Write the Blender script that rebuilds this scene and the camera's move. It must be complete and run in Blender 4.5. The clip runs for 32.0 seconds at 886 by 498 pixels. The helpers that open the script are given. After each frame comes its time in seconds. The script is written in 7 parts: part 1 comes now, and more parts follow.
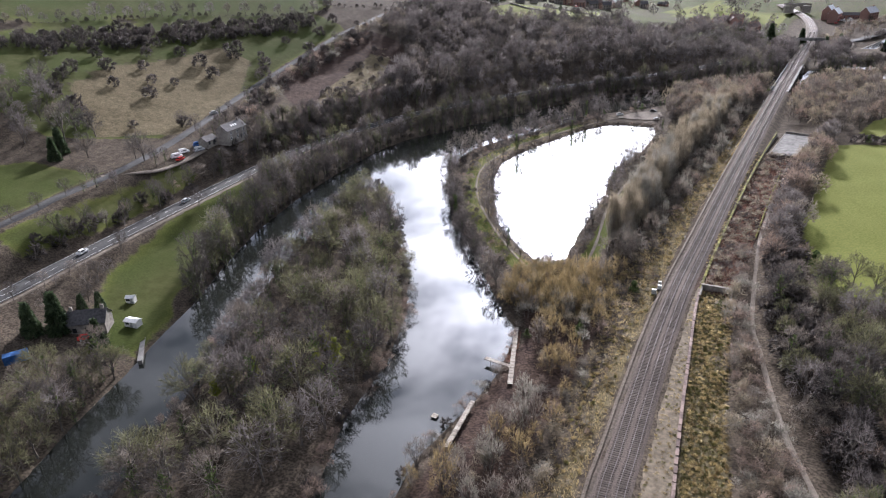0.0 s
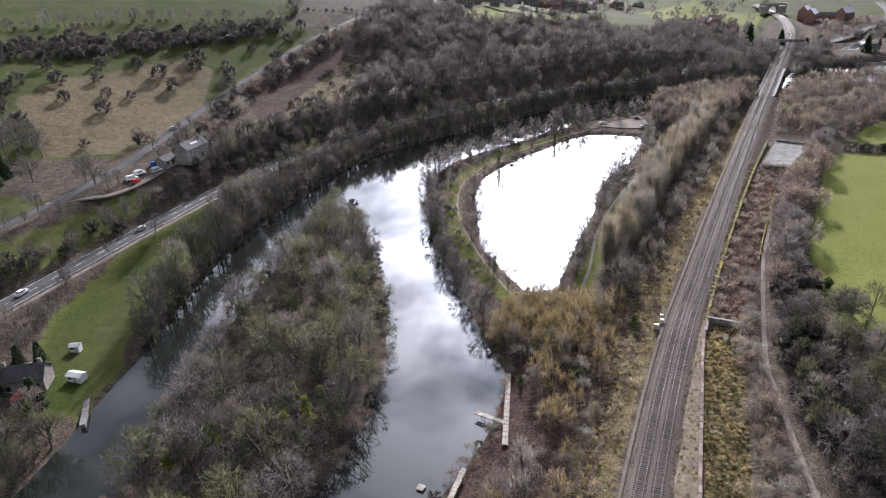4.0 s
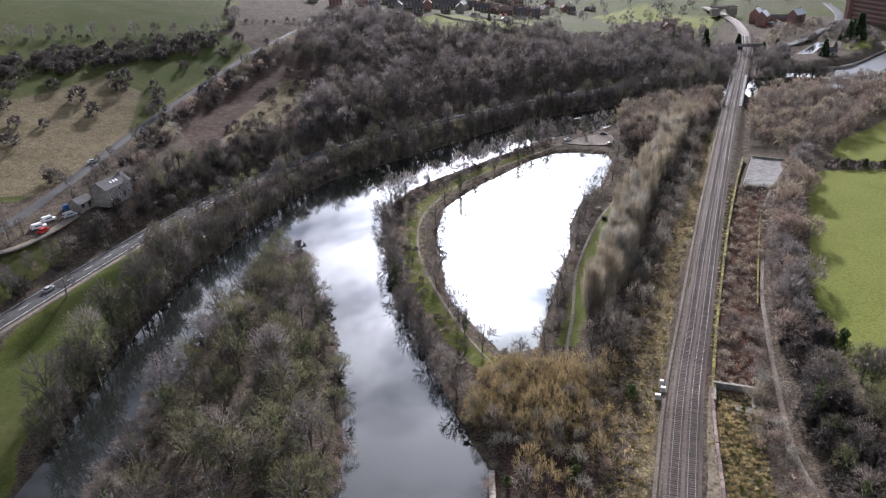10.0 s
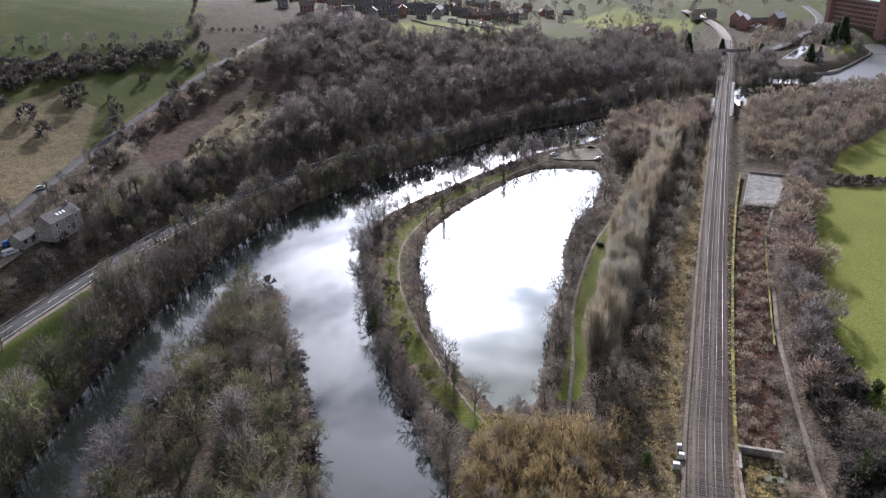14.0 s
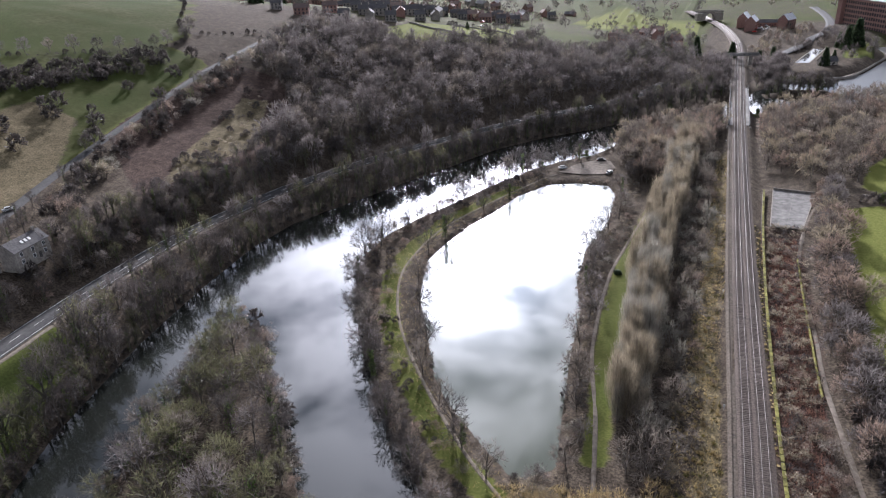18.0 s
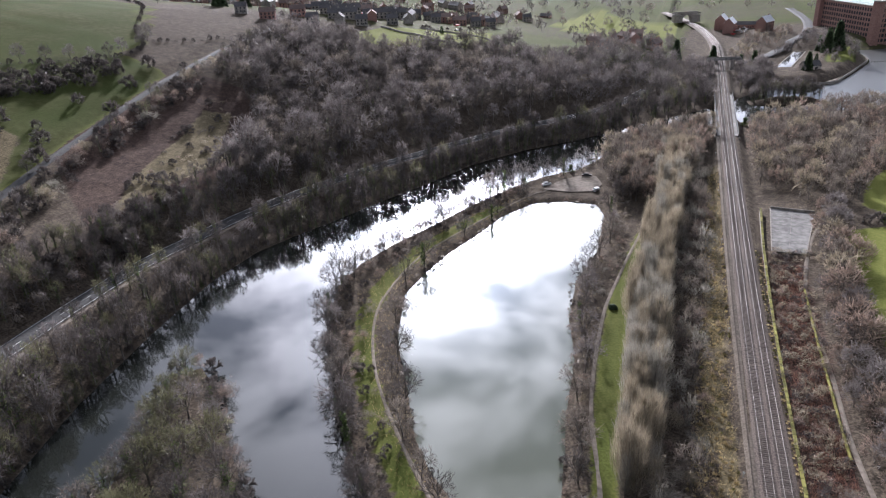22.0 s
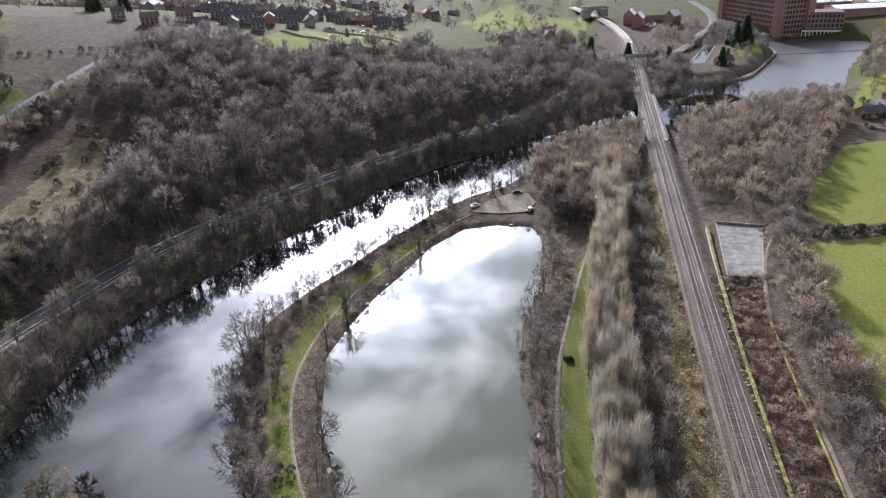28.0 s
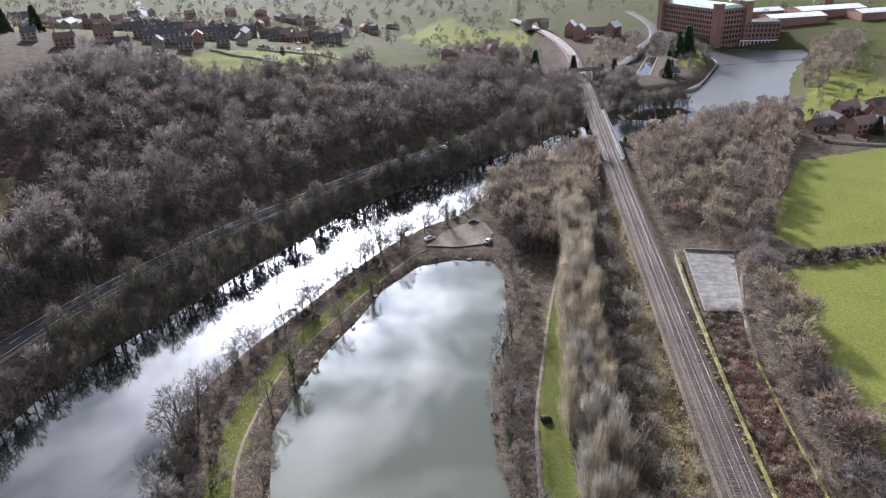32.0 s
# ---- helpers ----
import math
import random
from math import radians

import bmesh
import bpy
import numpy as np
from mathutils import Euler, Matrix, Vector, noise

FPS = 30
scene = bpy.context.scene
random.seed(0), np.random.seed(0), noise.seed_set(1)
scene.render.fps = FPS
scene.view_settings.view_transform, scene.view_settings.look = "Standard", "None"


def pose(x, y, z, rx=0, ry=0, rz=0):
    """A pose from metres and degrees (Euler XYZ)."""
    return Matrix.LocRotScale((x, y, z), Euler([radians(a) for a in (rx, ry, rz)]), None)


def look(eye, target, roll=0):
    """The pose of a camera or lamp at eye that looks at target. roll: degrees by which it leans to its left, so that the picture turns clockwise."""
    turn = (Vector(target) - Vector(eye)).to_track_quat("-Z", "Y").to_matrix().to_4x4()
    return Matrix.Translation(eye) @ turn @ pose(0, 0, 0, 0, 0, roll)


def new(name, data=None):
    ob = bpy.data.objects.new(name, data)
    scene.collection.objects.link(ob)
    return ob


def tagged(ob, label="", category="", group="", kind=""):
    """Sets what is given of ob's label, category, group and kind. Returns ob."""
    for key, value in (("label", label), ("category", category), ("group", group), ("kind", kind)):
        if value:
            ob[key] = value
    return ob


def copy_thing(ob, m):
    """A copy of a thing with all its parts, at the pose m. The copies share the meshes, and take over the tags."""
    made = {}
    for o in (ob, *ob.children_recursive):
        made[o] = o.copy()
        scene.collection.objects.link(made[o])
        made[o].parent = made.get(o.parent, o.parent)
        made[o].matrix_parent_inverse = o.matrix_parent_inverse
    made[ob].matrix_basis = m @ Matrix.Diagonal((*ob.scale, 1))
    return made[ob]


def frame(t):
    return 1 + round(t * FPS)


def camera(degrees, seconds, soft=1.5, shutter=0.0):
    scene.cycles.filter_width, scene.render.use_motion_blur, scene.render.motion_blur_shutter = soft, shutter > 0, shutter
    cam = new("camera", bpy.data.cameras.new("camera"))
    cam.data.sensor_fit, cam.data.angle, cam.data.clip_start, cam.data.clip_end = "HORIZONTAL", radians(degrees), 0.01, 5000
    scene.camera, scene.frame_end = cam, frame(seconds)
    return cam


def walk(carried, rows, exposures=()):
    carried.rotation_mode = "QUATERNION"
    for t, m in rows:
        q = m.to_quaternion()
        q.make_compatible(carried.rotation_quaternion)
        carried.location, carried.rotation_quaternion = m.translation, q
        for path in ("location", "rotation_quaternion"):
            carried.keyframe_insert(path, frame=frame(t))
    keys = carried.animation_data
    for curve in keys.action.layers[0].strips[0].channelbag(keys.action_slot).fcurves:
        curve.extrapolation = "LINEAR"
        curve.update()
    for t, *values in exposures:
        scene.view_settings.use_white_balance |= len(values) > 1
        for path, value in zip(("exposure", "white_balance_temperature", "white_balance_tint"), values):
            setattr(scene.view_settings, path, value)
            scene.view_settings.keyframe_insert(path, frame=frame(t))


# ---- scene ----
cam = camera(66.7, 32.0, soft=1.1)
PATH = [
    (0, (-0.803, 1.294, 103.28), (-1.755, 2.841, 102.443), -2.7),
    (0.5, (-2.397, 3.541, 103.276), (-3.347, 5.089, 102.439), -2.7),
    (1, (-3.852, 5.793, 103.343), (-4.796, 7.344, 102.506), -2.8),
    (1.5, (-5.318, 8.147, 103.444), (-6.255, 9.704, 102.607), -2.8),
    (2, (-6.937, 10.366, 103.554), (-7.866, 11.927, 102.717), -2.8),
    (2.5, (-8.349, 12.642, 103.605), (-9.271, 14.208, 102.769), -2.9),
    (3, (-9.856, 14.929, 103.715), (-10.768, 16.501, 102.879), -2.9),
    (3.5, (-11.517, 17.299, 103.888), (-12.418, 18.876, 103.05), -2.9),
    (5.5, (-17.603, 26.624, 104.236), (-18.465, 28.222, 103.399), -3.0),
    (6, (-19.117, 28.972, 104.277), (-19.969, 30.576, 103.441), -3.0),
    (6.5, (-20.457, 31.304, 104.508), (-21.301, 32.914, 103.672), -3.1),
    (7, (-21.811, 33.606, 104.763), (-22.645, 35.22, 103.926), -3.0),
    (7.5, (-23.189, 36.023, 105.038), (-24.014, 37.641, 104.201), -3.1),
    (8, (-24.629, 38.323, 105.39), (-25.444, 39.945, 104.552), -3.1),
    (8.5, (-26.059, 40.779, 105.639), (-26.863, 42.407, 104.8), -3.2),
    (9, (-27.33, 43.366, 105.818), (-28.124, 44.998, 104.978), -3.2),
    (9.5, (-28.678, 45.942, 105.84), (-29.462, 47.579, 105.0), -3.2),
    (10, (-29.996, 48.558, 105.762), (-30.769, 50.2, 104.922), -3.3),
    (10.5, (-31.376, 51.102, 105.82), (-32.139, 52.749, 104.981), -3.3),
    (11, (-32.723, 53.666, 105.946), (-33.476, 55.318, 105.107), -3.4),
    (11.5, (-34.053, 56.257, 106.092), (-34.795, 57.914, 105.254), -3.4),
    (12, (-35.428, 58.809, 106.32), (-36.159, 60.471, 105.481), -3.4),
    (12.5, (-37.014, 61.475, 106.527), (-37.733, 63.142, 105.687), -3.4),
    (13, (-38.531, 64.177, 106.715), (-39.245, 65.845, 105.875), -3.4),
    (13.5, (-39.81, 66.826, 106.867), (-40.524, 68.495, 106.027), -3.4),
    (14, (-40.966, 69.523, 107.037), (-41.68, 71.192, 106.197), -3.4),
    (14.5, (-42.229, 72.111, 107.225), (-42.941, 73.78, 106.384), -3.4),
    (16.5, (-47.461, 82.469, 107.0), (-48.172, 84.139, 106.16), -3.4),
    (17, (-48.594, 85.034, 107.089), (-49.304, 86.705, 106.249), -3.4),
    (17.5, (-49.998, 87.669, 107.217), (-50.706, 89.34, 106.376), -3.4),
    (18, (-51.293, 90.358, 107.363), (-52.0, 92.029, 106.52), -3.4),
    (18.5, (-52.502, 93.043, 107.539), (-53.208, 94.713, 106.697), -3.4),
    (19, (-53.599, 95.671, 107.885), (-54.299, 97.344, 107.041), -3.3),
    (19.5, (-54.908, 98.208, 108.339), (-55.602, 99.882, 107.493), -3.3),
    (20, (-55.983, 101.062, 108.751), (-56.671, 102.738, 107.903), -3.3),
    (20.5, (-57.169, 103.891, 108.902), (-57.848, 105.571, 108.054), -3.3),
    (21, (-58.445, 106.681, 109.0), (-59.109, 108.365, 108.152), -3.3),
    (21.5, (-59.616, 109.338, 109.041), (-60.267, 111.028, 108.192), -3.3),
    (22, (-60.701, 111.81, 108.976), (-61.339, 113.504, 108.126), -3.3),
    (22.5, (-61.945, 114.432, 108.991), (-62.568, 116.13, 108.139), -3.3),
    (23, (-63.11, 117.165, 109.09), (-63.718, 118.869, 108.237), -3.3),
    (23.5, (-64.427, 119.903, 109.071), (-65.017, 121.612, 108.215), -3.3),
    (24, (-65.45, 122.742, 109.129), (-66.024, 124.455, 108.271), -3.4),
    (24.5, (-66.452, 125.556, 109.116), (-67.007, 127.274, 108.257), -3.4),
    (25, (-67.403, 128.261, 109.111), (-67.937, 129.986, 108.251), -3.4),
    (25.5, (-68.503, 131.063, 109.172), (-69.015, 132.794, 108.309), -3.4),
    (27.5, (-72.722, 142.041, 109.627), (-73.146, 143.789, 108.754), -3.5),
    (28, (-73.681, 144.918, 109.655), (-74.082, 146.671, 108.778), -3.5),
    (28.5, (-74.624, 147.763, 109.726), (-75.001, 149.519, 108.848), -3.5),
    (29, (-75.493, 150.6, 109.81), (-75.849, 152.361, 108.931), -3.5),
    (29.5, (-76.515, 153.476, 109.905), (-76.852, 155.24, 109.025), -3.5),
    (30, (-77.457, 156.265, 110.094), (-77.777, 158.033, 109.216), -3.5),
    (30.5, (-78.232, 159.069, 110.14), (-78.534, 160.842, 109.265), -3.6),
    (31, (-78.95, 161.732, 110.195), (-79.234, 163.51, 109.324), -3.6),
    (31.5, (-79.803, 164.421, 110.354), (-80.066, 166.204, 109.488), -3.6),
    (32, (-80.749, 167.17, 110.414), (-80.991, 168.959, 109.553), -3.6),
]
walk(cam, [(t, look(eye, target, roll)) for t, eye, target, roll in PATH],
     [(0.0, 0.88, 5750, 18), (8.0, 0.78, 5720, 18), (16.0, 0.72, 5700, 18), (24.0, 0.88, 5700, 18), (32.0, 1.04, 5700, 18)])

# ---- plan of the valley, in metres ----
EAST_BANK = [(-50, -160), (-56, 20), (-63, 70), (-68, 95), (-66, 118), (-66, 132), (-70, 152), (-80, 162), (-90, 174), (-108, 195),
             (-125, 214), (-142, 240), (-153, 258), (-163, 277), (-168, 292), (-168, 310), (-163, 328), (-153, 352), (-146, 372), (-133, 400),
             (-122, 417), (-108, 430), (-101, 445), (-96, 462), (-83, 479), (-60, 500), (-41, 520), (-28, 532), (0, 548), (30, 560)]
LAKE_EAST = [(60, 583), (82, 602), (107, 672), (135, 730), (165, 775)]
LAKE_WEST = [(135, 800), (104, 806), (83, 797), (70, 778), (74, 735), (62, 702), (45, 662), (31, 640), (-4, 632)]
WEST_BANK = [(-24, 600), (-43, 568), (-57, 551), (-95, 506), (-116, 481), (-141, 459), (-161, 429), (-175, 395), (-187, 370), (-197, 346),
             (-206, 327), (-214, 310), (-215, 285), (-212, 250), (-206, 215), (-195, 175), (-182, 145), (-170, 122), (-164, 105), (-155, 85),
             (-148, 66), (-138, 44), (-132, -160)]
ISLAND = [(-81, 76), (-90, 98), (-95, 123), (-104, 146), (-119, 170), (-130, 183), (-147, 203), (-160, 216), (-174, 231), (-184, 238),
          (-189, 232), (-178, 205), (-170, 175), (-160, 148), (-148, 120), (-136, 96), (-128, 76), (-116, 50), (-108, 28), (-95, 18), (-80, 40)]
EYOT = [(-22, 574), (0, 578), (22, 588), (16, 596), (-6, 594), (-24, 586)]
POND = [(-83, 197), (-94, 206), (-107, 218), (-114, 227), (-126, 250), (-135, 266), (-143, 292), (-142, 308), (-139, 326), (-133, 346),
        (-129, 364), (-119, 382), (-106, 387), (-93, 386), (-88, 375), (-86, 340), (-90, 315), (-88, 290), (-83, 270), (-81, 245),
        (-77, 215), (-75, 203)]
RIVER = EAST_BANK + LAKE_EAST + LAKE_WEST + WEST_BANK
HILL_FOOT = [(-150, -400), (-150, 40), (-155, 85), (-170, 122), (-195, 175), (-206, 215), (-215, 285), (-206, 327), (-187, 370), (-161, 429),
             (-116, 481), (-80, 530), (-66, 600), (-58, 680), (-60, 780), (-90, 900), (-200, 1300), (-300, 2600)]


def segments_distance(pts, x, y, closed):
    """Distance from each place to a line of points."""
    best = np.full(x.shape, 1e18)
    last = len(pts) if closed else len(pts) - 1
    for i in range(last):
        (ax, ay), (bx, by) = pts[i], pts[(i + 1) % len(pts)]
        dx, dy = bx - ax, by - ay
        k = np.clip(((x - ax) * dx + (y - ay) * dy) / (dx * dx + dy * dy + 1e-9), 0, 1)
        best = np.minimum(best, (x - ax - k * dx) ** 2 + (y - ay - k * dy) ** 2)
    return np.sqrt(best)


def inside(pts, x, y):
    hit = np.zeros(x.shape, bool)
    for i in range(len(pts)):
        (ax, ay), (bx, by) = pts[i], pts[(i + 1) % len(pts)]
        if ay != by:
            hit ^= ((ay > y) != (by > y)) & (x < (bx - ax) * (y - ay) / (by - ay) + ax)
    return hit


def signed(pts, x, y):
    """Distance to an outline, negative inside it."""
    d = segments_distance(pts, x, y, True)
    return np.where(inside(pts, x, y), -d, d)


def along(table, v):
    return np.interp(v, [a for a, b in table], [b for a, b in table])


def smooth(a, b, v):
    k = np.clip((v - a) / (b - a), 0, 1)
    return k * k * (3 - 2 * k)


RAIL_X = [(-200, 20), (0, -9), (60, -20), (100, -26.4), (115, -27.9), (140, -30.4), (165, -32.6), (196, -34.5), (230, -35.2), (296, -36.6), (377, -37.5), (480, -38.2), (580, -38.4), (652, -38.2), (746, -39.5), (803, -43.5), (869, -54), (928, -70), (1000, -94)]
RAIL_Z = [(-200, 2.2), (200, 2.4), (300, 3.4), (380, 4.4), (460, 5.2), (600, 5.8), (1000, 9)]
A6 = [(-214, -100), (-212, 40), (-213, 85), (-217, 107), (-226, 160), (-235, 220), (-238, 268), (-235, 298), (-226, 340), (-204, 392), (-180, 432), (-154, 471), (-124, 505),
      (-101, 540), (-86, 580)]
A6_Z = [(-100, 10), (85, 9.5), (160, 9), (230, 8.2), (300, 7.2), (400, 6.6), (560, 6.8), (640, 9), (800, 12)]
UPPER = [(-236, -100), (-234, 40), (-243, 106), (-251, 131), (-257, 159), (-270, 195), (-287, 234), (-311, 291), (-326, 351), (-338, 417), (-346, 486), (-352, 560)]
UPPER_Z = [(-100, 21), (106, 20.5), (195, 20.5), (234, 21.5), (291, 25), (351, 32), (417, 41), (486, 48), (560, 52)]
YARD = [(-27.6, 347), (-16.8, 347), (-9.4, 386), (-25.0, 388)]
LONG_POOL = [(2, 690), (12, 690), (32, 768), (24, 770)]
PADS = ((YARD, 2.9, 5.0), (LONG_POOL, 2.2, 14.0), ([(-118, 396), (-112, 410), (-104, 418), (-97, 418), (-93, 408), (-95, 398), (-106, 395)], 1.25, 5.0))
RISE = [(0, 1.2), (4, 2.0), (14, 3.2), (24, 7), (30, 8.4), (36, 11), (48, 18.5), (70, 20), (100, 24), (175, 46), (300, 74), (500, 98), (900, 120), (3000, 150)]


def water_distance(x, y):
    river = np.minimum(signed(RIVER, x, y), 1e9)
    river = np.maximum(river, -signed(ISLAND, x, y))
    river = np.maximum(river, -signed(EYOT, x, y))
    return np.minimum(river, signed(POND, x, y))


def hill_distance(x, y):
    d = segments_distance(HILL_FOOT, x, y, False)
    d = np.clip(d - 15 * smooth(215, 140, y) * smooth(0, 20, d), 0, None)
    return np.where(x < np.interp(y, [q for p, q in HILL_FOOT], [p for p, q in HILL_FOOT]), d, 0.0)


def height(x, y):
    """The lie of the land before roads and rails are laid."""
    x, y = np.asarray(x, float), np.asarray(y, float)
    w = water_distance(x, y)
    d = hill_distance(x, y)
    damp = 1 - 0.62 * smooth(430, 900, y)
    up = (along(RISE, d) - 1.2) * np.where(d < 60, 1 - 0.3 * smooth(430, 900, y), damp)
    east = x - np.interp(y, [a for a, b in RAIL_X], [b for a, b in RAIL_X])
    field = 3.4 * smooth(14, 34, east) + 0.03 * np.clip(east - 34, 0, 400) + 3.2 * smooth(700, 950, y) * smooth(-200, 0, east)
    bank = along(RAIL_Z, y) * smooth(10.5, 4.0, np.abs(east)) * smooth(-3, 3, w)
    base = np.clip(0.42 * w, -1.6, 1.1) + np.where(w > 0, 0.25 * smooth(2, 30, w), 0)
    z = base + up + field * smooth(0, 12, w)
    z = np.maximum(z, np.where(np.abs(east) < 11, bank - 0.35, -9))
    for line, level, half in ((A6, A6_Z, 5.5), (UPPER, UPPER_Z, 4.0)):
        near = segments_distance(line, x, y, False)
        z += (along(level, y) - z) * smooth(half + 7, half, near) * smooth(0, 3, w)
    z += smooth(5, 12, segments_distance(A6, x, y, False)) * smooth(4, 9, segments_distance(UPPER, x, y, False)) * np.where(w > 1, 0.22 * np.sin(x * 0.21 + 1.3 * np.sin(y * 0.07)) * np.sin(y * 0.17 + x * 0.05), 0) * (1 + np.clip(d, 0, 200) / 260) * np.where(np.abs(east) < 14, 0, 1)
    for outline, level, soft in PADS:
        z += (level - z) * smooth(soft, 0, signed(outline, x, y)) * smooth(0, 3, w)
    return z

# ---- world, sun and exposure ----
SUN_UP, SUN_TURN = 24.0, 20.0   # height of the veiled sun, and degrees it stands west of the railway's line
GLOW, HALO, CLOUD, HAZE = 270.0, 62.0, 3.3, 16.0   # brightness of the cloud near the sun, towards it, all round, and low over the horizon
SUN_WAY = Vector((-math.sin(radians(SUN_TURN)) * math.cos(radians(SUN_UP)), math.cos(radians(SUN_TURN)) * math.cos(radians(SUN_UP)), math.sin(radians(SUN_UP))))
world = bpy.data.worlds.new("sky")
scene.world = world
world.use_nodes = True
wn, wl = world.node_tree.nodes, world.node_tree.links
for n in list(wn):
    wn.remove(n)


def wnode(kind, **values):
    n = wn.new(kind)
    for key, value in values.items():
        n.inputs[key].default_value = value
    return n


def wmath(op, a, b, c=None):
    n = wn.new("ShaderNodeMath")
    n.operation = op
    for i, v in enumerate((a, b, c)):
        if v is None:
            continue
        if isinstance(v, (int, float)):
            n.inputs[i].default_value = v
        else:
            wl.new(v, n.inputs[i])
    return n.outputs[0]


w_sky = wn.new("ShaderNodeTexSky")
w_sky.sky_type, w_sky.sun_disc = "NISHITA", False
w_sky.sun_elevation, w_sky.sun_rotation = radians(SUN_UP), radians(-SUN_TURN)
w_sky.air_density, w_sky.dust_density = 1.0, 2.0
w_co, w_map = wn.new("ShaderNodeTexCoord"), wnode("ShaderNodeMapping", Scale=(1.0, 1.0, 1.9), Location=(0.35, 0.1, 0.0))
wl.new(w_co.outputs["Generated"], w_map.inputs["Vector"])
w_noise = wnode("ShaderNodeTexNoise", Scale=4.6, Detail=8.0, Roughness=0.55, Distortion=0.3)
wl.new(w_map.outputs["Vector"], w_noise.inputs["Vector"])
# broken cloud: grey bellies and bright edges, far brighter where the sun stands behind it
w_dot = wn.new("ShaderNodeVectorMath")
w_dot.operation = "DOT_PRODUCT"
wl.new(w_co.outputs["Generated"], w_dot.inputs[0])
w_dot.inputs[1].default_value = SUN_WAY
w_near = wmath("MAXIMUM", w_dot.outputs["Value"], 0.0)
w_glow = wmath("ADD", wmath("MULTIPLY", wmath("POWER", w_near, 130.0), GLOW), wmath("MULTIPLY", wmath("POWER", w_near, 13.0), HALO))
w_ramp = wn.new("ShaderNodeValToRGB")
w_ramp.color_ramp.elements[0].position, w_ramp.color_ramp.elements[1].position = 0.41, 0.60
w_ramp.color_ramp.elements[0].color, w_ramp.color_ramp.elements[1].color = (0.22, 0.242, 0.278, 1), (1.15, 1.14, 1.12, 1)
wl.new(w_noise.outputs["Fac"], w_ramp.inputs["Fac"])
w_xyz = wn.new("ShaderNodeSeparateXYZ")
wl.new(w_co.outputs["Generated"], w_xyz.inputs[0])
w_low = wmath("POWER", wmath("MAXIMUM", wmath("SUBTRACT", 1.0, w_xyz.outputs["Z"]), 0.0), 6.0)
w_gain = wmath("ADD", wmath("ADD", w_glow, CLOUD), wmath("MULTIPLY", wmath("MINIMUM", w_low, 1.0), HAZE))
w_cloud = wn.new("ShaderNodeVectorMath")
w_cloud.operation = "SCALE"
wl.new(w_ramp.outputs["Color"], w_cloud.inputs[0])
wl.new(w_gain, w_cloud.inputs["Scale"])
w_mix = wn.new("ShaderNodeMixRGB")
w_mix.inputs[0].default_value = 0.85
wl.new(w_sky.outputs["Color"], w_mix.inputs[1])
wl.new(w_cloud.outputs[0], w_mix.inputs[2])
w_bg, w_out = wnode("ShaderNodeBackground", Strength=0.1), wn.new("ShaderNodeOutputWorld")
wl.new(w_mix.outputs["Color"], w_bg.inputs["Color"])
wl.new(w_bg.outputs["Background"], w_out.inputs["Surface"])
sun = new("sun", bpy.data.lights.new("sun", "SUN"))
sun.data.energy, sun.data.angle, sun.data.color = 5.0, radians(1.0), (1.0, 0.93, 0.83)
sun.matrix_world = look((0, 0, 300), Vector((0, 0, 300)) - SUN_WAY)

# ---- materials ----


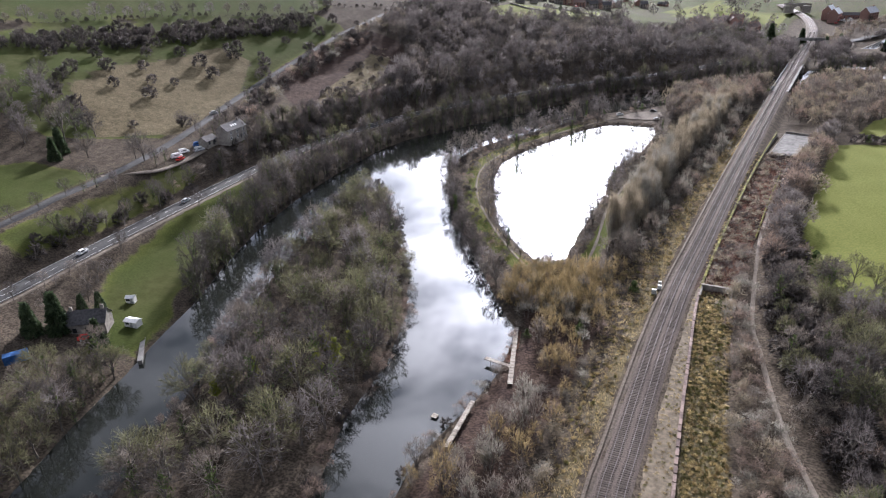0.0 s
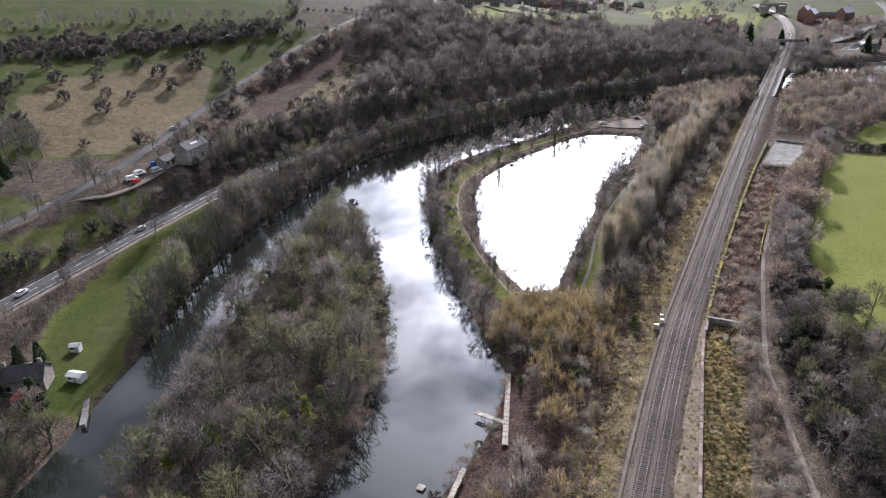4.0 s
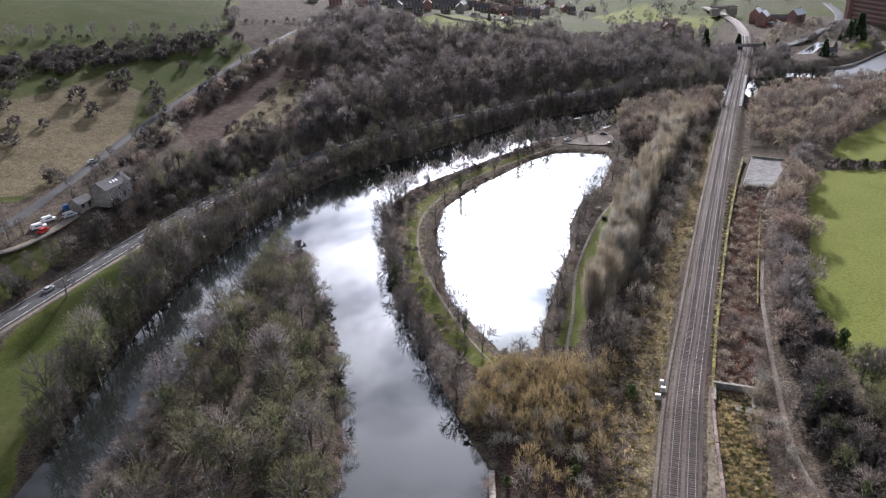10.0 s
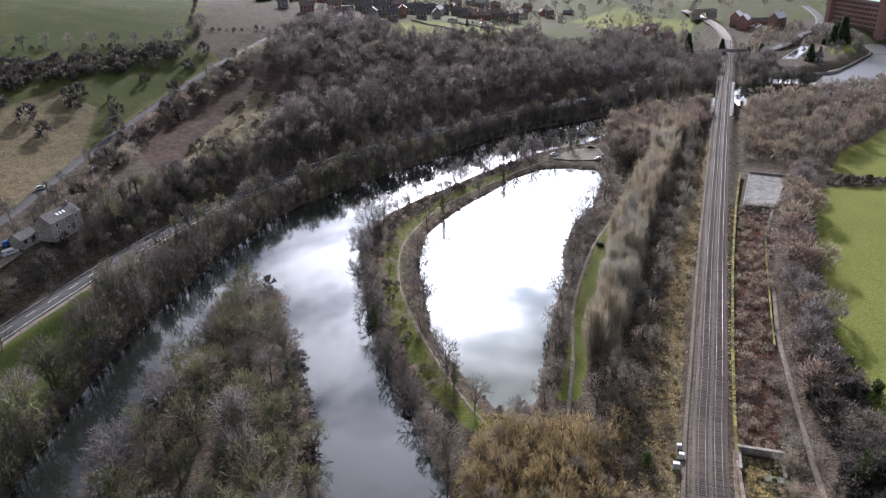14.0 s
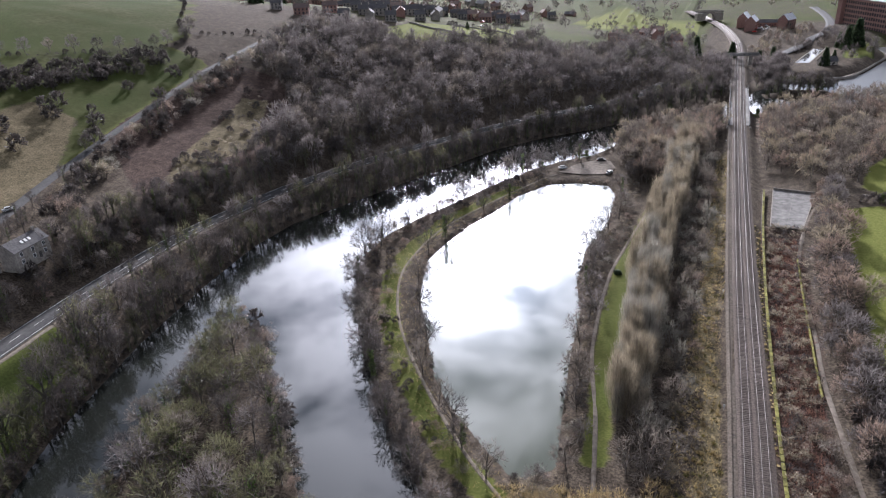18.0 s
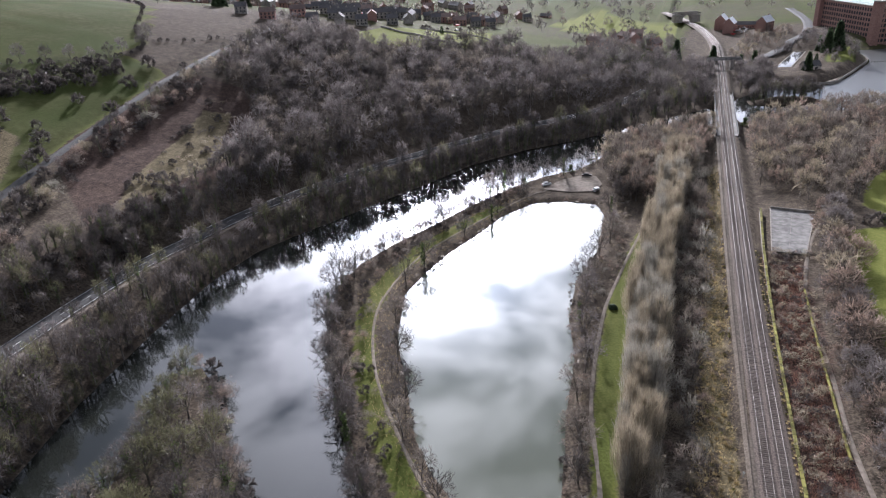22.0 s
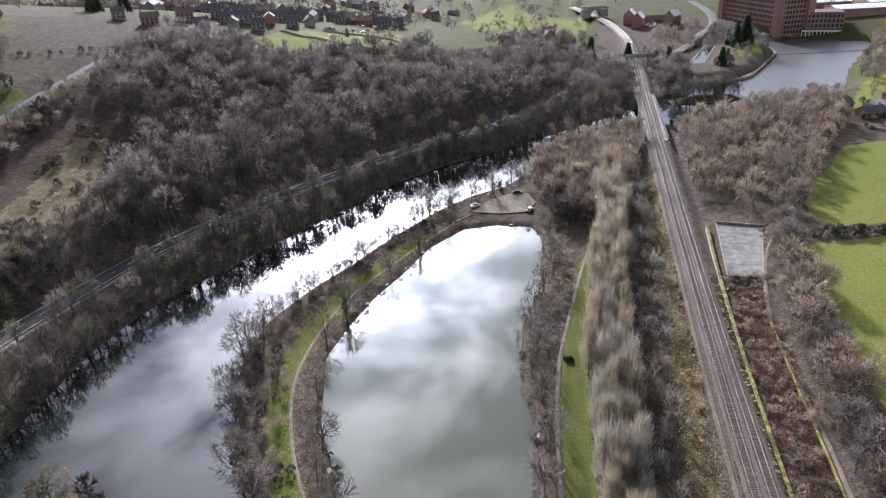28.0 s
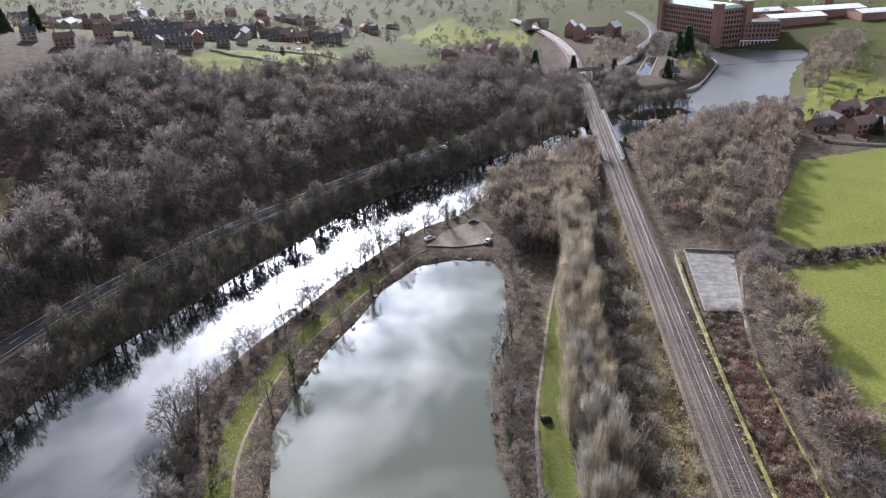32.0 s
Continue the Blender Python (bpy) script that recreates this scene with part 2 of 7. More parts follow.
def surface(name, dark, light, scale=1.0, rough=0.9, bump=0.0, coarse=0.06, spread=0.5, metal=0.0, island=0.0, spec=0.12, thin=0.0):
    """A material with grain at one scale, blotches at a coarser one, and some change from piece to piece."""
    m = bpy.data.materials.new(name)
    m.use_nodes = True
    nt, ln = m.node_tree.nodes, m.node_tree.links
    b = nt["Principled BSDF"]
    b.inputs["Roughness"].default_value, b.inputs["Metallic"].default_value, b.inputs["Specular IOR Level"].default_value = rough, metal, spec
    co = nt.new("ShaderNodeNewGeometry")
    n1, n2 = nt.new("ShaderNodeTexNoise"), nt.new("ShaderNodeTexNoise")
    n1.inputs["Scale"].default_value, n1.inputs["Detail"].default_value = scale, 5
    n2.inputs["Scale"].default_value, n2.inputs["Detail"].default_value = coarse, 3
    ln.new(co.outputs["Position"], n1.inputs["Vector"])
    ln.new(co.outputs["Position"], n2.inputs["Vector"])
    add = nt.new("ShaderNodeMath")
    add.operation = "MULTIPLY_ADD"
    add.inputs[1].default_value, add.inputs[2].default_value = spread, 0.5 - 0.5 * spread
    ln.new(n2.outputs["Fac"], add.inputs[0])
    avg = nt.new("ShaderNodeMath")
    avg.operation = "MULTIPLY_ADD"
    avg.inputs[1].default_value = 1.0
    ln.new(n1.outputs["Fac"], avg.inputs[0])
    sub = nt.new("ShaderNodeMath")
    sub.operation = "SUBTRACT"
    sub.inputs[1].default_value = 0.5
    ln.new(add.outputs[0], sub.inputs[0])
    ln.new(sub.outputs[0], avg.inputs[2])
    last = avg
    if island:
        src = co.outputs["Random Per Island"] if island > 0 else nt.new("ShaderNodeObjectInfo").outputs["Random"]
        more = nt.new("ShaderNodeMath")
        more.operation = "MULTIPLY_ADD"
        more.inputs[1].default_value = abs(island)
        ln.new(src, more.inputs[0])
        off = nt.new("ShaderNodeMath")
        off.operation = "SUBTRACT"
        off.inputs[1].default_value = abs(island) / 2
        ln.new(avg.outputs[0], off.inputs[0])
        ln.new(off.outputs[0], more.inputs[2])
        last = more
    ramp = nt.new("ShaderNodeValToRGB")
    ramp.color_ramp.elements[0].position, ramp.color_ramp.elements[1].position = 0.28, 0.72
    ramp.color_ramp.elements[0].color, ramp.color_ramp.elements[1].color = (*dark, 1), (*light, 1)
    ln.new(last.outputs[0], ramp.inputs["Fac"])
    ln.new(ramp.outputs["Color"], b.inputs["Base Color"])
    if thin:
        tr, mix = nt.new("ShaderNodeBsdfTranslucent"), nt.new("ShaderNodeMixShader")
        mix.inputs[0].default_value = thin
        ln.new(ramp.outputs["Color"], tr.inputs["Color"])
        ln.new(b.outputs[0], mix.inputs[1])
        ln.new(tr.outputs[0], mix.inputs[2])
        ln.new(mix.outputs[0], nt["Material Output"].inputs["Surface"])
    if bump:
        bp = nt.new("ShaderNodeBump")
        bp.inputs["Strength"].default_value, bp.inputs["Distance"].default_value = 0.6, bump
        ln.new(n1.outputs["Fac"], bp.inputs["Height"])
        ln.new(bp.outputs["Normal"], b.inputs["Normal"])
    return m


def water_material(name, deep, shallow, ripple, rough=0.03, ior=1.33):
    m = bpy.data.materials.new(name)
    m.use_nodes = True
    nt, ln = m.node_tree.nodes, m.node_tree.links
    b = nt["Principled BSDF"]
    b.inputs["Roughness"].default_value, b.inputs["IOR"].default_value = rough, ior
    co, n1, n2, mx, bp = (nt.new(k) for k in ("ShaderNodeNewGeometry", "ShaderNodeTexNoise", "ShaderNodeTexNoise", "ShaderNodeMixRGB", "ShaderNodeBump"))
    n1.inputs["Scale"].default_value, n2.inputs["Scale"].default_value, n2.inputs["Detail"].default_value = 0.03, 0.9, 4
    mx.inputs[1].default_value, mx.inputs[2].default_value = (*deep, 1), (*shallow, 1)
    for n in (n1, n2):
        ln.new(co.outputs["Position"], n.inputs["Vector"])
    ln.new(n1.outputs["Fac"], mx.inputs[0])
    ln.new(mx.outputs[0], b.inputs["Base Color"])
    bp.inputs["Strength"].default_value, bp.inputs["Distance"].default_value = 0.25, ripple
    ln.new(n2.outputs["Fac"], bp.inputs["Height"])
    ln.new(bp.outputs["Normal"], b.inputs["Normal"])
    return m


M = {
    "lake": water_material("mill_pool_water", (0.03, 0.034, 0.034), (0.05, 0.054, 0.05), 0.12, 0.36, 1.7),
    "river": water_material("river_water", (0.008, 0.009, 0.008), (0.016, 0.018, 0.015), 0.004, 0.02, 1.46),
    "pond": water_material("pond_water", (0.05, 0.056, 0.038), (0.075, 0.081, 0.056), 0.005, 0.03, 1.42),
    "ballast": surface("ballast", (0.052, 0.042, 0.036), (0.135, 0.11, 0.094), 3.0, 0.95, 0.06, 0.05),
    "cess": surface("cess_gravel", (0.06, 0.05, 0.041), (0.15, 0.125, 0.10), 1.6, 0.95, 0.06, 0.08),
    "sleeper": surface("concrete_sleeper", (0.066, 0.055, 0.048), (0.125, 0.107, 0.094), 5.0, 0.9, 0, 0.1, island=-0.4),
    "rail": surface("rail_steel", (0.09, 0.08, 0.074), (0.21, 0.19, 0.178), 2.0, 0.5, 0, 0.05, metal=0.8),
    "asphalt": surface("asphalt", (0.035, 0.035, 0.036), (0.068, 0.067, 0.066), 1.2, 0.85, 0.01, 0.04),
    "line": surface("road_paint", (0.55, 0.55, 0.53), (0.8, 0.8, 0.78), 3.0, 0.7),
    "path": surface("trodden_path", (0.10, 0.084, 0.068), (0.19, 0.163, 0.135), 0.9, 0.95, 0.03, 0.07),
    "concrete": surface("old_concrete", (0.10, 0.097, 0.09), (0.22, 0.212, 0.20), 0.5, 0.9, 0.02, 0.09),
    "bark": surface("bark", (0.06, 0.053, 0.046), (0.18, 0.16, 0.14), 1.5, 0.95, 0, 0.08),
    "twig": surface("grey_brown_twigs", (0.075, 0.063, 0.053), (0.24, 0.205, 0.172), 0.25, 0.5, 0, 0.045, island=0.4, spec=0.3, thin=0.5),
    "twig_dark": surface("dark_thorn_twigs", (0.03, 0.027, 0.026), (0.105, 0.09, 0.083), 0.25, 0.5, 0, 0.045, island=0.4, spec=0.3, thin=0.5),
    "twig_pale": surface("pale_lichened_twigs", (0.12, 0.112, 0.092), (0.31, 0.29, 0.245), 0.25, 0.5, 0, 0.05, island=0.4, spec=0.3, thin=0.5),
    "twig_olive": surface("mossy_olive_twigs", (0.05, 0.05, 0.026), (0.18, 0.175, 0.095), 0.25, 0.5, 0, 0.05, island=0.4, spec=0.3, thin=0.5),
    "twig_tan": surface("tan_willow_twigs", (0.135, 0.113, 0.08), (0.335, 0.285, 0.205), 0.3, 0.5, 0, 0.06, island=0.5, spec=0.5, thin=0.5),
    "twig_gold": surface("golden_sallow_twigs", (0.14, 0.105, 0.05), (0.36, 0.275, 0.14), 0.3, 0.6, 0, 0.06, island=0.5, spec=0.3, thin=0.5),
    "grit": surface("pale_trodden_grit", (0.08, 0.067, 0.048), (0.20, 0.165, 0.12), 1.3, 0.95, 0.06, 0.3),
    # grey-mauve of winter twigs, with some of the hillside's blue haze put into the colour
    "twig_mauve": surface("mauve_grey_twigs", (0.07, 0.061, 0.058), (0.21, 0.186, 0.178), 0.25, 0.5, 0, 0.045, island=0.4, spec=0.3, thin=0.5),
    "twig_red": surface("reddish_twigs", (0.10, 0.074, 0.06), (0.31, 0.235, 0.19), 0.3, 0.5, 0, 0.06, island=0.4, spec=0.3, thin=0.5),
    "ivy": surface("ivy_leaves", (0.035, 0.055, 0.018), (0.12, 0.16, 0.05), 0.5, 0.6, 0, 0.06, island=0.4, thin=0.3),
    "reed": surface("rusty_reeds", (0.12, 0.06, 0.045), (0.27, 0.15, 0.11), 0.4, 0.95, 0, 0.1, island=0.6, thin=0.42),
    "conifer": surface("conifer_needles", (0.025, 0.04, 0.02), (0.085, 0.115, 0.055), 0.5, 0.7, 0, 0.08, island=0.4, thin=0.3),
    "gorse": surface("yellow_green_leaves", (0.11, 0.13, 0.02), (0.28, 0.30, 0.05), 0.6, 0.7, 0, 0.08, island=0.4, thin=0.3),
    "stone": surface("grey_stone_wall", (0.14, 0.128, 0.112), (0.30, 0.275, 0.24), 1.2, 0.95, 0.05, 0.2),
    "slate": surface("slate_roof", (0.05, 0.048, 0.05), (0.115, 0.11, 0.11), 1.5, 0.75, 0.02, 0.2, spec=0.12),
    "brick": surface("red_brick", (0.17, 0.095, 0.078), (0.31, 0.19, 0.155), 1.2, 0.9, 0.02, 0.05),
    "white": surface("white_paint", (0.62, 0.62, 0.60), (0.82, 0.82, 0.80), 1.0, 0.6),
    "glass": surface("window_glass", (0.02, 0.022, 0.025), (0.05, 0.055, 0.06), 1.0, 0.1, spec=0.5),
    "wood": surface("weathered_planks", (0.22, 0.19, 0.16), (0.46, 0.42, 0.36), 2.5, 0.9, 0, 0.3, island=-0.4),
    "straw": surface("dead_grass_blades", (0.28, 0.215, 0.10), (0.58, 0.47, 0.25), 0.25, 0.95, 0, 0.06, island=0.5, thin=0.5),
    "moss": surface("mossy_stone", (0.075, 0.07, 0.025), (0.21, 0.195, 0.06), 0.8, 0.95, 0.04, 0.25, island=-0.4),
    "galv": surface("galvanised_steel", (0.34, 0.35, 0.35), (0.55, 0.56, 0.56), 1.5, 0.5, 0, 0.3, metal=0.3),
    "blue": surface("blue_paint", (0.03, 0.09, 0.24), (0.06, 0.15, 0.36), 1.2, 0.45),
    "red": surface("red_paint", (0.42, 0.03, 0.025), (0.58, 0.06, 0.045), 1.2, 0.4),
    "sheet": surface("pale_sheet_roof", (0.42, 0.43, 0.44), (0.66, 0.67, 0.68), 0.4, 0.4, spec=0.5),
    "copper": surface("weathered_copper", (0.24, 0.34, 0.31), (0.38, 0.48, 0.44), 0.5, 0.6),
    "iron": surface("dark_iron", (0.03, 0.03, 0.032), (0.09, 0.085, 0.08), 2.0, 0.6, metal=0.4),
    "tile": surface("brown_roof_tiles", (0.12, 0.09, 0.08), (0.24, 0.18, 0.155), 1.0, 0.85, 0.02, 0.15, island=-0.5),
}


def ground_material():
    """Grass, dry grass, bracken and leaf litter, laid out by the sheet's own cover."""
    m = bpy.data.materials.new("valley_ground")
    m.use_nodes = True
    nt, ln = m.node_tree.nodes, m.node_tree.links
    b = nt["Principled BSDF"]
    b.inputs["Roughness"].default_value, b.inputs["Specular IOR Level"].default_value = 0.95, 0.03
    co, at, sep = nt.new("ShaderNodeNewGeometry"), nt.new("ShaderNodeAttribute"), nt.new("ShaderNodeSeparateColor")
    at.attribute_name = "cover"
    ln.new(at.outputs["Color"], sep.inputs["Color"])

    def noise(scale, detail=4):
        n = nt.new("ShaderNodeTexNoise")
        n.inputs["Scale"].default_value, n.inputs["Detail"].default_value = scale, detail
        ln.new(co.outputs["Position"], n.inputs["Vector"])
        return n.outputs["Fac"]

    def blend(fac, a, c):
        x = nt.new("ShaderNodeMixRGB")
        ln.new(fac, x.inputs[0])
        for k, v in ((1, a), (2, c)):
            if isinstance(v, tuple):
                x.inputs[k].default_value = (*v, 1)
            else:
                ln.new(v, x.inputs[k])
        return x.outputs[0]

    def sharpen(v, lo, hi):
        r = nt.new("ShaderNodeMapRange")
        r.inputs["From Min"].default_value, r.inputs["From Max"].default_value = lo, hi
        ln.new(v, r.inputs["Value"])
        return r.outputs["Result"]

    def frayed(mask, n):
        a = nt.new("ShaderNodeMath")
        a.operation = "ADD"
        ln.new(mask, a.inputs[0])
        ln.new(n, a.inputs[1])
        return sharpen(a.outputs[0], 0.82, 1.12)
    fine, mid, wide = noise(1.7), noise(0.32, 5), noise(0.035, 4)
    f2, m2, w2 = sharpen(fine, 0.4, 0.6), sharpen(mid, 0.38, 0.62), sharpen(wide, 0.38, 0.62)
    litter = blend(m2, blend(f2, (0.030, 0.025, 0.019), (0.075, 0.06, 0.046)), blend(f2, (0.05, 0.041, 0.032), (0.115, 0.093, 0.07)))
    grass = blend(wide, blend(f2, (0.08, 0.098, 0.02), (0.115, 0.13, 0.03)), blend(f2, (0.11, 0.12, 0.03), (0.155, 0.157, 0.046)))
    # darker grass: the hillside fields' cloud shadow is worked into this colour
    dull_shaded = blend(w2, blend(f2, (0.019, 0.029, 0.007), (0.034, 0.047, 0.013)), blend(m2, (0.028, 0.033, 0.011), (0.05, 0.052, 0.022)))
    grass = blend(at.outputs["Alpha"], dull_shaded, grass)
    dry = blend(m2, blend(f2, (0.055, 0.046, 0.026), (0.12, 0.099, 0.058)), blend(f2, (0.075, 0.062, 0.037), (0.165, 0.137, 0.085)))
    bracken = blend(m2, blend(f2, (0.024, 0.017, 0.015), (0.058, 0.040, 0.034)), blend(f2, (0.038, 0.027, 0.022), (0.095, 0.066, 0.05)))
    col = blend(frayed(sep.outputs["Blue"], mid), litter, bracken)
    col = blend(frayed(sep.outputs["Green"], mid), col, dry)
    col = blend(frayed(sep.outputs["Red"], mid), col, grass)
    ln.new(col, b.inputs["Base Color"])
    bp = nt.new("ShaderNodeBump")
    bp.inputs["Strength"].default_value, bp.inputs["Distance"].default_value = 0.5, 0.07
    ln.new(fine, bp.inputs["Height"])
    ln.new(bp.outputs["Normal"], b.inputs["Normal"])
    return m


M["ground"] = ground_material()


def mesh_object(name, verts, faces, material, smooth_faces=False):
    me = bpy.data.meshes.new(name)
    me.from_pydata([tuple(v) for v in verts], [], [tuple(f) for f in faces])
    me.materials.append(material)
    if smooth_faces:
        me.polygons.foreach_set("use_smooth", [True] * len(me.polygons))
    me.update()
    return new(name, me)


def fast_mesh(name, v, f, materials, index=None):
    """A mesh from arrays of corners and triangles."""
    me = bpy.data.meshes.new(name)
    me.vertices.add(len(v))
    me.vertices.foreach_set("co", np.ascontiguousarray(v, dtype=np.float32).ravel())
    n = f.shape[1]
    me.loops.add(f.size)
    me.loops.foreach_set("vertex_index", np.ascontiguousarray(f, dtype=np.int32).ravel())
    me.polygons.add(len(f))
    me.polygons.foreach_set("loop_start", np.arange(0, f.size, n, dtype=np.int32))
    for m in materials:
        me.materials.append(m)
    if index is not None:
        me.polygons.foreach_set("material_index", np.ascontiguousarray(index, dtype=np.int32))
    me.update(calc_edges=True)
    return me


def part(name, bm, material, parent, label=""):
    """A bmesh as one mesh object under its thing."""
    me = bpy.data.meshes.new(name)
    bm.to_mesh(me)
    bm.free()
    me.materials.append(material)
    ob = new(name, me)
    ob.parent = parent
    if label:
        ob["label"] = label
    return ob


def zat(x, y):
    return float(height(np.array([x]), np.array([y]))[0])

# ---- the ground, one sheet ----


def spaced(lo, hi, step, far_lo, far_hi, grow=1.16):
    mid = list(np.arange(lo, hi + 0.1, step))
    out, s = [], step
    v = lo
    while v > far_lo:
        s *= grow
        v -= s
        out.insert(0, v)
    v, s = hi, step
    while v < far_hi:
        s *= grow
        v += s
        mid.append(v)
    return np.array(out + mid)


GRASS = [
    [(-3, 366), (12, 372), (60, 384), (60, 200), (5, 205), (-4, 228), (-6, 262), (-4, 300)],
    [(8, 392), (14, 384), (60, 392), (140, 400), (140, 500), (84, 486), (44, 475), (29, 445), (14, 420)],
    [(-176, 118), (-168, 112), (-160, 92), (-172, 86), (-186, 96), (-206, 118), (-220, 160), (-228, 205), (-218, 206), (-204, 180), (-190, 150)],
    [(-300, 575), (-270, 560), (-238, 578), (-203, 608), (-200, 640), (-225, 700), (-268, 640), (-290, 612)],
    [(-208, 855), (-134, 779), (-75, 828), (-76, 940), (-190, 960)],
    [(-380, 430), (-440, 350), (-480, 240), (-620, 300), (-640, 620), (-460, 560), (-390, 470)],
    [(-248, 60), (-252, 118), (-264, 160), (-300, 150), (-330, 90), (-300, 40)],
    [(-70, 205), (-74.5, 245), (-76.5, 270), (-77.5, 300), (-75, 340), (-73, 358), (-70.5, 358), (-70.8, 330), (-70.6, 300), (-69.8, 270), (-68, 245), (-65, 205)],
    [(60, 530), (75, 520), (140, 560), (140, 700), (110, 640)],
    [(35, 690), (58, 705), (66, 770), (45, 770)],
    [(-284, 206), (-300, 240), (-330, 345), (-345, 430), (-385, 440), (-440, 345), (-470, 240), (-380, 170), (-320, 170)],
    [(-236, 100), (-246, 150), (-252, 190), (-242, 190), (-234, 150), (-226, 100)],
]
DRY = [
    [(-283, 214), (-306, 186), (-362, 212), (-380, 251), (-372, 330), (-345, 330), (-312, 284)],
    [(-262, 292), (-282, 326), (-302, 404), (-290, 410), (-270, 372), (-256, 374), (-262, 330)],
    [(-8, 60), (-14, 100), (-21, 140), (-29, 190), (-29, 196), (-20, 196), (-12, 140), (-2, 90)],
    [(-36, 80), (-41.5, 150), (-43, 175), (-47, 200), (-46, 245), (-43, 250), (-41, 196), (-34, 100)],
    [(-50, 240), (-48, 440), (-44, 440), (-44, 240)],
]
BRACKEN = [
    [(-262, 280), (-330, 330), (-330, 440), (-300, 440), (-255, 385), (-250, 330)],
    [(-31, 196), (-31, 345), (-18, 345), (-18, 270), (-20, 200)],
    [(-62, 60), (-66, 150), (-86, 185), (-70, 196), (-52, 196), (-44, 80)],
]


def cover(x, y):
    c = np.zeros((x.size, 4), np.float32)
    c[:, 3] = 1
    for k, polys in enumerate((GRASS, DRY, BRACKEN)):
        best = np.full(x.shape, 1e9)
        for p in polys:
            best = np.minimum(best, signed(p, x, y))
        c[:, k] = smooth(2.5, -2.5, best)
    # western fields take the darker grass, a cloud shadow painted as colour
    for p in (GRASS[2], GRASS[5], GRASS[6], GRASS[10], GRASS[11]):
        c[:, 3] -= 0.85 * smooth(3, -3, signed(p, x, y))
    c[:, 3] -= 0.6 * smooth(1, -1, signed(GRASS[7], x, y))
    c[:, 0] *= 1 - 0.9 * smooth(3, -3, signed(DRY[0], x, y))
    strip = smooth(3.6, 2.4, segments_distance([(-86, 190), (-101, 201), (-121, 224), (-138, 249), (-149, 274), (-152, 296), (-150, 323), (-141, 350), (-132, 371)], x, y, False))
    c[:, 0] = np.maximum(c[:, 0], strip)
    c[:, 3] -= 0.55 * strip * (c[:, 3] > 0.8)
    far = smooth(600, 760, y) * smooth(0.3, 0.7, 0.5 + 0.5 * np.sin(x * 0.021 + 2) * np.sin(y * 0.017))
    c[:, 0] = np.maximum(c[:, 0], (0.5 * smooth(560, 640, y) + 0.25 * far) * (1 - 0.8 * smooth(-75, -60, x) * smooth(75, 60, x) * smooth(900, 860, y)))
    c[:, 3] -= 0.8 * smooth(560, 640, y) * (c[:, 0] < 0.9)
    c[:, 3] = np.clip(c[:, 3], 0, 1)
    return c


gx, gy = spaced(-330, 60, 2.0, -2600, 2200), spaced(40, 640, 2.0, -700, 3600)
GX, GY = np.meshgrid(gx, gy)
fx, fy = GX.ravel(), GY.ravel()
gv = np.stack([fx, fy, height(fx, fy)], 1)
nx, ny = len(gx), len(gy)
ij = (np.arange(ny - 1)[:, None] * nx + np.arange(nx - 1)[None]).ravel()
gf = np.stack([ij, ij + 1, ij + nx + 1, ij + nx], 1)
ground_me = fast_mesh("ground", gv, gf, [M["ground"]])
ground_me.polygons.foreach_set("use_smooth", [True] * len(ground_me.polygons))
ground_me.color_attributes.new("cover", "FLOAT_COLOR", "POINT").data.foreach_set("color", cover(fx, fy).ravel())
ground = tagged(new("ground", ground_me), "valley floor and hillside of grass, leaf litter and bracken", "ground", kind="structure")


def sheet(name, outline, z, material, label, category):
    me = bpy.data.meshes.new(name)
    bm = bmesh.new()
    bm.faces.new([bm.verts.new((x, y, z)) for x, y in outline])
    bmesh.ops.triangulate(bm, faces=bm.faces[:])
    bmesh.ops.recalc_face_normals(bm, faces=bm.faces[:])
    if bm.faces[:][0].normal.z < 0:
        bmesh.ops.reverse_faces(bm, faces=bm.faces[:])
    bm.to_mesh(me)
    bm.free()
    me.materials.append(material)
    return tagged(new(name, me), label, category, kind="structure")


def grown(pts, d):
    """An outline pushed outwards by d."""
    out = []
    area = sum(a[0] * b[1] - b[0] * a[1] for a, b in zip(pts, pts[1:] + pts[:1]))
    s = 1 if area > 0 else -1
    for i, p in enumerate(pts):
        a, b = Vector(pts[i - 1]), Vector(pts[(i + 1) % len(pts)])
        t = (b - a).normalized()
        out.append((p[0] + s * t.y * d, p[1] - s * t.x * d))
    return out


river = sheet("water_river", grown(RIVER, 4), 0.0, M["river"], "calm dark river water reflecting the clouds", "water")
lake = sheet("water_mill_pool", [(31, 561), (60, 580), (86, 600), (111, 670), (139, 728), (169, 775), (135, 804), (104, 810), (81, 800), (66, 778), (70, 735), (58, 702), (42, 664), (28, 643), (22, 600)], 0.006, M["lake"], "wind-ruffled mill pool shining under the bright sky", "water")
pond = sheet("water_pond", grown(POND, 3), 0.004, M["pond"], "still grey-green fishing pond water", "water")


def resample(pts, step):
    """A smooth line through the points, with a place every step metres."""
    p = np.array(pts, float)
    out = []
    for i in range(len(p) - 1):
        a, b, c, d = p[max(i - 1, 0)], p[i], p[i + 1], p[min(i + 2, len(p) - 1)]
        n = max(1, int(np.hypot(*(c - b)) / step))
        for k in np.arange(n) / n:
            out.append(0.5 * (2 * b + (c - a) * k + (2 * a - 5 * b + 4 * c - d) * k * k + (3 * b - a - 3 * c + d) * k ** 3))
    out.append(p[-1])
    return np.array(out)


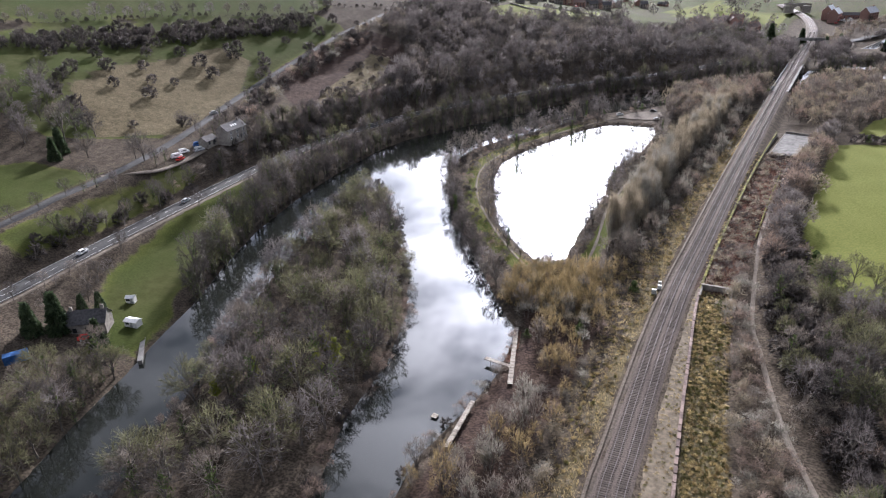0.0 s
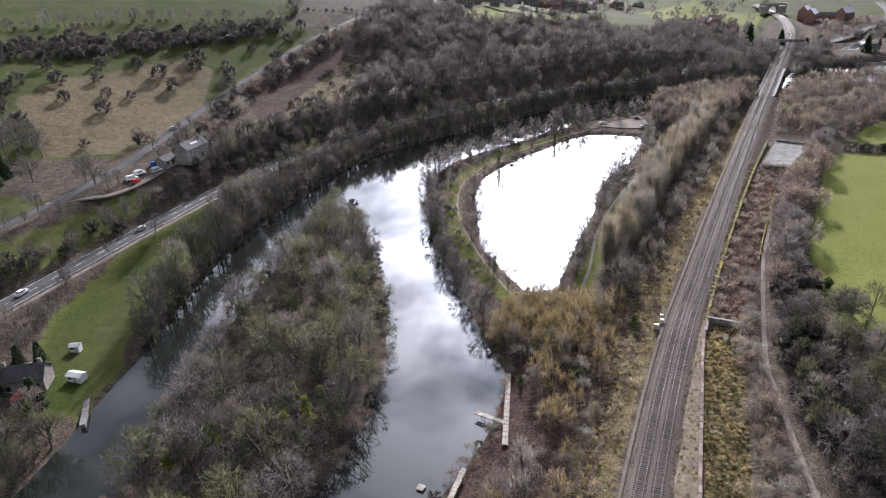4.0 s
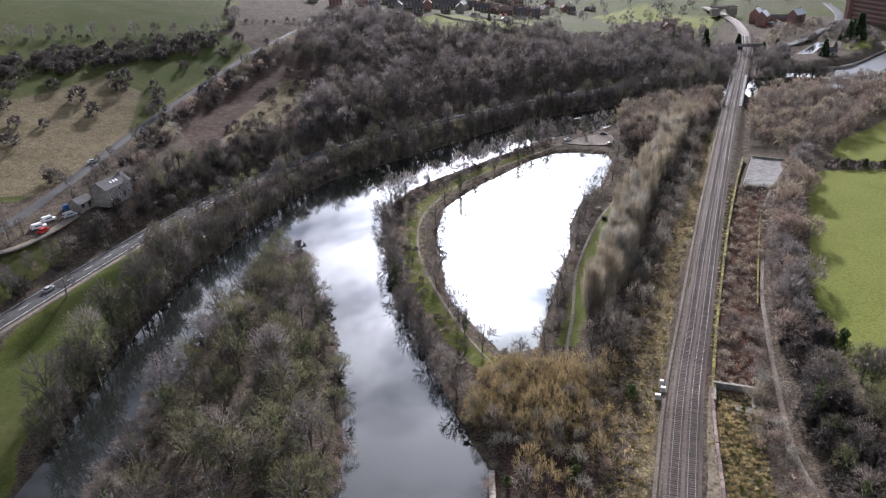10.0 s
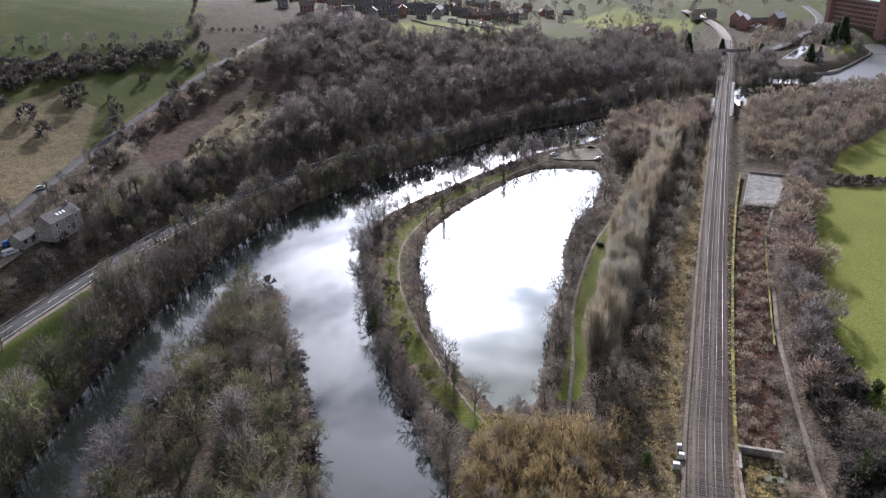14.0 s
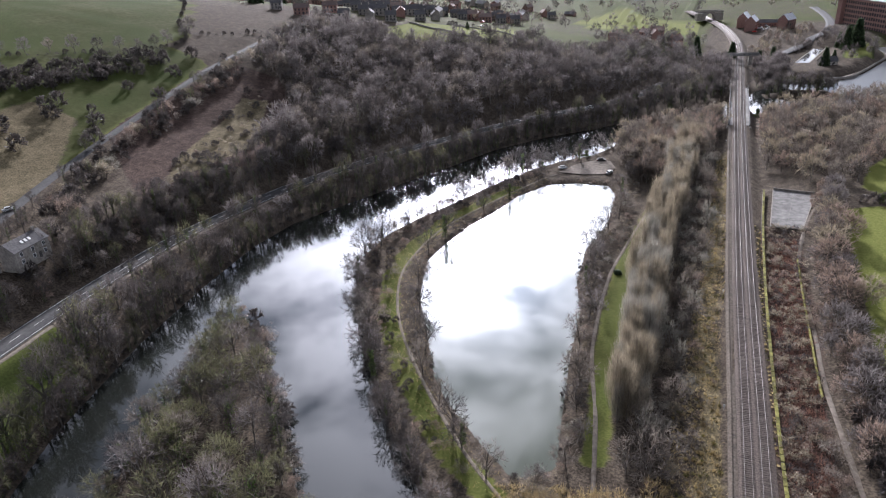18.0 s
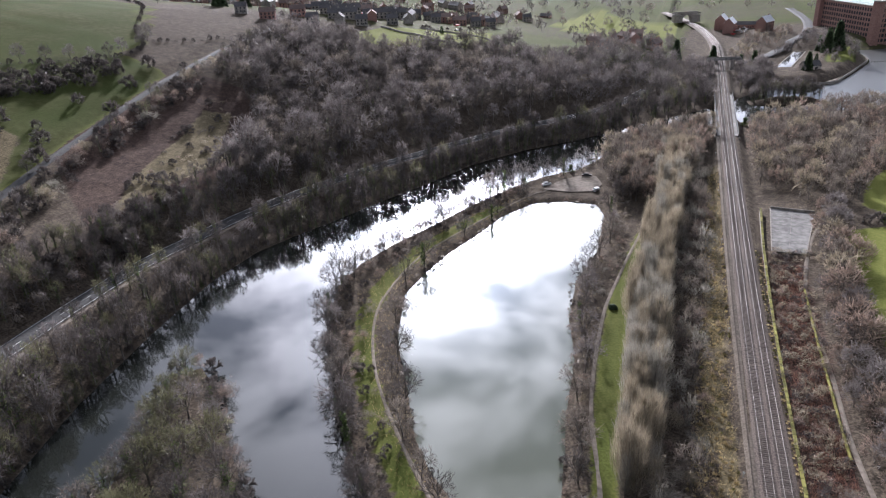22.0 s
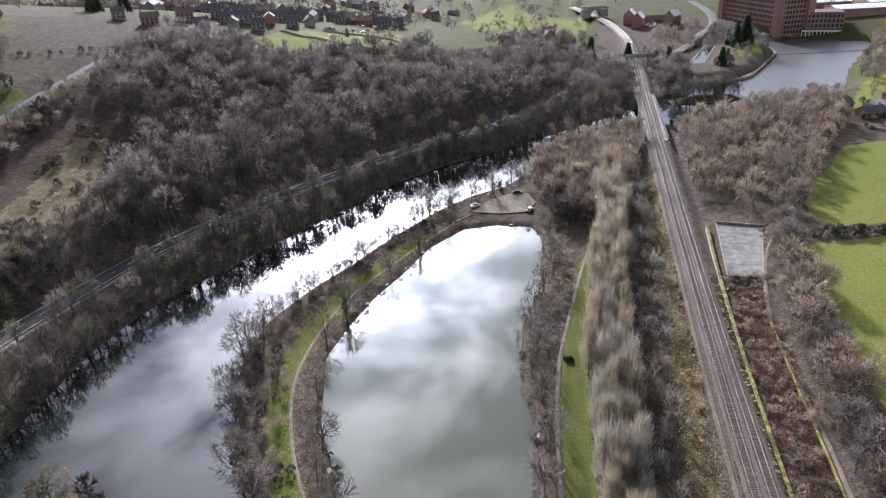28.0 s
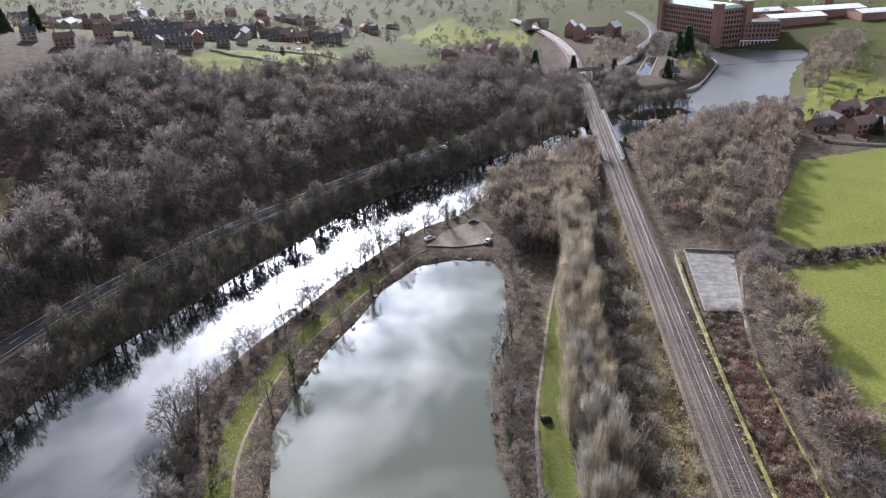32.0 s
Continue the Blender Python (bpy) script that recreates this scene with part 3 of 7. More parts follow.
def ribbon(name, line, profile, zs, material, parent=None):
    """A strip swept along a plan line: profile is (offset, height) pairs, zs the line's heights."""
    t = np.gradient(line, axis=0)
    t /= np.linalg.norm(t, axis=1)[:, None] + 1e-9
    side = np.stack([t[:, 1], -t[:, 0]], 1)
    rows = []
    for o, h in profile:
        rows.append(np.concatenate([line + side * o, (zs + h)[:, None]], 1))
    v = np.stack(rows, 1)
    k = len(profile)
    base = (np.arange(len(line) - 1)[:, None] * k + np.arange(k - 1)[None]).ravel()
    f = np.stack([base, base + 1, base + k + 1, base + k], 1)
    me = fast_mesh(name, v.reshape(-1, 3), f, [material])
    ob = new(name, me)
    ob.parent = parent
    return ob


# ---- the railway ----
rail_line = resample([(b, a) for a, b in RAIL_X if a >= 0], 2.0)
rail_z = along(RAIL_Z, rail_line[:, 1])
tagged(ribbon("ballast", rail_line, [(-4.6, -1.0), (-3.7, -0.35), (-3.0, 0.0), (3.0, 0.0), (3.7, -0.35), (4.6, -1.0)], rail_z, M["ballast"]), "grey-brown stone ballast bed of the railway", "ballast", kind="structure")
tagged(ribbon("cess_path", rail_line, [(-5.7, -0.8), (-5.4, -0.42), (-3.7, -0.37), (-3.5, -0.7)], rail_z, M["cess"]), "strip of pale gravel beside the ballast", "path", kind="structure")

# ---- roads and paths ----


def draped(name, pts, half, material, label, category, lift=0.10, step=3.0, parent=None):
    """A path or strip that lies on the ground."""
    line = resample(pts, step)
    z = height(line[:, 0], line[:, 1])
    z = np.convolve(np.pad(z, 2, "edge"), np.ones(5) / 5, "valid")
    ob = ribbon(name, line, [(-half - 0.25, -0.5), (-half, 0.0), (-half * 0.4, 0.05), (half * 0.4, 0.05), (half, 0.0), (half + 0.25, -0.5)], z + lift, material, parent)
    return tagged(ob, label, category, kind="structure")


for road_name, pts, lev, half, lab in (("road_main", A6, A6_Z, 4.0, "grey two-lane main road along the valley side"), ("road_upper", UPPER, UPPER_Z, 2.6, "narrow grey lane climbing the hillside")):
    line = resample(pts, 4.0)
    zs = along(lev, line[:, 1]) + 0.12
    road = tagged(ribbon(road_name, line, [(-half - 0.3, -0.6), (-half, 0), (0, 0.06), (half, 0), (half + 0.3, -0.6)], zs, M["asphalt"]), lab, "road", kind="structure")
    if half > 3:
        ribbon("edge_line", line, [(-3.55, 0.05), (-3.4, 0.052)], zs, M["line"], road)
        ribbon("edge_line", line, [(3.4, 0.052), (3.55, 0.05)], zs, M["line"], road)
        dash_line = resample(pts, 1.0)
        dash_z = along(lev, dash_line[:, 1]) + 0.12
        for i in range(60, len(dash_line) - 8, 9):
            ribbon("centre_dash", dash_line[i:i + 5], [(-0.06, 0.07), (0.06, 0.07)], dash_z[i:i + 5], M["line"], road)
draped("path_causeway", [(-84, 190), (-98, 203), (-118, 226), (-135, 250), (-146, 275), (-149, 296), (-147, 322), (-138, 349), (-130, 370), (-121, 390), (-113, 398)], 0.42, M["path"], "trodden earth path along the grassy causeway", "path", 0.06)
draped("path_pond", [(-66, 196), (-70, 222), (-75, 245), (-77, 264), (-78, 285), (-78, 300), (-76, 322), (-74, 342), (-72, 358), (-70, 372)], 0.5, M["path"], "narrow gravel path beside the pond", "path", 0.06)
draped("path_field", [(13, 105), (1.8, 131), (-4, 150), (-8.5, 168), (-12, 181), (-15.5, 213), (-17.2, 232), (-18.6, 250), (-18.9, 275), (-19.8, 302), (-19, 328), (-13, 362), (-4, 384)], 0.55, M["path"], "worn dirt track beside the railway", "path", 0.12)
draped("pavement_main", [(x + 5.6, y) for x, y in A6], 0.7, M["path"], "narrow verge path beside the main road", "pavement", 0.02)
draped("track_farm", [(-258, 155), (-252, 172), (-252, 190), (-255, 205)], 2.2, M["path"], "stony farm track down to the parked vehicles", "path", 0.1)

# a car park of packed gravel at the pond's far end
bm = bmesh.new()
lot = [bm.verts.new((x, y, zat(x, y) + 0.22)) for x, y in [(-118, 396), (-112, 410), (-104, 418), (-97, 418), (-93, 408), (-95, 398), (-106, 395)]]
bm.faces.new(lot)
bmesh.ops.recalc_face_normals(bm, faces=bm.faces[:])
if bm.faces[:][0].normal.z < 0:
    bmesh.ops.reverse_faces(bm, faces=bm.faces[:])
ex = bmesh.ops.extrude_face_region(bm, geom=bm.faces[:])
bmesh.ops.translate(bm, verts=[v for v in ex["geom"] if isinstance(v, bmesh.types.BMVert)], vec=(0, 0, 0.15))
me = bpy.data.meshes.new("car_park")
bm.to_mesh(me)
bm.free()
me.materials.append(M["path"])
tagged(new("car_park", me), "small buff gravel car park by the pond", "pavement", kind="structure")

# ---- trees ----


def tube(p0, p1, r0, r1, k=4):
    d = np.array(p1, float) - np.array(p0, float)
    d /= np.linalg.norm(d) + 1e-9
    u = np.cross(d, (0.3, 0.9, 0.1))
    u /= np.linalg.norm(u) + 1e-9
    w = np.cross(d, u)
    a = np.arange(k) * 2 * np.pi / k
    ring = np.cos(a)[:, None] * u + np.sin(a)[:, None] * w
    v = np.concatenate([np.array(p0) + ring * r0, np.array(p1) + ring * r1])
    f = []
    for i in range(k):
        j = (i + 1) % k
        f += [(i, j, k + j), (i, k + j, k + i)]
    return v, np.array(f)


def grow_tree(seed, tall, wide, stem=0.3, limbs=9, twigs=700, twig_long=1.3, twig_wide=0.075, droop=0.0, stems=1, lean=0.0, lobe=0.17, up=0.0):
    """Trunk with limbs, and a crown of fine twigs. Returns (wood v, f), (twig v, f)."""
    r = np.random.RandomState(seed)
    wv, wf, n = [], [], 0

    def add(p0, p1, r0, r1, k=4):
        nonlocal n
        v, f = tube(p0, p1, r0, r1, k)
        wv.append(v)
        wf.append(f + n)
        n += len(v)
    tips = []
    for s in range(stems):
        a0 = r.rand() * 6.28
        off = np.array([math.cos(a0), math.sin(a0), 0]) * (0.5 * (stems > 1))
        top = off * (1 + tall * 0.25 * (stems > 1)) + np.array([r.randn() * lean, r.randn() * lean, tall * 0.72])
        rad = tall * 0.022 / math.sqrt(stems)
        mid = off * 1.2 + (top - off) * stem + np.array([r.randn(), r.randn(), 0]) * 0.15
        add(off + np.array([0, 0, -0.6]), mid, rad * 1.3, rad, 5)
        add(mid, top, rad, rad * 0.3, 4)
        for i in range(limbs // stems):
            h = stem + (0.96 - stem) * (i + r.rand()) / max(1, limbs // stems)
            p = off + (top - off) * h
            a = i * 2.4 + r.rand() + a0
            k = math.sin(math.pi * min(1, 0.25 + 0.75 * (h - stem) / (1 - stem + 1e-6))) * 0.8 + 0.3
            out = np.array([math.cos(a), math.sin(a), 0]) * wide * 0.4 * k * (0.75 + 0.5 * r.rand())
            q = p + out + np.array([0, 0, tall * (0.10 + 0.16 * r.rand()) - droop * tall * 0.2])
            m = p + out * 0.5 + np.array([0, 0, tall * 0.10])
            add(p, m, rad * 0.45, rad * 0.28, 3)
            add(m, q, rad * 0.28, rad * 0.1, 3)
            tips += [q, (m + q) / 2 + np.array([0, 0, 0.04 * tall])]
            for j in range(3):
                g = m + (q - m) * r.rand() + r.randn(3) * np.array([wide, wide, tall]) * 0.11
                add(m + (q - m) * 0.3 * j, g, rad * 0.16, rad * 0.05, 3)
                if j == 0:
                    tips.append(g)
        tips += [top, top + np.array([0, 0, 0.05 * tall])]
    lobes = np.array(tips)
    size = wide * lobe * (0.7 + 0.6 * r.rand(len(lobes)))
    pick = r.randint(0, len(lobes), twigs)
    u = r.randn(twigs, 3)
    u[:, 2] = np.abs(u[:, 2]) * 1.1 - 0.35
    u /= np.linalg.norm(u, axis=1)[:, None] + 1e-9
    b = lobes[pick] + u * (size[pick] * (0.55 + 0.5 * r.rand(twigs)))[:, None] * np.array([1, 1, 0.85 + 1.2 * up])
    d = np.cross(u, r.randn(twigs, 3))
    d /= np.linalg.norm(d, axis=1)[:, None] + 1e-9
    d = d * (1 - 0.8 * up) + u * 0.45 + np.array([0, 0, 0.15 + 1.6 * up - droop])
    d /= np.linalg.norm(d, axis=1)[:, None] + 1e-9
    L = twig_long * (0.5 + r.rand(twigs))[:, None]
    side = np.cross(d, u + 0.25 * r.randn(twigs, 3))
    side /= np.linalg.norm(side, axis=1)[:, None] + 1e-9
    wdt = twig_wide * (0.6 + 0.8 * r.rand(twigs))[:, None]
    tv = np.stack([b - side * wdt, b + side * wdt, b + d * L], 1).reshape(-1, 3)
    tv[:, 2] = np.maximum(tv[:, 2], 0.05)
    tf = np.arange(twigs * 3).reshape(-1, 3)
    return (np.concatenate(wv), np.concatenate(wf)), (tv, tf)


def scatter(outline, gap, seed, keep=1.0, clear=2.0):
    """Places inside an outline, about gap apart, off the water, the railway and the roads."""
    r = np.random.RandomState(seed)
    p = np.array(outline, float)
    xs, ys = np.arange(p[:, 0].min(), p[:, 0].max() + gap, gap), np.arange(p[:, 1].min(), p[:, 1].max() + gap, gap)
    X, Y = np.meshgrid(xs, ys)
    X = (X + (np.arange(len(ys)) % 2)[:, None] * gap * 0.5).ravel() + (r.rand(X.size) - 0.5) * gap * 0.9
    Y = Y.ravel() + (r.rand(Y.size) - 0.5) * gap * 0.9
    ok = inside(outline, X, Y) & (r.rand(X.size) < keep) & (water_distance(X, Y) > 0.4)
    ok &= segments_distance(A6, X, Y, False) > 6.5
    ok &= segments_distance(UPPER, X, Y, False) > 5
    ok &= np.abs(X - np.interp(Y, [a for a, b in RAIL_X], [b for a, b in RAIL_X])) > 7 + clear
    return X[ok], Y[ok], r




def leaf_cloud(seed, n, low, high, radius, size, taper=0.5):
    """Small leaves crowding round a stem."""
    r = np.random.RandomState(seed)
    h = low + (high - low) * r.rand(n)
    rad = radius * (1 - taper * (h - low) / (high - low)) * np.sqrt(r.rand(n)) * (0.8 + 0.4 * np.sin(h * 2.1 + seed))
    a = r.rand(n) * 6.283
    c = np.stack([np.cos(a) * rad, np.sin(a) * rad, h], 1)
    d, e = r.randn(n, 3), r.randn(n, 3)
    d /= np.linalg.norm(d, axis=1)[:, None]
    e = np.cross(d, e)
    e /= np.linalg.norm(e, axis=1)[:, None] + 1e-9
    s = size * (0.6 + 0.8 * r.rand(n))[:, None]
    v = np.stack([c - d * s, c + d * s, c + e * s * 1.3], 1).reshape(-1, 3)
    return v, np.arange(3 * n).reshape(-1, 3)


def conifer(seed, tall, wide, n=1500, narrow=1.0):
    """A dark evergreen: a stem and whorls of drooping sprays."""
    r = np.random.RandomState(seed)
    h = tall * (0.04 + 0.95 * r.rand(n) ** 1.25)
    reach = wide * 0.5 * (1 - h / tall) ** narrow * (0.5 + 0.5 * np.sqrt(r.rand(n))) + 0.1
    a = np.round(r.rand(n) * 13) / 13 * 6.283 + r.randn(n) * 0.2 + h
    c = np.stack([np.cos(a) * reach, np.sin(a) * reach, h], 1)
    d = np.stack([np.cos(a), np.sin(a), -0.35 + 0.5 * r.randn(n)], 1)
    side = np.cross(d, r.randn(n, 3))
    side /= np.linalg.norm(side, axis=1)[:, None]
    s = (0.45 + 0.4 * r.rand(n))[:, None] * wide / 5
    v = np.stack([c - side * s * 0.5, c + side * s * 0.5, c + d * s * 1.4], 1).reshape(-1, 3)
    return [("trunk", tube((0, 0, -0.5), (0, 0, tall * 0.95), tall * 0.018, 0.02, 6), M["bark"]), ("crown", (v, np.arange(3 * n).reshape(-1, 3)), M["conifer"])]


def bare(seed, twig, ivy=0, ivy_reach=1.1, **k):
    """A leafless tree, with ivy round its stem where asked."""
    w_, t_ = grow_tree(seed, **k)
    out = [("trunk", w_, M["bark"]), ("crown", t_, M[twig])]
    if ivy:
        out.append(("ivy", leaf_cloud(seed, ivy, 0.4, k["tall"] * 0.72, ivy_reach, 0.2), M["ivy"]))
    return out


def stems_mesh(s, e, r0, r1, k=3):
    """Many tapered stems at once, from places s to places e."""
    d = e - s
    d = d / (np.linalg.norm(d, axis=1)[:, None] + 1e-9)
    u = np.cross(d, np.array([0.31, 0.9, 0.12]))
    u /= np.linalg.norm(u, axis=1)[:, None] + 1e-9
    w = np.cross(d, u)
    a = np.arange(k) * 2 * np.pi / k
    ring = np.cos(a)[None, :, None] * u[:, None] + np.sin(a)[None, :, None] * w[:, None]
    v = np.concatenate([s[:, None] + ring * r0[:, None, None], e[:, None] + ring * r1[:, None, None]], 1)
    f = np.array([t for i in range(k) for t in ((i, (i + 1) % k, k + (i + 1) % k), (i, k + (i + 1) % k, k + i))])
    return v.reshape(-1, 3), (f[None] + (np.arange(len(s)) * 2 * k)[:, None, None]).reshape(-1, 3)


def blades_mesh(s, e, w, r):
    """Many slim tapered twigs at once."""
    side = np.cross(e - s, r.randn(*s.shape))
    side /= np.linalg.norm(side, axis=1)[:, None] + 1e-9
    return np.stack([s - side * w[:, None], s + side * w[:, None], e], 1).reshape(-1, 3)


def branch_tree(seed, twig, tall, wide, limbs=7, subs=5, lets=5, tips=5, stem=0.3, twig_wide=0.06, up=0.25, ivy=0, ivy_reach=1.4, lean=0.3, stems=1, long=0.1, wood="bark"):
    """A leafless tree that forks four times: limbs, branches, branchlets and fine twigs that fill a domed, lobed crown."""
    r = np.random.RandomState(seed)
    unit = lambda q: q / (np.linalg.norm(q, axis=1)[:, None] + 1e-9)
    mid = np.array([r.randn() * lean, r.randn() * lean, tall * ((0.36 if stems > 1 else 0.46) + 0.3 * stem)])
    axes = np.array([wide / 2, wide / 2, tall - mid[2]])
    rad = tall * 0.02
    a = np.arange(limbs) * 2.4 + r.rand(limbs) * 0.7
    z = np.linspace(0.98, -0.2, limbs) + 0.1 * r.randn(limbs)
    flat = np.sqrt(np.clip(1 - z * z, 0.05, 1))
    u1 = unit(np.stack([np.cos(a) * flat, np.sin(a) * flat, z], 1))
    lump = 0.78 + 0.34 * r.rand(limbs)
    foot = np.array([mid[0] * 0.2, mid[1] * 0.2, 0])
    root = foot + (mid - foot) * ((stem + (1 - stem) * (0.15 + 0.7 * np.clip(z, 0, 1)))[:, None])
    if stems > 1:
        base = np.stack([np.cos(a), np.sin(a), 0 * a], 1) * 0.35
        root = base + np.array([0, 0, tall * stem])
    e1 = mid + u1 * axes * (0.5 * lump)[:, None]
    i2 = np.repeat(np.arange(limbs), subs)
    u2 = unit(u1[i2] + 0.42 * r.randn(len(i2), 3))
    u2[:, 2] = np.maximum(u2[:, 2], -0.4)
    s2 = root[i2] + (e1 - root)[i2] * (0.4 + 0.6 * r.rand(len(i2)))[:, None]
    e2 = mid + u2 * axes * (lump[i2] * (0.68 + 0.2 * r.rand(len(i2))))[:, None]
    i3 = np.repeat(np.arange(len(i2)), lets)
    u3 = unit(u2[i3] + 0.26 * r.randn(len(i3), 3))
    s3 = s2[i3] + (e2 - s2)[i3] * (0.3 + 0.7 * r.rand(len(i3)))[:, None]
    e3 = mid + u3 * axes * (lump[i2[i3]] * (0.82 + 0.2 * r.rand(len(i3))))[:, None]
    e3[:, 2] = np.maximum(e3[:, 2], 0.3)
    i4 = np.repeat(np.arange(len(i3)), tips)
    s4 = s3[i4] + (e3 - s3)[i4] * (0.25 + 0.75 * r.rand(len(i4)))[:, None]
    d4 = unit(unit(e3 - s3)[i4] * 0.7 + u3[i4] * 0.3 + 0.42 * r.randn(len(i4), 3) + np.array([0, 0, up]))
    e4 = s4 + d4 * (wide * long * (0.5 + 0.9 * r.rand(len(i4))))[:, None]
    e4[:, 2] = np.maximum(e4[:, 2], 0.1)
    one = np.ones
    if stems > 1:
        S, E, R0, R1 = [base - np.array([0, 0, 0.5])], [root], [one(limbs) * rad * 0.6], [one(limbs) * rad * 0.5]
    else:
        S = [np.array([foot - np.array([0, 0, 0.7]), foot + (mid - foot) * stem])]
        E = [np.array([foot + (mid - foot) * stem, mid + np.array([0, 0, axes[2] * 0.3])])]
        R0, R1 = [np.array([rad * 1.35, rad])], [np.array([rad, rad * 0.35])]
    S += [root, s2]
    E += [e1, e2]
    R0 += [one(limbs) * rad * 0.5, one(len(i2)) * rad * 0.24]
    R1 += [one(limbs) * rad * 0.26, one(len(i2)) * rad * 0.08]
    tv = np.concatenate([blades_mesh(s3, e3, one(len(i3)) * twig_wide * 1.25, r), blades_mesh(s4, e4, twig_wide * (0.6 + 0.8 * r.rand(len(i4))), r)])
    out = [("trunk", stems_mesh(np.concatenate(S), np.concatenate(E), np.concatenate(R0), np.concatenate(R1)), M[wood]), ("crown", (tv, np.arange(len(tv)).reshape(-1, 3)), M[twig])]
    if ivy:
        out.append(("ivy", leaf_cloud(seed, ivy, 0.4, tall * 0.74, ivy_reach, 0.2), M["ivy"]))
    return out


def plume_tree(seed, twig, tall, wide, twigs=900, twig_wide=0.05):
    """A slim poplar: a straight stem, steep limbs and a ragged plume of rising twigs."""
    r = np.random.RandomState(seed)
    h = 0.06 + 0.84 * r.rand(twigs)
    prof = np.minimum(1, h / 0.3) ** 0.7 * np.clip(1.02 - h, 0, 1) ** 0.6 * 1.2 + 0.04
    a = r.rand(twigs) * 6.283
    rad = wide * 0.5 * prof * np.sqrt(r.rand(twigs)) * (1 + 0.3 * np.sin(2 * a + seed + h * 7) * np.sin(h * 19 + seed))
    b = np.stack([np.cos(a) * rad, np.sin(a) * rad, h * tall], 1)
    d = np.stack([np.cos(a) * 0.2, np.sin(a) * 0.2, np.ones(twigs)], 1) + r.randn(twigs, 3) * np.array([0.16, 0.16, 0.1])
    d /= np.linalg.norm(d, axis=1)[:, None]
    v = blades_mesh(b, b + d * (1.6 + 3.2 * r.rand(twigs) ** 1.5)[:, None], twig_wide * (0.6 + 0.8 * r.rand(twigs)), r)
    return [("trunk", tube((0, 0, -0.5), (0, 0, tall * 0.93), tall * 0.014, 0.03, 5), M["bark"]), ("crown", (v, np.arange(3 * twigs).reshape(-1, 3)), M[twig])]


def tussock(seed, blades, tall, wide, material):
    """A mound of dead grass: blades that lean out from one root."""
    r = np.random.RandomState(seed)
    a = r.rand(blades) * 6.283
    out = np.stack([np.cos(a), np.sin(a), 0 * a], 1)
    b = out * (wide * 0.22 * np.sqrt(r.rand(blades)))[:, None]
    tip = b + out * (wide * 0.4 * r.rand(blades))[:, None] + np.array([0, 0, 1]) * (tall * (0.35 + 0.65 * r.rand(blades)))[:, None]
    side = np.stack([-np.sin(a), np.cos(a), 0 * a], 1) * 0.075
    v = np.stack([b - side, b + side, tip], 1).reshape(-1, 3)
    return [("blades", (v, np.arange(3 * blades).reshape(-1, 3)), material)]


def wood(name, places, kinds, label, category="trees"):
    """A wood as one mesh: each place takes a turned and scaled copy of one of the kinds."""
    V, F, I, n, mats = [], [], [], 0, []
    for kind in kinds:
        for _, _, m in kind:
            if m not in mats:
                mats.append(m)
    r = np.random.RandomState(len(places) + 7)
    for x, y, z, s in places:
        kind = kinds[r.randint(len(kinds))]
        a = r.rand() * 6.283
        c, sn = math.cos(a), math.sin(a)
        rot = np.array([[c, -sn, 0], [sn, c, 0], [0, 0, 0.9 + 0.25 * r.rand()]]) * s
        for _, (v, f), m in kind:
            V.append(v @ rot.T + (x, y, z))
            F.append(f + n)
            I.append(np.full(len(f), mats.index(m)))
            n += len(v)
    me = fast_mesh(name, np.concatenate(V), np.concatenate(F), mats, np.concatenate(I))
    return tagged(new(name, me), label, category, kind="stuff")


def spots(outline, gap, seed, keep=1.0, low=0.75, high=1.25, clear=2.0, off=()):
    X, Y, r = scatter(outline, gap, seed, keep, clear)
    ok = np.ones(X.shape, bool)
    for pts, d in off:
        ok &= segments_distance(pts, X, Y, False) > d
    X, Y = X[ok], Y[ok]
    Z = height(X, Y)
    return list(zip(X, Y, Z, low + (high - low) * r.rand(len(X))))


made = {}


def tree_thing(key, kind, name, x, y, s, label, group, category="tree", turn=0.0):
    """One tree of its own, with its trunk and crown as parts; alike trees share their meshes."""
    base = new(name)
    base.matrix_world = Matrix.Translation((x, y, zat(x, y) - 0.05)) @ pose(0, 0, 0, 0, 0, turn) @ Matrix.Diagonal((s, s, s, 1))
    for i, (nm, (v, f), m) in enumerate(kind):
        if (key, i) not in made:
            made[key, i] = fast_mesh(nm, v, f, [m])
        ob = new(nm, made[key, i])
        ob.parent = base
    return tagged(base, label, category, group)


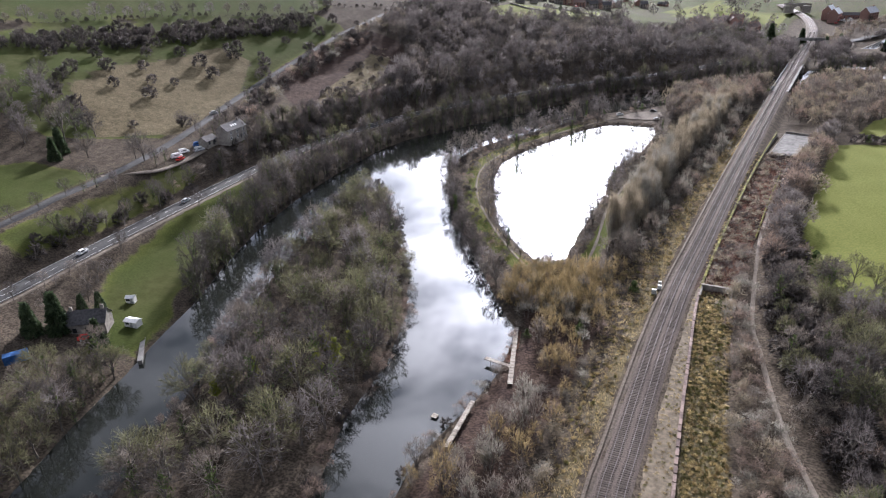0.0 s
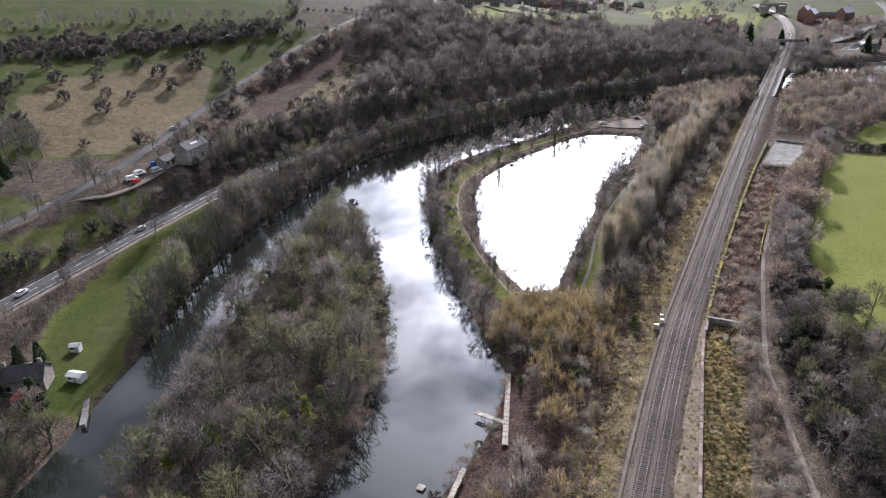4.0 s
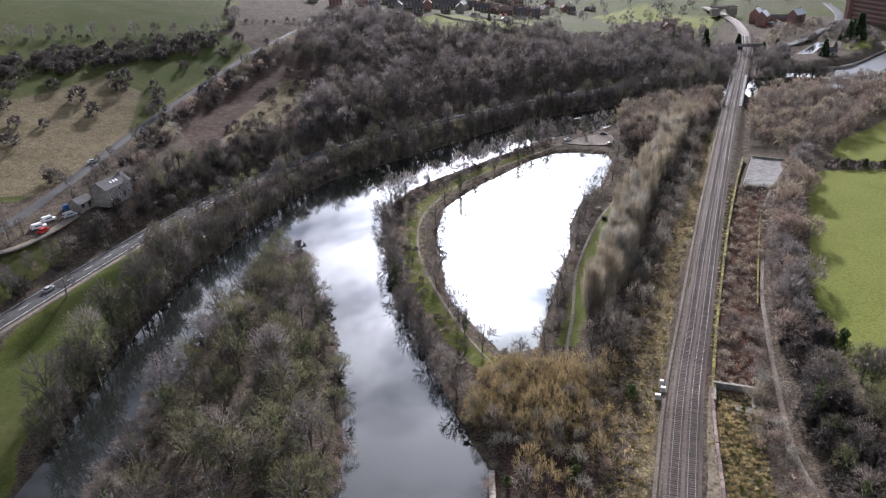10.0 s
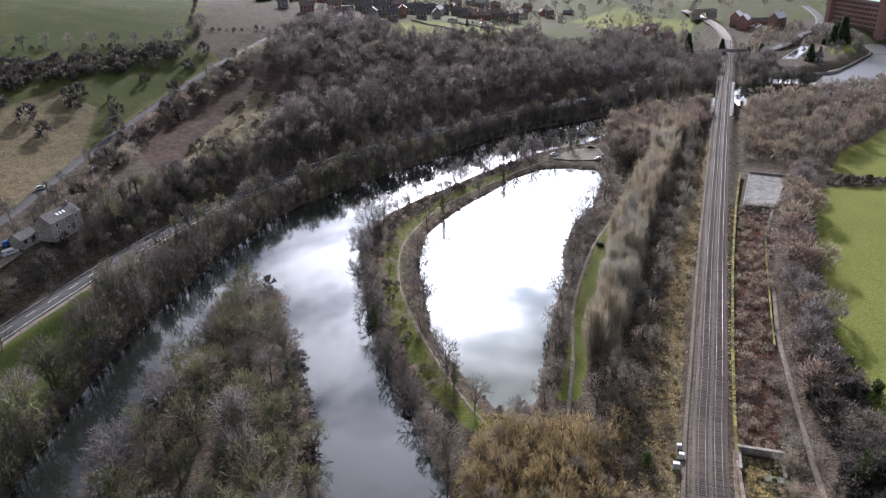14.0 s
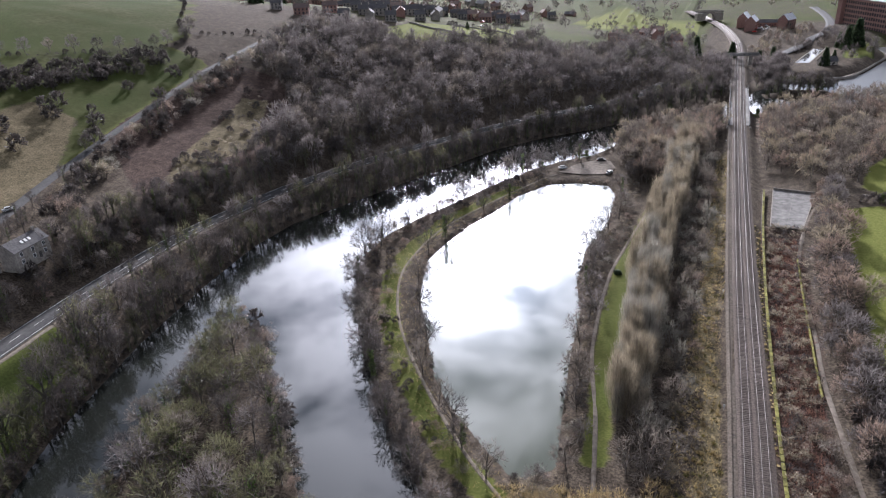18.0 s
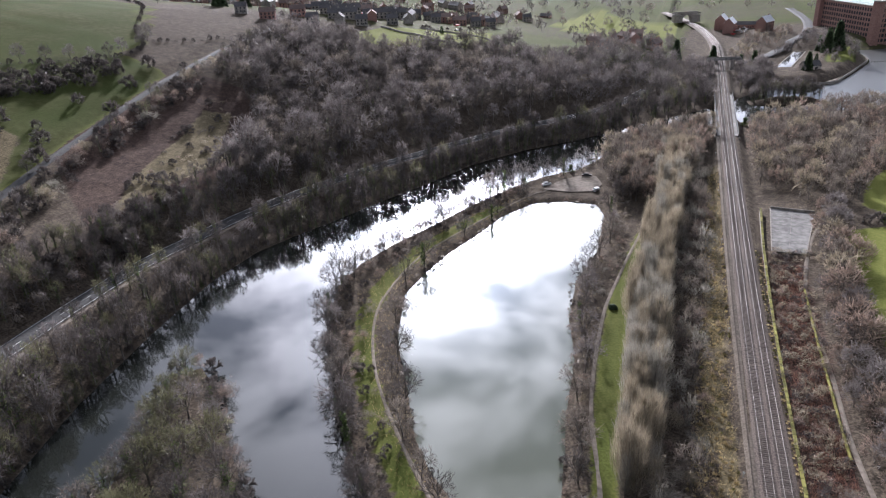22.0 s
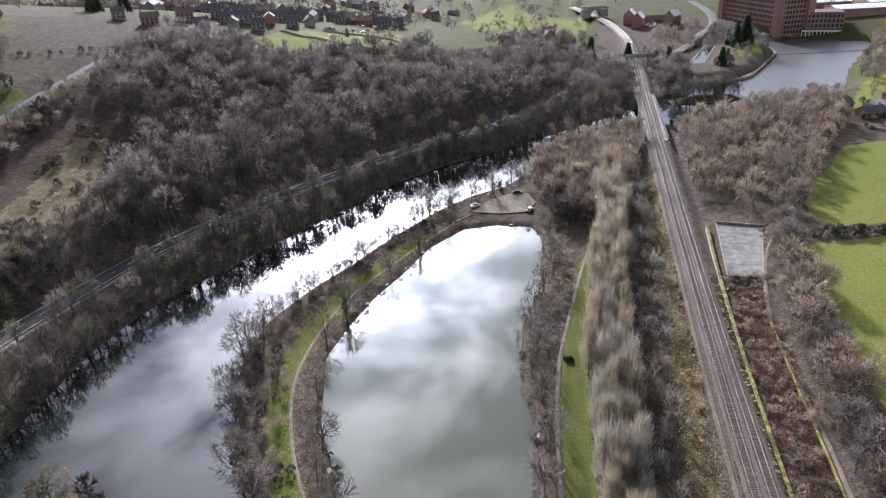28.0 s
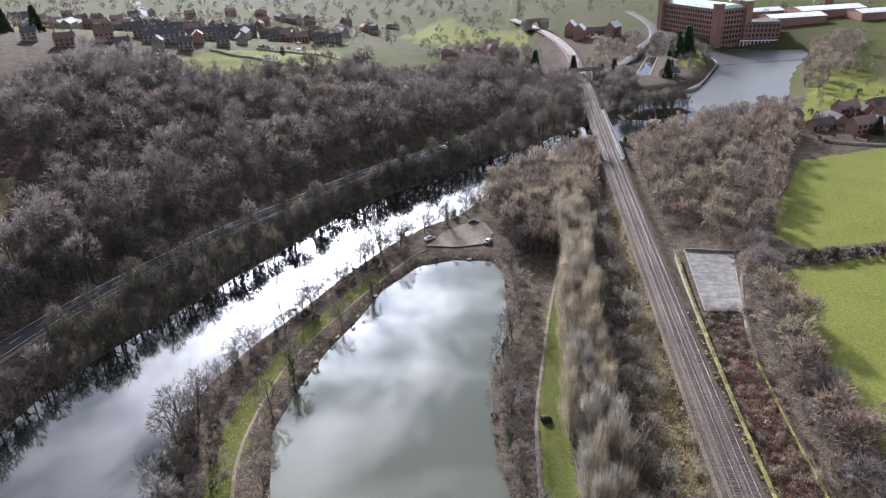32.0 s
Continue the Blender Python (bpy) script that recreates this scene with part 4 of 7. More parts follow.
def tufts(name, outline, n, tall, wide, material, label, seed, lean=0.5):
    """Rough grass or bramble canes as fine blades over a patch of ground."""
    r = np.random.RandomState(seed)
    p = np.array(outline, float)
    lo, hi = p.min(0), p.max(0)
    q = lo + (hi - lo) * r.rand(n * 3, 2)
    clump = np.sin(q[:, 0] * 1.3 + 2 * np.sin(q[:, 1] * 0.7)) * np.sin(q[:, 1] * 1.1 + q[:, 0] * 0.4)
    ok = inside(outline, q[:, 0], q[:, 1]) & (clump + 0.7 * r.randn(len(q)) > -0.1) & (water_distance(q[:, 0], q[:, 1]) > 0.1)
    ok &= np.abs(q[:, 0] - np.interp(q[:, 1], [a for a, b in RAIL_X], [b for a, b in RAIL_X])) > 5.8
    q = q[ok][:n]
    m = len(q)
    c = np.concatenate([q, height(q[:, 0], q[:, 1])[:, None]], 1)
    d = np.concatenate([r.randn(m, 2) * lean, np.ones((m, 1))], 1)
    a = r.rand(m) * 6.283
    side = np.stack([np.cos(a), np.sin(a), 0 * a], 1) * wide
    h = tall * (0.5 + r.rand(m))[:, None]
    v = np.stack([c - side, c + side, c + d * h], 1).reshape(-1, 3)
    me = fast_mesh(name, v, np.arange(3 * m).reshape(-1, 3), [material])
    return tagged(new(name, me), label, "grass", kind="stuff")


K_BIG = [branch_tree(i, m, 13.0, 11.0, 7, 5, 5, 6, 0.3, 0.052, 0.3, iv, 2.0, long=0.085) for i, (m, iv) in enumerate((("twig_mauve", 0), ("twig_olive", 0), ("twig_olive", 400), ("twig_dark", 300), ("twig_olive", 200), ("twig", 450), ("twig_dark", 500), ("twig_olive", 0)))]
K_HEDGE = [branch_tree(10 + i, m, 9.5, 9.5, 8, 5, 5, 5, 0.06, 0.07, 0.5, long=0.11) for i, m in enumerate(("twig_mauve", "twig", "twig_tan", "twig_red"))]
# dark ivied trees, darkened further in twig colour for cloud shadow on the west side
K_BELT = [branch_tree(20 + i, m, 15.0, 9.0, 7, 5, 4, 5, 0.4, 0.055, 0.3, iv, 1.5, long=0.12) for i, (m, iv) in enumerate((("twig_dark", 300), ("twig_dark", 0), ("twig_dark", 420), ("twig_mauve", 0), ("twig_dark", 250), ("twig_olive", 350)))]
K_HILL = [branch_tree(40 + i, m, 14.5, 13.5, 7, 4, 5, 6, 0.14, 0.095, 0.3, iv, 1.4, long=0.1) for i, (m, iv) in enumerate((("twig_mauve", 0), ("twig_dark", 0), ("twig_mauve", 0), ("twig_mauve", 0), ("twig_dark", 120), ("twig", 0), ("twig_mauve", 0)))]
K_BROWN = [branch_tree(150 + i, m, 12.5, 9.5, 7, 4, 4, 7, 0.14, 0.07, 0.6, long=0.11) for i, m in enumerate(("twig", "twig_tan", "twig_red", "twig"))]
K_FAR = [branch_tree(50 + i, m, 10.0, 9.5, 5, 3, 3, 4, 0.2, 0.2, 0.4, long=0.12) for i, m in enumerate(("twig", "twig_mauve", "twig_dark", "twig_mauve"))]
K_SCRUB = [bare(60 + i, m, tall=4.6, wide=5.6, stem=0.1, limbs=7, twigs=480, twig_long=0.95, twig_wide=0.042, stems=3) for i, m in enumerate(("twig", "twig_red", "twig_tan", "twig_pale"))]
K_WILLOW = [branch_tree(70 + i, m, 8.6, 6.2, 8, 4, 4, 6, 0.08, 0.036, 0.9, stems=2, long=0.13) for i, m in enumerate(("twig_gold", "twig_gold", "twig", "twig_pale"))]
K_POPLAR = [plume_tree(80 + i, m, 17.0, 5.4, 1000, 0.036) for i, m in enumerate(("twig_tan", "twig_tan", "twig_tan", "twig_pale"))]
K_BUSH = [branch_tree(90 + i, "twig_dark", 4.4, 5.4, 7, 4, 4, 4, 0.04, 0.14, 0.1, stems=2, long=0.12) for i in range(3)]
K_ALDER = [branch_tree(100 + i, m, 9.5, 8.0, 8, 4, 4, 5, 0.18, 0.04, 0.25, iv, 0.9, lean=0.6, long=0.1) for i, (m, iv) in enumerate((("twig_mauve", 0), ("twig_dark", 350), ("twig", 0), ("twig_dark", 0)))]
K_BRAMBLE = [bare(110 + i, m, tall=1.5, wide=3.4, stem=0.03, limbs=4, twigs=130, twig_long=0.7, twig_wide=0.06, stems=1, lobe=0.25) for i, m in enumerate(("twig_red", "twig_tan", "twig_tan", "twig_dark"))]
K_EVER = [[("trunk", tube((0, 0, -0.3), (0, 0, 2.4), 0.12, 0.05, 5), M["bark"]), ("foliage", leaf_cloud(120 + i, 700, 0.2, 4.0, 2.2, 0.24, 0.75), M["ivy"])] for i in range(2)]
K_FIR = [conifer(1, 13, 6.5, 1700), conifer(2, 7, 3.4, 900, 0.7)]

# woods
wood("cottage_wood", spots([(-134, 10), (-140, 42), (-150, 66), (-157, 84), (-166, 88), (-172, 76), (-176, 62), (-192, 56), (-215, 54), (-215, 20), (-160, 0)], 6.6, 27, low=0.6, high=1.05), K_BIG, "bare trees crowding the near bank of the side channel")
wood("orchard_trees", spots([(-192, 84), (-200, 80), (-212, 84), (-214, 118), (-204, 118), (-196, 108)], 6.0, 28, keep=0.8, low=0.4, high=0.75), K_ALDER + K_SCRUB[:1], "bare small trees behind the cottage")
wood("island_wood", spots([p for p in ISLAND if p[1] > 45], 7.6, 2, low=0.62, high=1.2), K_BIG, "dense bare grey and olive winter trees on the river island")
W_HILL = [(-240, 330), (-252, 345), (-257, 392), (-292, 425), (-330, 455), (-340, 560), (-300, 560), (-262, 545), (-225, 565), (-195, 600), (-150, 612), (-128, 660), (-90, 680), (-72, 680), (-66, 600), (-72, 570), (-104, 530), (-141, 480), (-164, 450), (-195, 400), (-215, 372)]
wood("hillside_wood", spots(W_HILL, 9.3, 1, low=0.55, high=1.2), K_HILL, "bare grey-brown winter woodland covering the steep hillside")
W_BELT = [(-232, 205), (-222, 205), (-204, 212), (-210, 250), (-213, 285), (-212, 312), (-204, 328), (-185, 370), (-159, 428), (-114, 479), (-55, 549), (-40, 568), (-60, 590), (-80, 560), (-108, 526), (-145, 476), (-170, 440), (-212, 360), (-233, 320), (-240, 270)]
wood("riverside_wood", spots(W_BELT, 6.6, 3, low=0.6, high=1.0, off=((A6, 7.5),)), K_BELT, "tall bare ivy-clad trees crowding the far river bank")
wood("channel_wood", spots([(-172, 126), (-181, 146), (-194, 176), (-205, 214), (-222, 214), (-206, 180), (-190, 150), (-181, 128)], 6.0, 4, low=0.9, high=1.3), K_BELT, "dark bare trees leaning over the side channel")
wood("roadside_scrub", spots([(-222, 100), (-232, 160), (-242, 220), (-245, 262), (-240, 300), (-252, 330), (-262, 300), (-252, 240), (-248, 205), (-240, 165), (-232, 110)], 5.0, 5, keep=0.9, low=0.7, high=1.4), K_SCRUB[:2] + K_BUSH + K_ALDER[1:2], "brown leafless scrub on the bank above the road")
wood("road_bank_trees", spots([(-216, 112), (-228, 165), (-236, 215), (-238, 262), (-234, 300), (-246, 318), (-258, 290), (-262, 250), (-250, 232), (-248, 205), (-238, 165), (-228, 112)], 6.0, 48, keep=0.85, low=0.4, high=0.75), K_BELT, "dark bare trees on the steep bank between the two roads")
wood("slope_trees", spots([(-240, 250), (-238, 300), (-226, 345), (-206, 395), (-222, 400), (-250, 360), (-256, 330), (-258, 300), (-262, 262), (-262, 232), (-248, 225)], 5.6, 54, keep=0.9, low=0.45, high=0.8), K_BELT, "dark bare trees on the slope above the main road")
wood("lane_trees", spots([(-250, 140), (-262, 172), (-278, 215), (-296, 252), (-316, 300), (-332, 360), (-346, 440), (-354, 540), (-340, 540), (-326, 440), (-312, 350), (-296, 300), (-272, 250), (-262, 214), (-250, 170), (-240, 140)], 8.0, 49, keep=0.75, low=0.35, high=0.62), K_BELT, "bare hedgerow trees leaning over the climbing lane")
wood("upper_scrub", spots([(-262, 235), (-290, 262), (-308, 300), (-320, 350), (-330, 420), (-340, 500), (-332, 500), (-316, 420), (-308, 350), (-296, 305), (-274, 262), (-258, 240)], 6, 6, keep=0.8, low=0.8, high=1.6), K_BUSH + K_SCRUB, "tangled bare hedge trees beside the climbing lane")
wood("bracken_scrub", spots([(-255, 250), (-262, 285), (-282, 330), (-310, 410), (-300, 425), (-262, 392), (-254, 345), (-245, 305)], 5.5, 7, keep=0.6, low=0.4, high=1.1), K_BUSH + K_BRAMBLE, "dark bramble and thorn thickets on the bracken slope")
wood("near_scrub", spots([(-68, 84), (-70, 96), (-68, 128), (-64, 150), (-74, 160), (-84, 172), (-80, 192), (-58, 196), (-52, 196), (-46, 150), (-40, 110), (-36, 84)], 4.6, 8, low=0.6, high=1.1, off=(([(-69, 154), (-60, 126), (-63, 100)], 3.6), ([(-72, 134), (-63, 134)], 4.0), ([(-75, 150), (-70, 138)], 4.5))), K_WILLOW + K_SCRUB, "brown bare willow scrub between river and railway")
wood("tan_copse", spots([(-82, 166), (-84, 184), (-76, 192), (-54, 190), (-52, 168), (-62, 160)], 3.8, 9, low=0.7, high=1.0), K_WILLOW[:2], "dense tan willow copse below the pond")
wood("lineside_wood", spots([(-60, 196), (-62, 240), (-63, 300), (-62, 360), (-62, 420), (-76, 470), (-50, 505), (-45, 480), (-47, 400), (-48, 300), (-49, 200)], 5.0, 10, low=0.7, high=1.25, clear=3), K_SCRUB[1:] + K_WILLOW[2:] + K_ALDER[2:3], "grey-brown bare saplings between poplars and railway")
wood("far_copse", spots([(-92, 412), (-88, 396), (-66, 384), (-56, 420), (-46, 500), (-60, 496), (-82, 474), (-94, 456), (-97, 430)], 5.0, 11, low=0.8, high=1.2), K_BROWN, "brown bare wood behind the pond's car park")
wood("east_wood", spots([(16, 100), (12, 112), (0, 150), (-7, 178), (-10, 206), (0, 212), (12, 212), (44, 200), (60, 190), (62, 105)], 7.0, 12, low=0.55, high=1.05, off=(([(13, 105), (1.8, 131), (-4, 150), (-8.5, 168), (-12, 181), (-15.5, 213)], 2.0),)), K_BIG, "bare grey-purple winter trees beside the field track")
wood("track_scrub", spots([(-2, 90), (-12, 140), (-20, 185), (-22, 230), (-20, 230), (-14, 186), (-8, 160), (2, 128), (8, 100)], 3.8, 13, keep=0.9, low=0.7, high=1.3, off=(([(13, 105), (1.8, 131), (-4, 150), (-8.5, 168), (-12, 181), (-15.5, 213)], 2.2),)), K_SCRUB, "brown bare bushes along the dirt track")
wood("track_thorns", spots([(16, 112), (5, 134), (-1, 153), (-5, 170), (-9, 184), (-12, 212), (-14, 238), (-8, 240), (-4, 212), (0, 190), (6, 165), (16, 140), (28, 118)], 4.2, 53, keep=0.9, low=0.9, high=1.5), [k for k in K_BUSH] + K_SCRUB[:1], "dark thorn thicket shading the dirt track")
wood("track_scrub_east", spots([(22, 96), (9, 128), (1, 152), (-5, 182), (-9, 212), (-7, 240), (-4, 240), (-2, 212), (4, 182), (10, 152), (20, 128)], 4.6, 29, low=0.7, high=1.3, off=(([(13, 105), (1.8, 131), (-4, 150), (-8.5, 168), (-12, 181), (-15.5, 213), (-17, 245)], 2.0),)), K_SCRUB[:2] + K_BUSH, "dark bare bushes overhanging the dirt track")
wood("mill_wood", spots([(-28, 420), (-26, 515), (-5, 530), (25, 545), (58, 566), (62, 540), (46, 490), (30, 455), (8, 400), (-6, 388), (-12, 400)], 6.8, 14, low=0.7, high=1.05), K_BROWN, "pale brown bare wood between the yard and the river")
wood("bridge_wood", spots([(-60, 572), (-62, 680), (-47, 680), (-44, 640), (-45, 584)], 6, 15, low=0.7, high=1.0), K_HILL, "bare trees beside the railway south of the river")
wood("garden_wood", spots([(-34, 600), (-32, 672), (-8, 676), (-4, 640), (-16, 606)], 6, 16, low=0.6, high=0.95), K_HILL, "bare trees between the railway and the gardens") 
wood("street_trees", spots([(-34, 705), (-10, 716), (14, 790), (30, 850), (4, 850), (-20, 800), (-34, 740)], 7.5, 44, keep=0.8, low=0.35, high=0.7), K_BROWN, "bare garden trees between the railway and the street")
wood("avenue_trees", spots([(2, 720), (14, 760), (26, 790), (42, 830), (50, 828), (36, 786), (34, 772), (22, 770), (10, 735)], 6.0, 45, keep=0.85, low=0.35, high=0.6), K_HILL, "row of bare trees between the street and the gardens")
wood("garden_trees", spots([(32, 688), (40, 680), (56, 706), (64, 736), (62, 776), (50, 786), (36, 770)], 8.0, 46, keep=0.6, low=0.3, high=0.8), K_HILL + [K_FIR[0]], "mixed bare and evergreen trees in the riverside gardens")
wood("terrace_trees", spots([(-160, 690), (-90, 690), (-60, 740), (-70, 790), (-110, 790), (-150, 760)], 11, 47, keep=0.8, low=0.4, high=0.8), K_HILL, "bare trees among the houses west of the railway")
wood("town_wood", spots([(-470, 690), (-330, 705), (-230, 735), (-215, 860), (-420, 980), (-560, 960)], 20, 56, keep=0.85, low=0.4, high=0.7), K_BROWN, "bare trees and gardens between the hillside streets")
wood("paddock_trees", spots([(-300, 560), (-270, 548), (-238, 566), (-205, 596), (-196, 640), (-186, 640), (-192, 590), (-236, 552), (-290, 548)], 8, 57, keep=0.8, low=0.6, high=1.1), K_HILL, "bare trees at the lower edge of the paddock")
wood("pool_gardens", spots([(62, 506), (150, 500), (200, 640), (165, 700), (128, 640), (96, 585), (62, 548)], 12, 58, keep=0.8, low=0.25, high=0.55), K_BROWN + K_HILL[1:2], "small garden trees round the houses by the pool")
wood("garden_hedges", spots([(60, 496), (150, 496), (160, 580), (120, 600), (70, 548)], 8, 59, keep=0.7, low=0.35, high=0.7), K_BUSH + K_EVER, "clipped garden hedges and evergreen bushes", "bushes")
wood("eyot_wood", spots(EYOT, 4.0, 17, low=0.6, high=0.9), K_BELT, "slender bare trees on the narrow river eyot")
wood("lake_wood", spots([(88, 602), (112, 672), (140, 730), (170, 770), (190, 760), (160, 690), (120, 625), (100, 596)], 8.5, 18, low=0.7, high=1.0), K_BROWN, "bare trees lining the mill pool")
wood("top_hedges", spots([(-392, 300), (-408, 250), (-430, 210), (-450, 230), (-432, 300), (-400, 380), (-372, 425), (-356, 420), (-376, 350)], 6.2, 19, keep=0.85, low=0.9, high=1.7), K_BUSH, "dark thorn thickets along the top of the rough pasture")
wood("slope_wood", spots([(-262, 60), (-300, 120), (-330, 190), (-352, 205), (-380, 190), (-400, 120), (-340, 40)], 11, 20, keep=0.8, low=0.6, high=1.0), K_HILL, "bare wood around the bend of the hillside lane")
wood("town_trees", spots([(-380, 640), (-300, 720), (-230, 760), (-80, 760), (-60, 1000), (30, 1000), (120, 860), (320, 900), (420, 1500), (-900, 1600), (-800, 700), (-500, 600)], 38, 21, keep=0.9, low=0.8, high=1.2), K_FAR, "scattered bare trees among the town's houses")
wood("valley_trees", spots([(150, 420), (170, 640), (240, 860), (600, 1100), (600, 400), (300, 300)], 38, 22, keep=0.8, low=0.7, high=1.1), K_FAR, "bare hedgerow trees beyond the fields")
wood("hill_trees", spots([(-480, 200), (-700, 100), (-900, 600), (-620, 900), (-420, 640), (-650, 420)], 42, 23, keep=0.6, low=0.7, high=1.1), K_FAR, "bare trees dotted about the upper fields")
wood("bramble_bank", spots([(-31.5, 199), (-30, 345), (-18, 345), (-19.5, 270), (-22, 200)], 2.0, 24, keep=0.8, low=0.4, high=1.1, clear=-1.5), K_BRAMBLE, "low mounds of dead bramble below the railway wall", "brambles")
wood("causeway_scrub", spots([(-98, 184), (-122, 206), (-150, 250), (-166, 286), (-166, 312), (-150, 356), (-132, 396), (-104, 424), (-110, 412), (-136, 372), (-150, 330), (-155, 296), (-140, 255), (-112, 216), (-90, 192)], 3.6, 51, keep=0.75, low=0.3, high=0.75), K_SCRUB[:2] + K_BUSH[1:2] + K_BRAMBLE[3:], "brown scrub on the river side of the causeway")
wood("pond_edge_scrub", spots([(-86, 192), (-70, 196), (-73, 225), (-77, 250), (-79.5, 285), (-79.5, 305), (-77, 325), (-75, 345), (-78, 385), (-86, 394), (-90, 388), (-86, 376), (-84, 340), (-88, 315), (-86, 290), (-81, 270), (-79, 245), (-75, 215)], 2.8, 52, keep=0.7, low=0.3, high=0.7, off=(([(-66, 196), (-70, 222), (-75, 245), (-77, 264), (-78, 285), (-78, 300), (-76, 322), (-74, 342), (-72, 358)], 1.4),)), K_SCRUB + K_BRAMBLE, "brown scrub and brambles between the pond and its path")
wood("bramble_west", spots([(-42, 80), (-56, 196), (-50, 300), (-48, 420), (-44.5, 420), (-44, 230), (-40, 150), (-32, 80)], 2.8, 25, keep=0.5, low=0.4, high=0.9, clear=0.5), K_BRAMBLE, "brambles and dead weeds on the railway's gravel verge", "brambles")
wood("pond_brambles", spots([(-70, 196), (-96, 196), (-126, 232), (-150, 285), (-146, 330), (-128, 384), (-88, 392), (-80, 350), (-84, 310), (-79, 280), (-77, 240), (-72, 210)], 3.0, 26, keep=0.3, low=0.35, high=0.75, off=(([(-84, 190), (-98, 203), (-118, 226), (-135, 250), (-146, 275), (-149, 296), (-147, 322), (-138, 349), (-121, 390)], 2.2), ([(-66, 196), (-75, 245), (-78, 285), (-76, 322), (-72, 360), (-92, 396)], 1.6))), K_BRAMBLE, "brown reeds and brambles round the pond", "brambles")
K_TUSSOCK = [tussock(200 + i, 70, 0.5, 1.7, M[m]) for i, m in enumerate(("straw", "straw", "moss", "twig_gold"))]
wood("golden_tussocks", spots([(-10, 80), (-20.6, 140), (-28.4, 192), (-28, 197), (-19.5, 197), (-11.5, 140), (0, 80)], 0.95, 61, keep=0.9, low=0.5, high=1.1, clear=-2.5), K_TUSSOCK, "golden dead grass tussocks below the railway wall", "grass")
wood("verge_tussocks", spots([(-38, 80), (-44, 140), (-54, 196), (-50, 300), (-48, 430), (-42, 430), (-42.5, 230), (-38.5, 150), (-31, 80)], 1.7, 62, keep=0.7, low=0.4, high=1.1, clear=-1.2), K_TUSSOCK, "pale and mossy grass tussocks on the railway verge", "grass")
wood("wall_top_grass", spots([(-33.5, 200), (-33.5, 345), (-31, 345), (-30.6, 200)], 1.0, 63, keep=0.9, low=0.3, high=0.7, clear=-3), K_TUSSOCK[2:3] + K_TUSSOCK[:1], "yellow-green grass between the rails and the wall", "grass")
tufts("bramble_grass", [(-31, 196), (-31, 340), (-19, 340), (-20, 196)], 16000, 0.7, 0.07, M["reed"], "bleached dead grass on the strip below the railway", 31, 0.9)
tufts("green_tussocks", [(-14, 90), (-27, 188), (-21, 192), (-11, 130), (-4, 90)], 14000, 0.4, 0.06, M["moss"], "yellow-green grass tussocks below the railway wall", 36, 0.9)
tufts("verge_grass", [(-40, 90), (-54, 196), (-50, 300), (-48, 430), (-43, 430), (-42.5, 230), (-38, 150), (-31, 90)], 26000, 0.55, 0.06, M["straw"], "straw-coloured grass on the railway verge", 32, 0.8)
tufts("bank_grass", [(-76, 194), (-92, 190), (-122, 222), (-160, 290), (-150, 340), (-128, 395), (-120, 384), (-140, 330), (-146, 292), (-112, 222), (-84, 196)], 16000, 0.5, 0.05, M["straw"], "rough winter grass on the causeway's banks", 33, 0.6)
tufts("copse_grass", [(-84, 164), (-86, 194), (-52, 200), (-50, 164)], 14000, 0.7, 0.055, M["straw"], "tan dead sedge under the copse", 34, 0.7)

tufts("reed_bed", [(-76, 155), (-69, 153), (-63.5, 137), (-70, 136)], 2600, 0.9, 0.05, M["reed"], "rust-brown reeds beside the plank jetty", 37, 0.4)

# trees of their own
ROW = resample([(-62.3, 222), (-63.8, 250), (-65, 290), (-65.6, 330), (-64, 370), (-63, 415), (-66, 440)], 3.4)
rng = random.Random(5)
for i, (x, y) in enumerate(ROW):
    for side in (-3.2, 0.0, 3.2):
        k = rng.randrange(4)
        if rng.random() < 0.9:
            tree_thing(("poplar", k), K_POPLAR[k], "poplar", x + side + rng.gauss(0, 1.1), y + rng.uniform(-1.7, 1.7), rng.uniform(0.66, 1.04), "slim tan leafless poplar in the row by the pond path", "poplar row", turn=rng.uniform(0, 360))
BANKSIDE = [(-104, 190), (-112, 198), (-121, 207), (-129, 218), (-137, 229), (-146, 244), (-157, 264), (-162, 272), (-165, 284), (-166, 297), (-164, 312), (-161, 325), (-156, 338), (-150, 352), (-146, 364), (-141, 378), (-135, 389), (-129, 399), (-122, 409), (-114, 419), (-106, 428), (-131, 398), (-137, 386), (-152, 346), (-163, 318), (-166, 290), (-160, 270), (-149, 250), (-95, 178), (-88, 172), (-140, 236), (-118, 203)]
for i, (x, y) in enumerate(BANKSIDE):
    k = rng.randrange(4)
    tree_thing(("alder", k), K_ALDER[k], "alder_tree", x + rng.uniform(0.4, 2.0), y + rng.uniform(-2, 2), rng.uniform(0.95, 1.6), "dark bare alder leaning over the river from the causeway", "causeway trees", turn=rng.uniform(0, 360))
PONDSIDE = [(-88, 194), (-96, 203), (-101, 208), (-108, 215), (-116, 226), (-121, 236), (-128, 248), (-131, 256), (-139, 276), (-145, 297), (-143, 310), (-137, 340), (-131, 360), (-124, 380), (-85, 376), (-84, 360), (-83, 345), (-85, 333), (-87, 322), (-87, 310), (-85, 299), (-84, 288), (-81, 276), (-79, 262), (-79, 250), (-77, 238), (-75, 224), (-72, 212), (-72, 201), (-78, 194), (-82, 391), (-79, 395), (-75, 232), (-84, 318)]
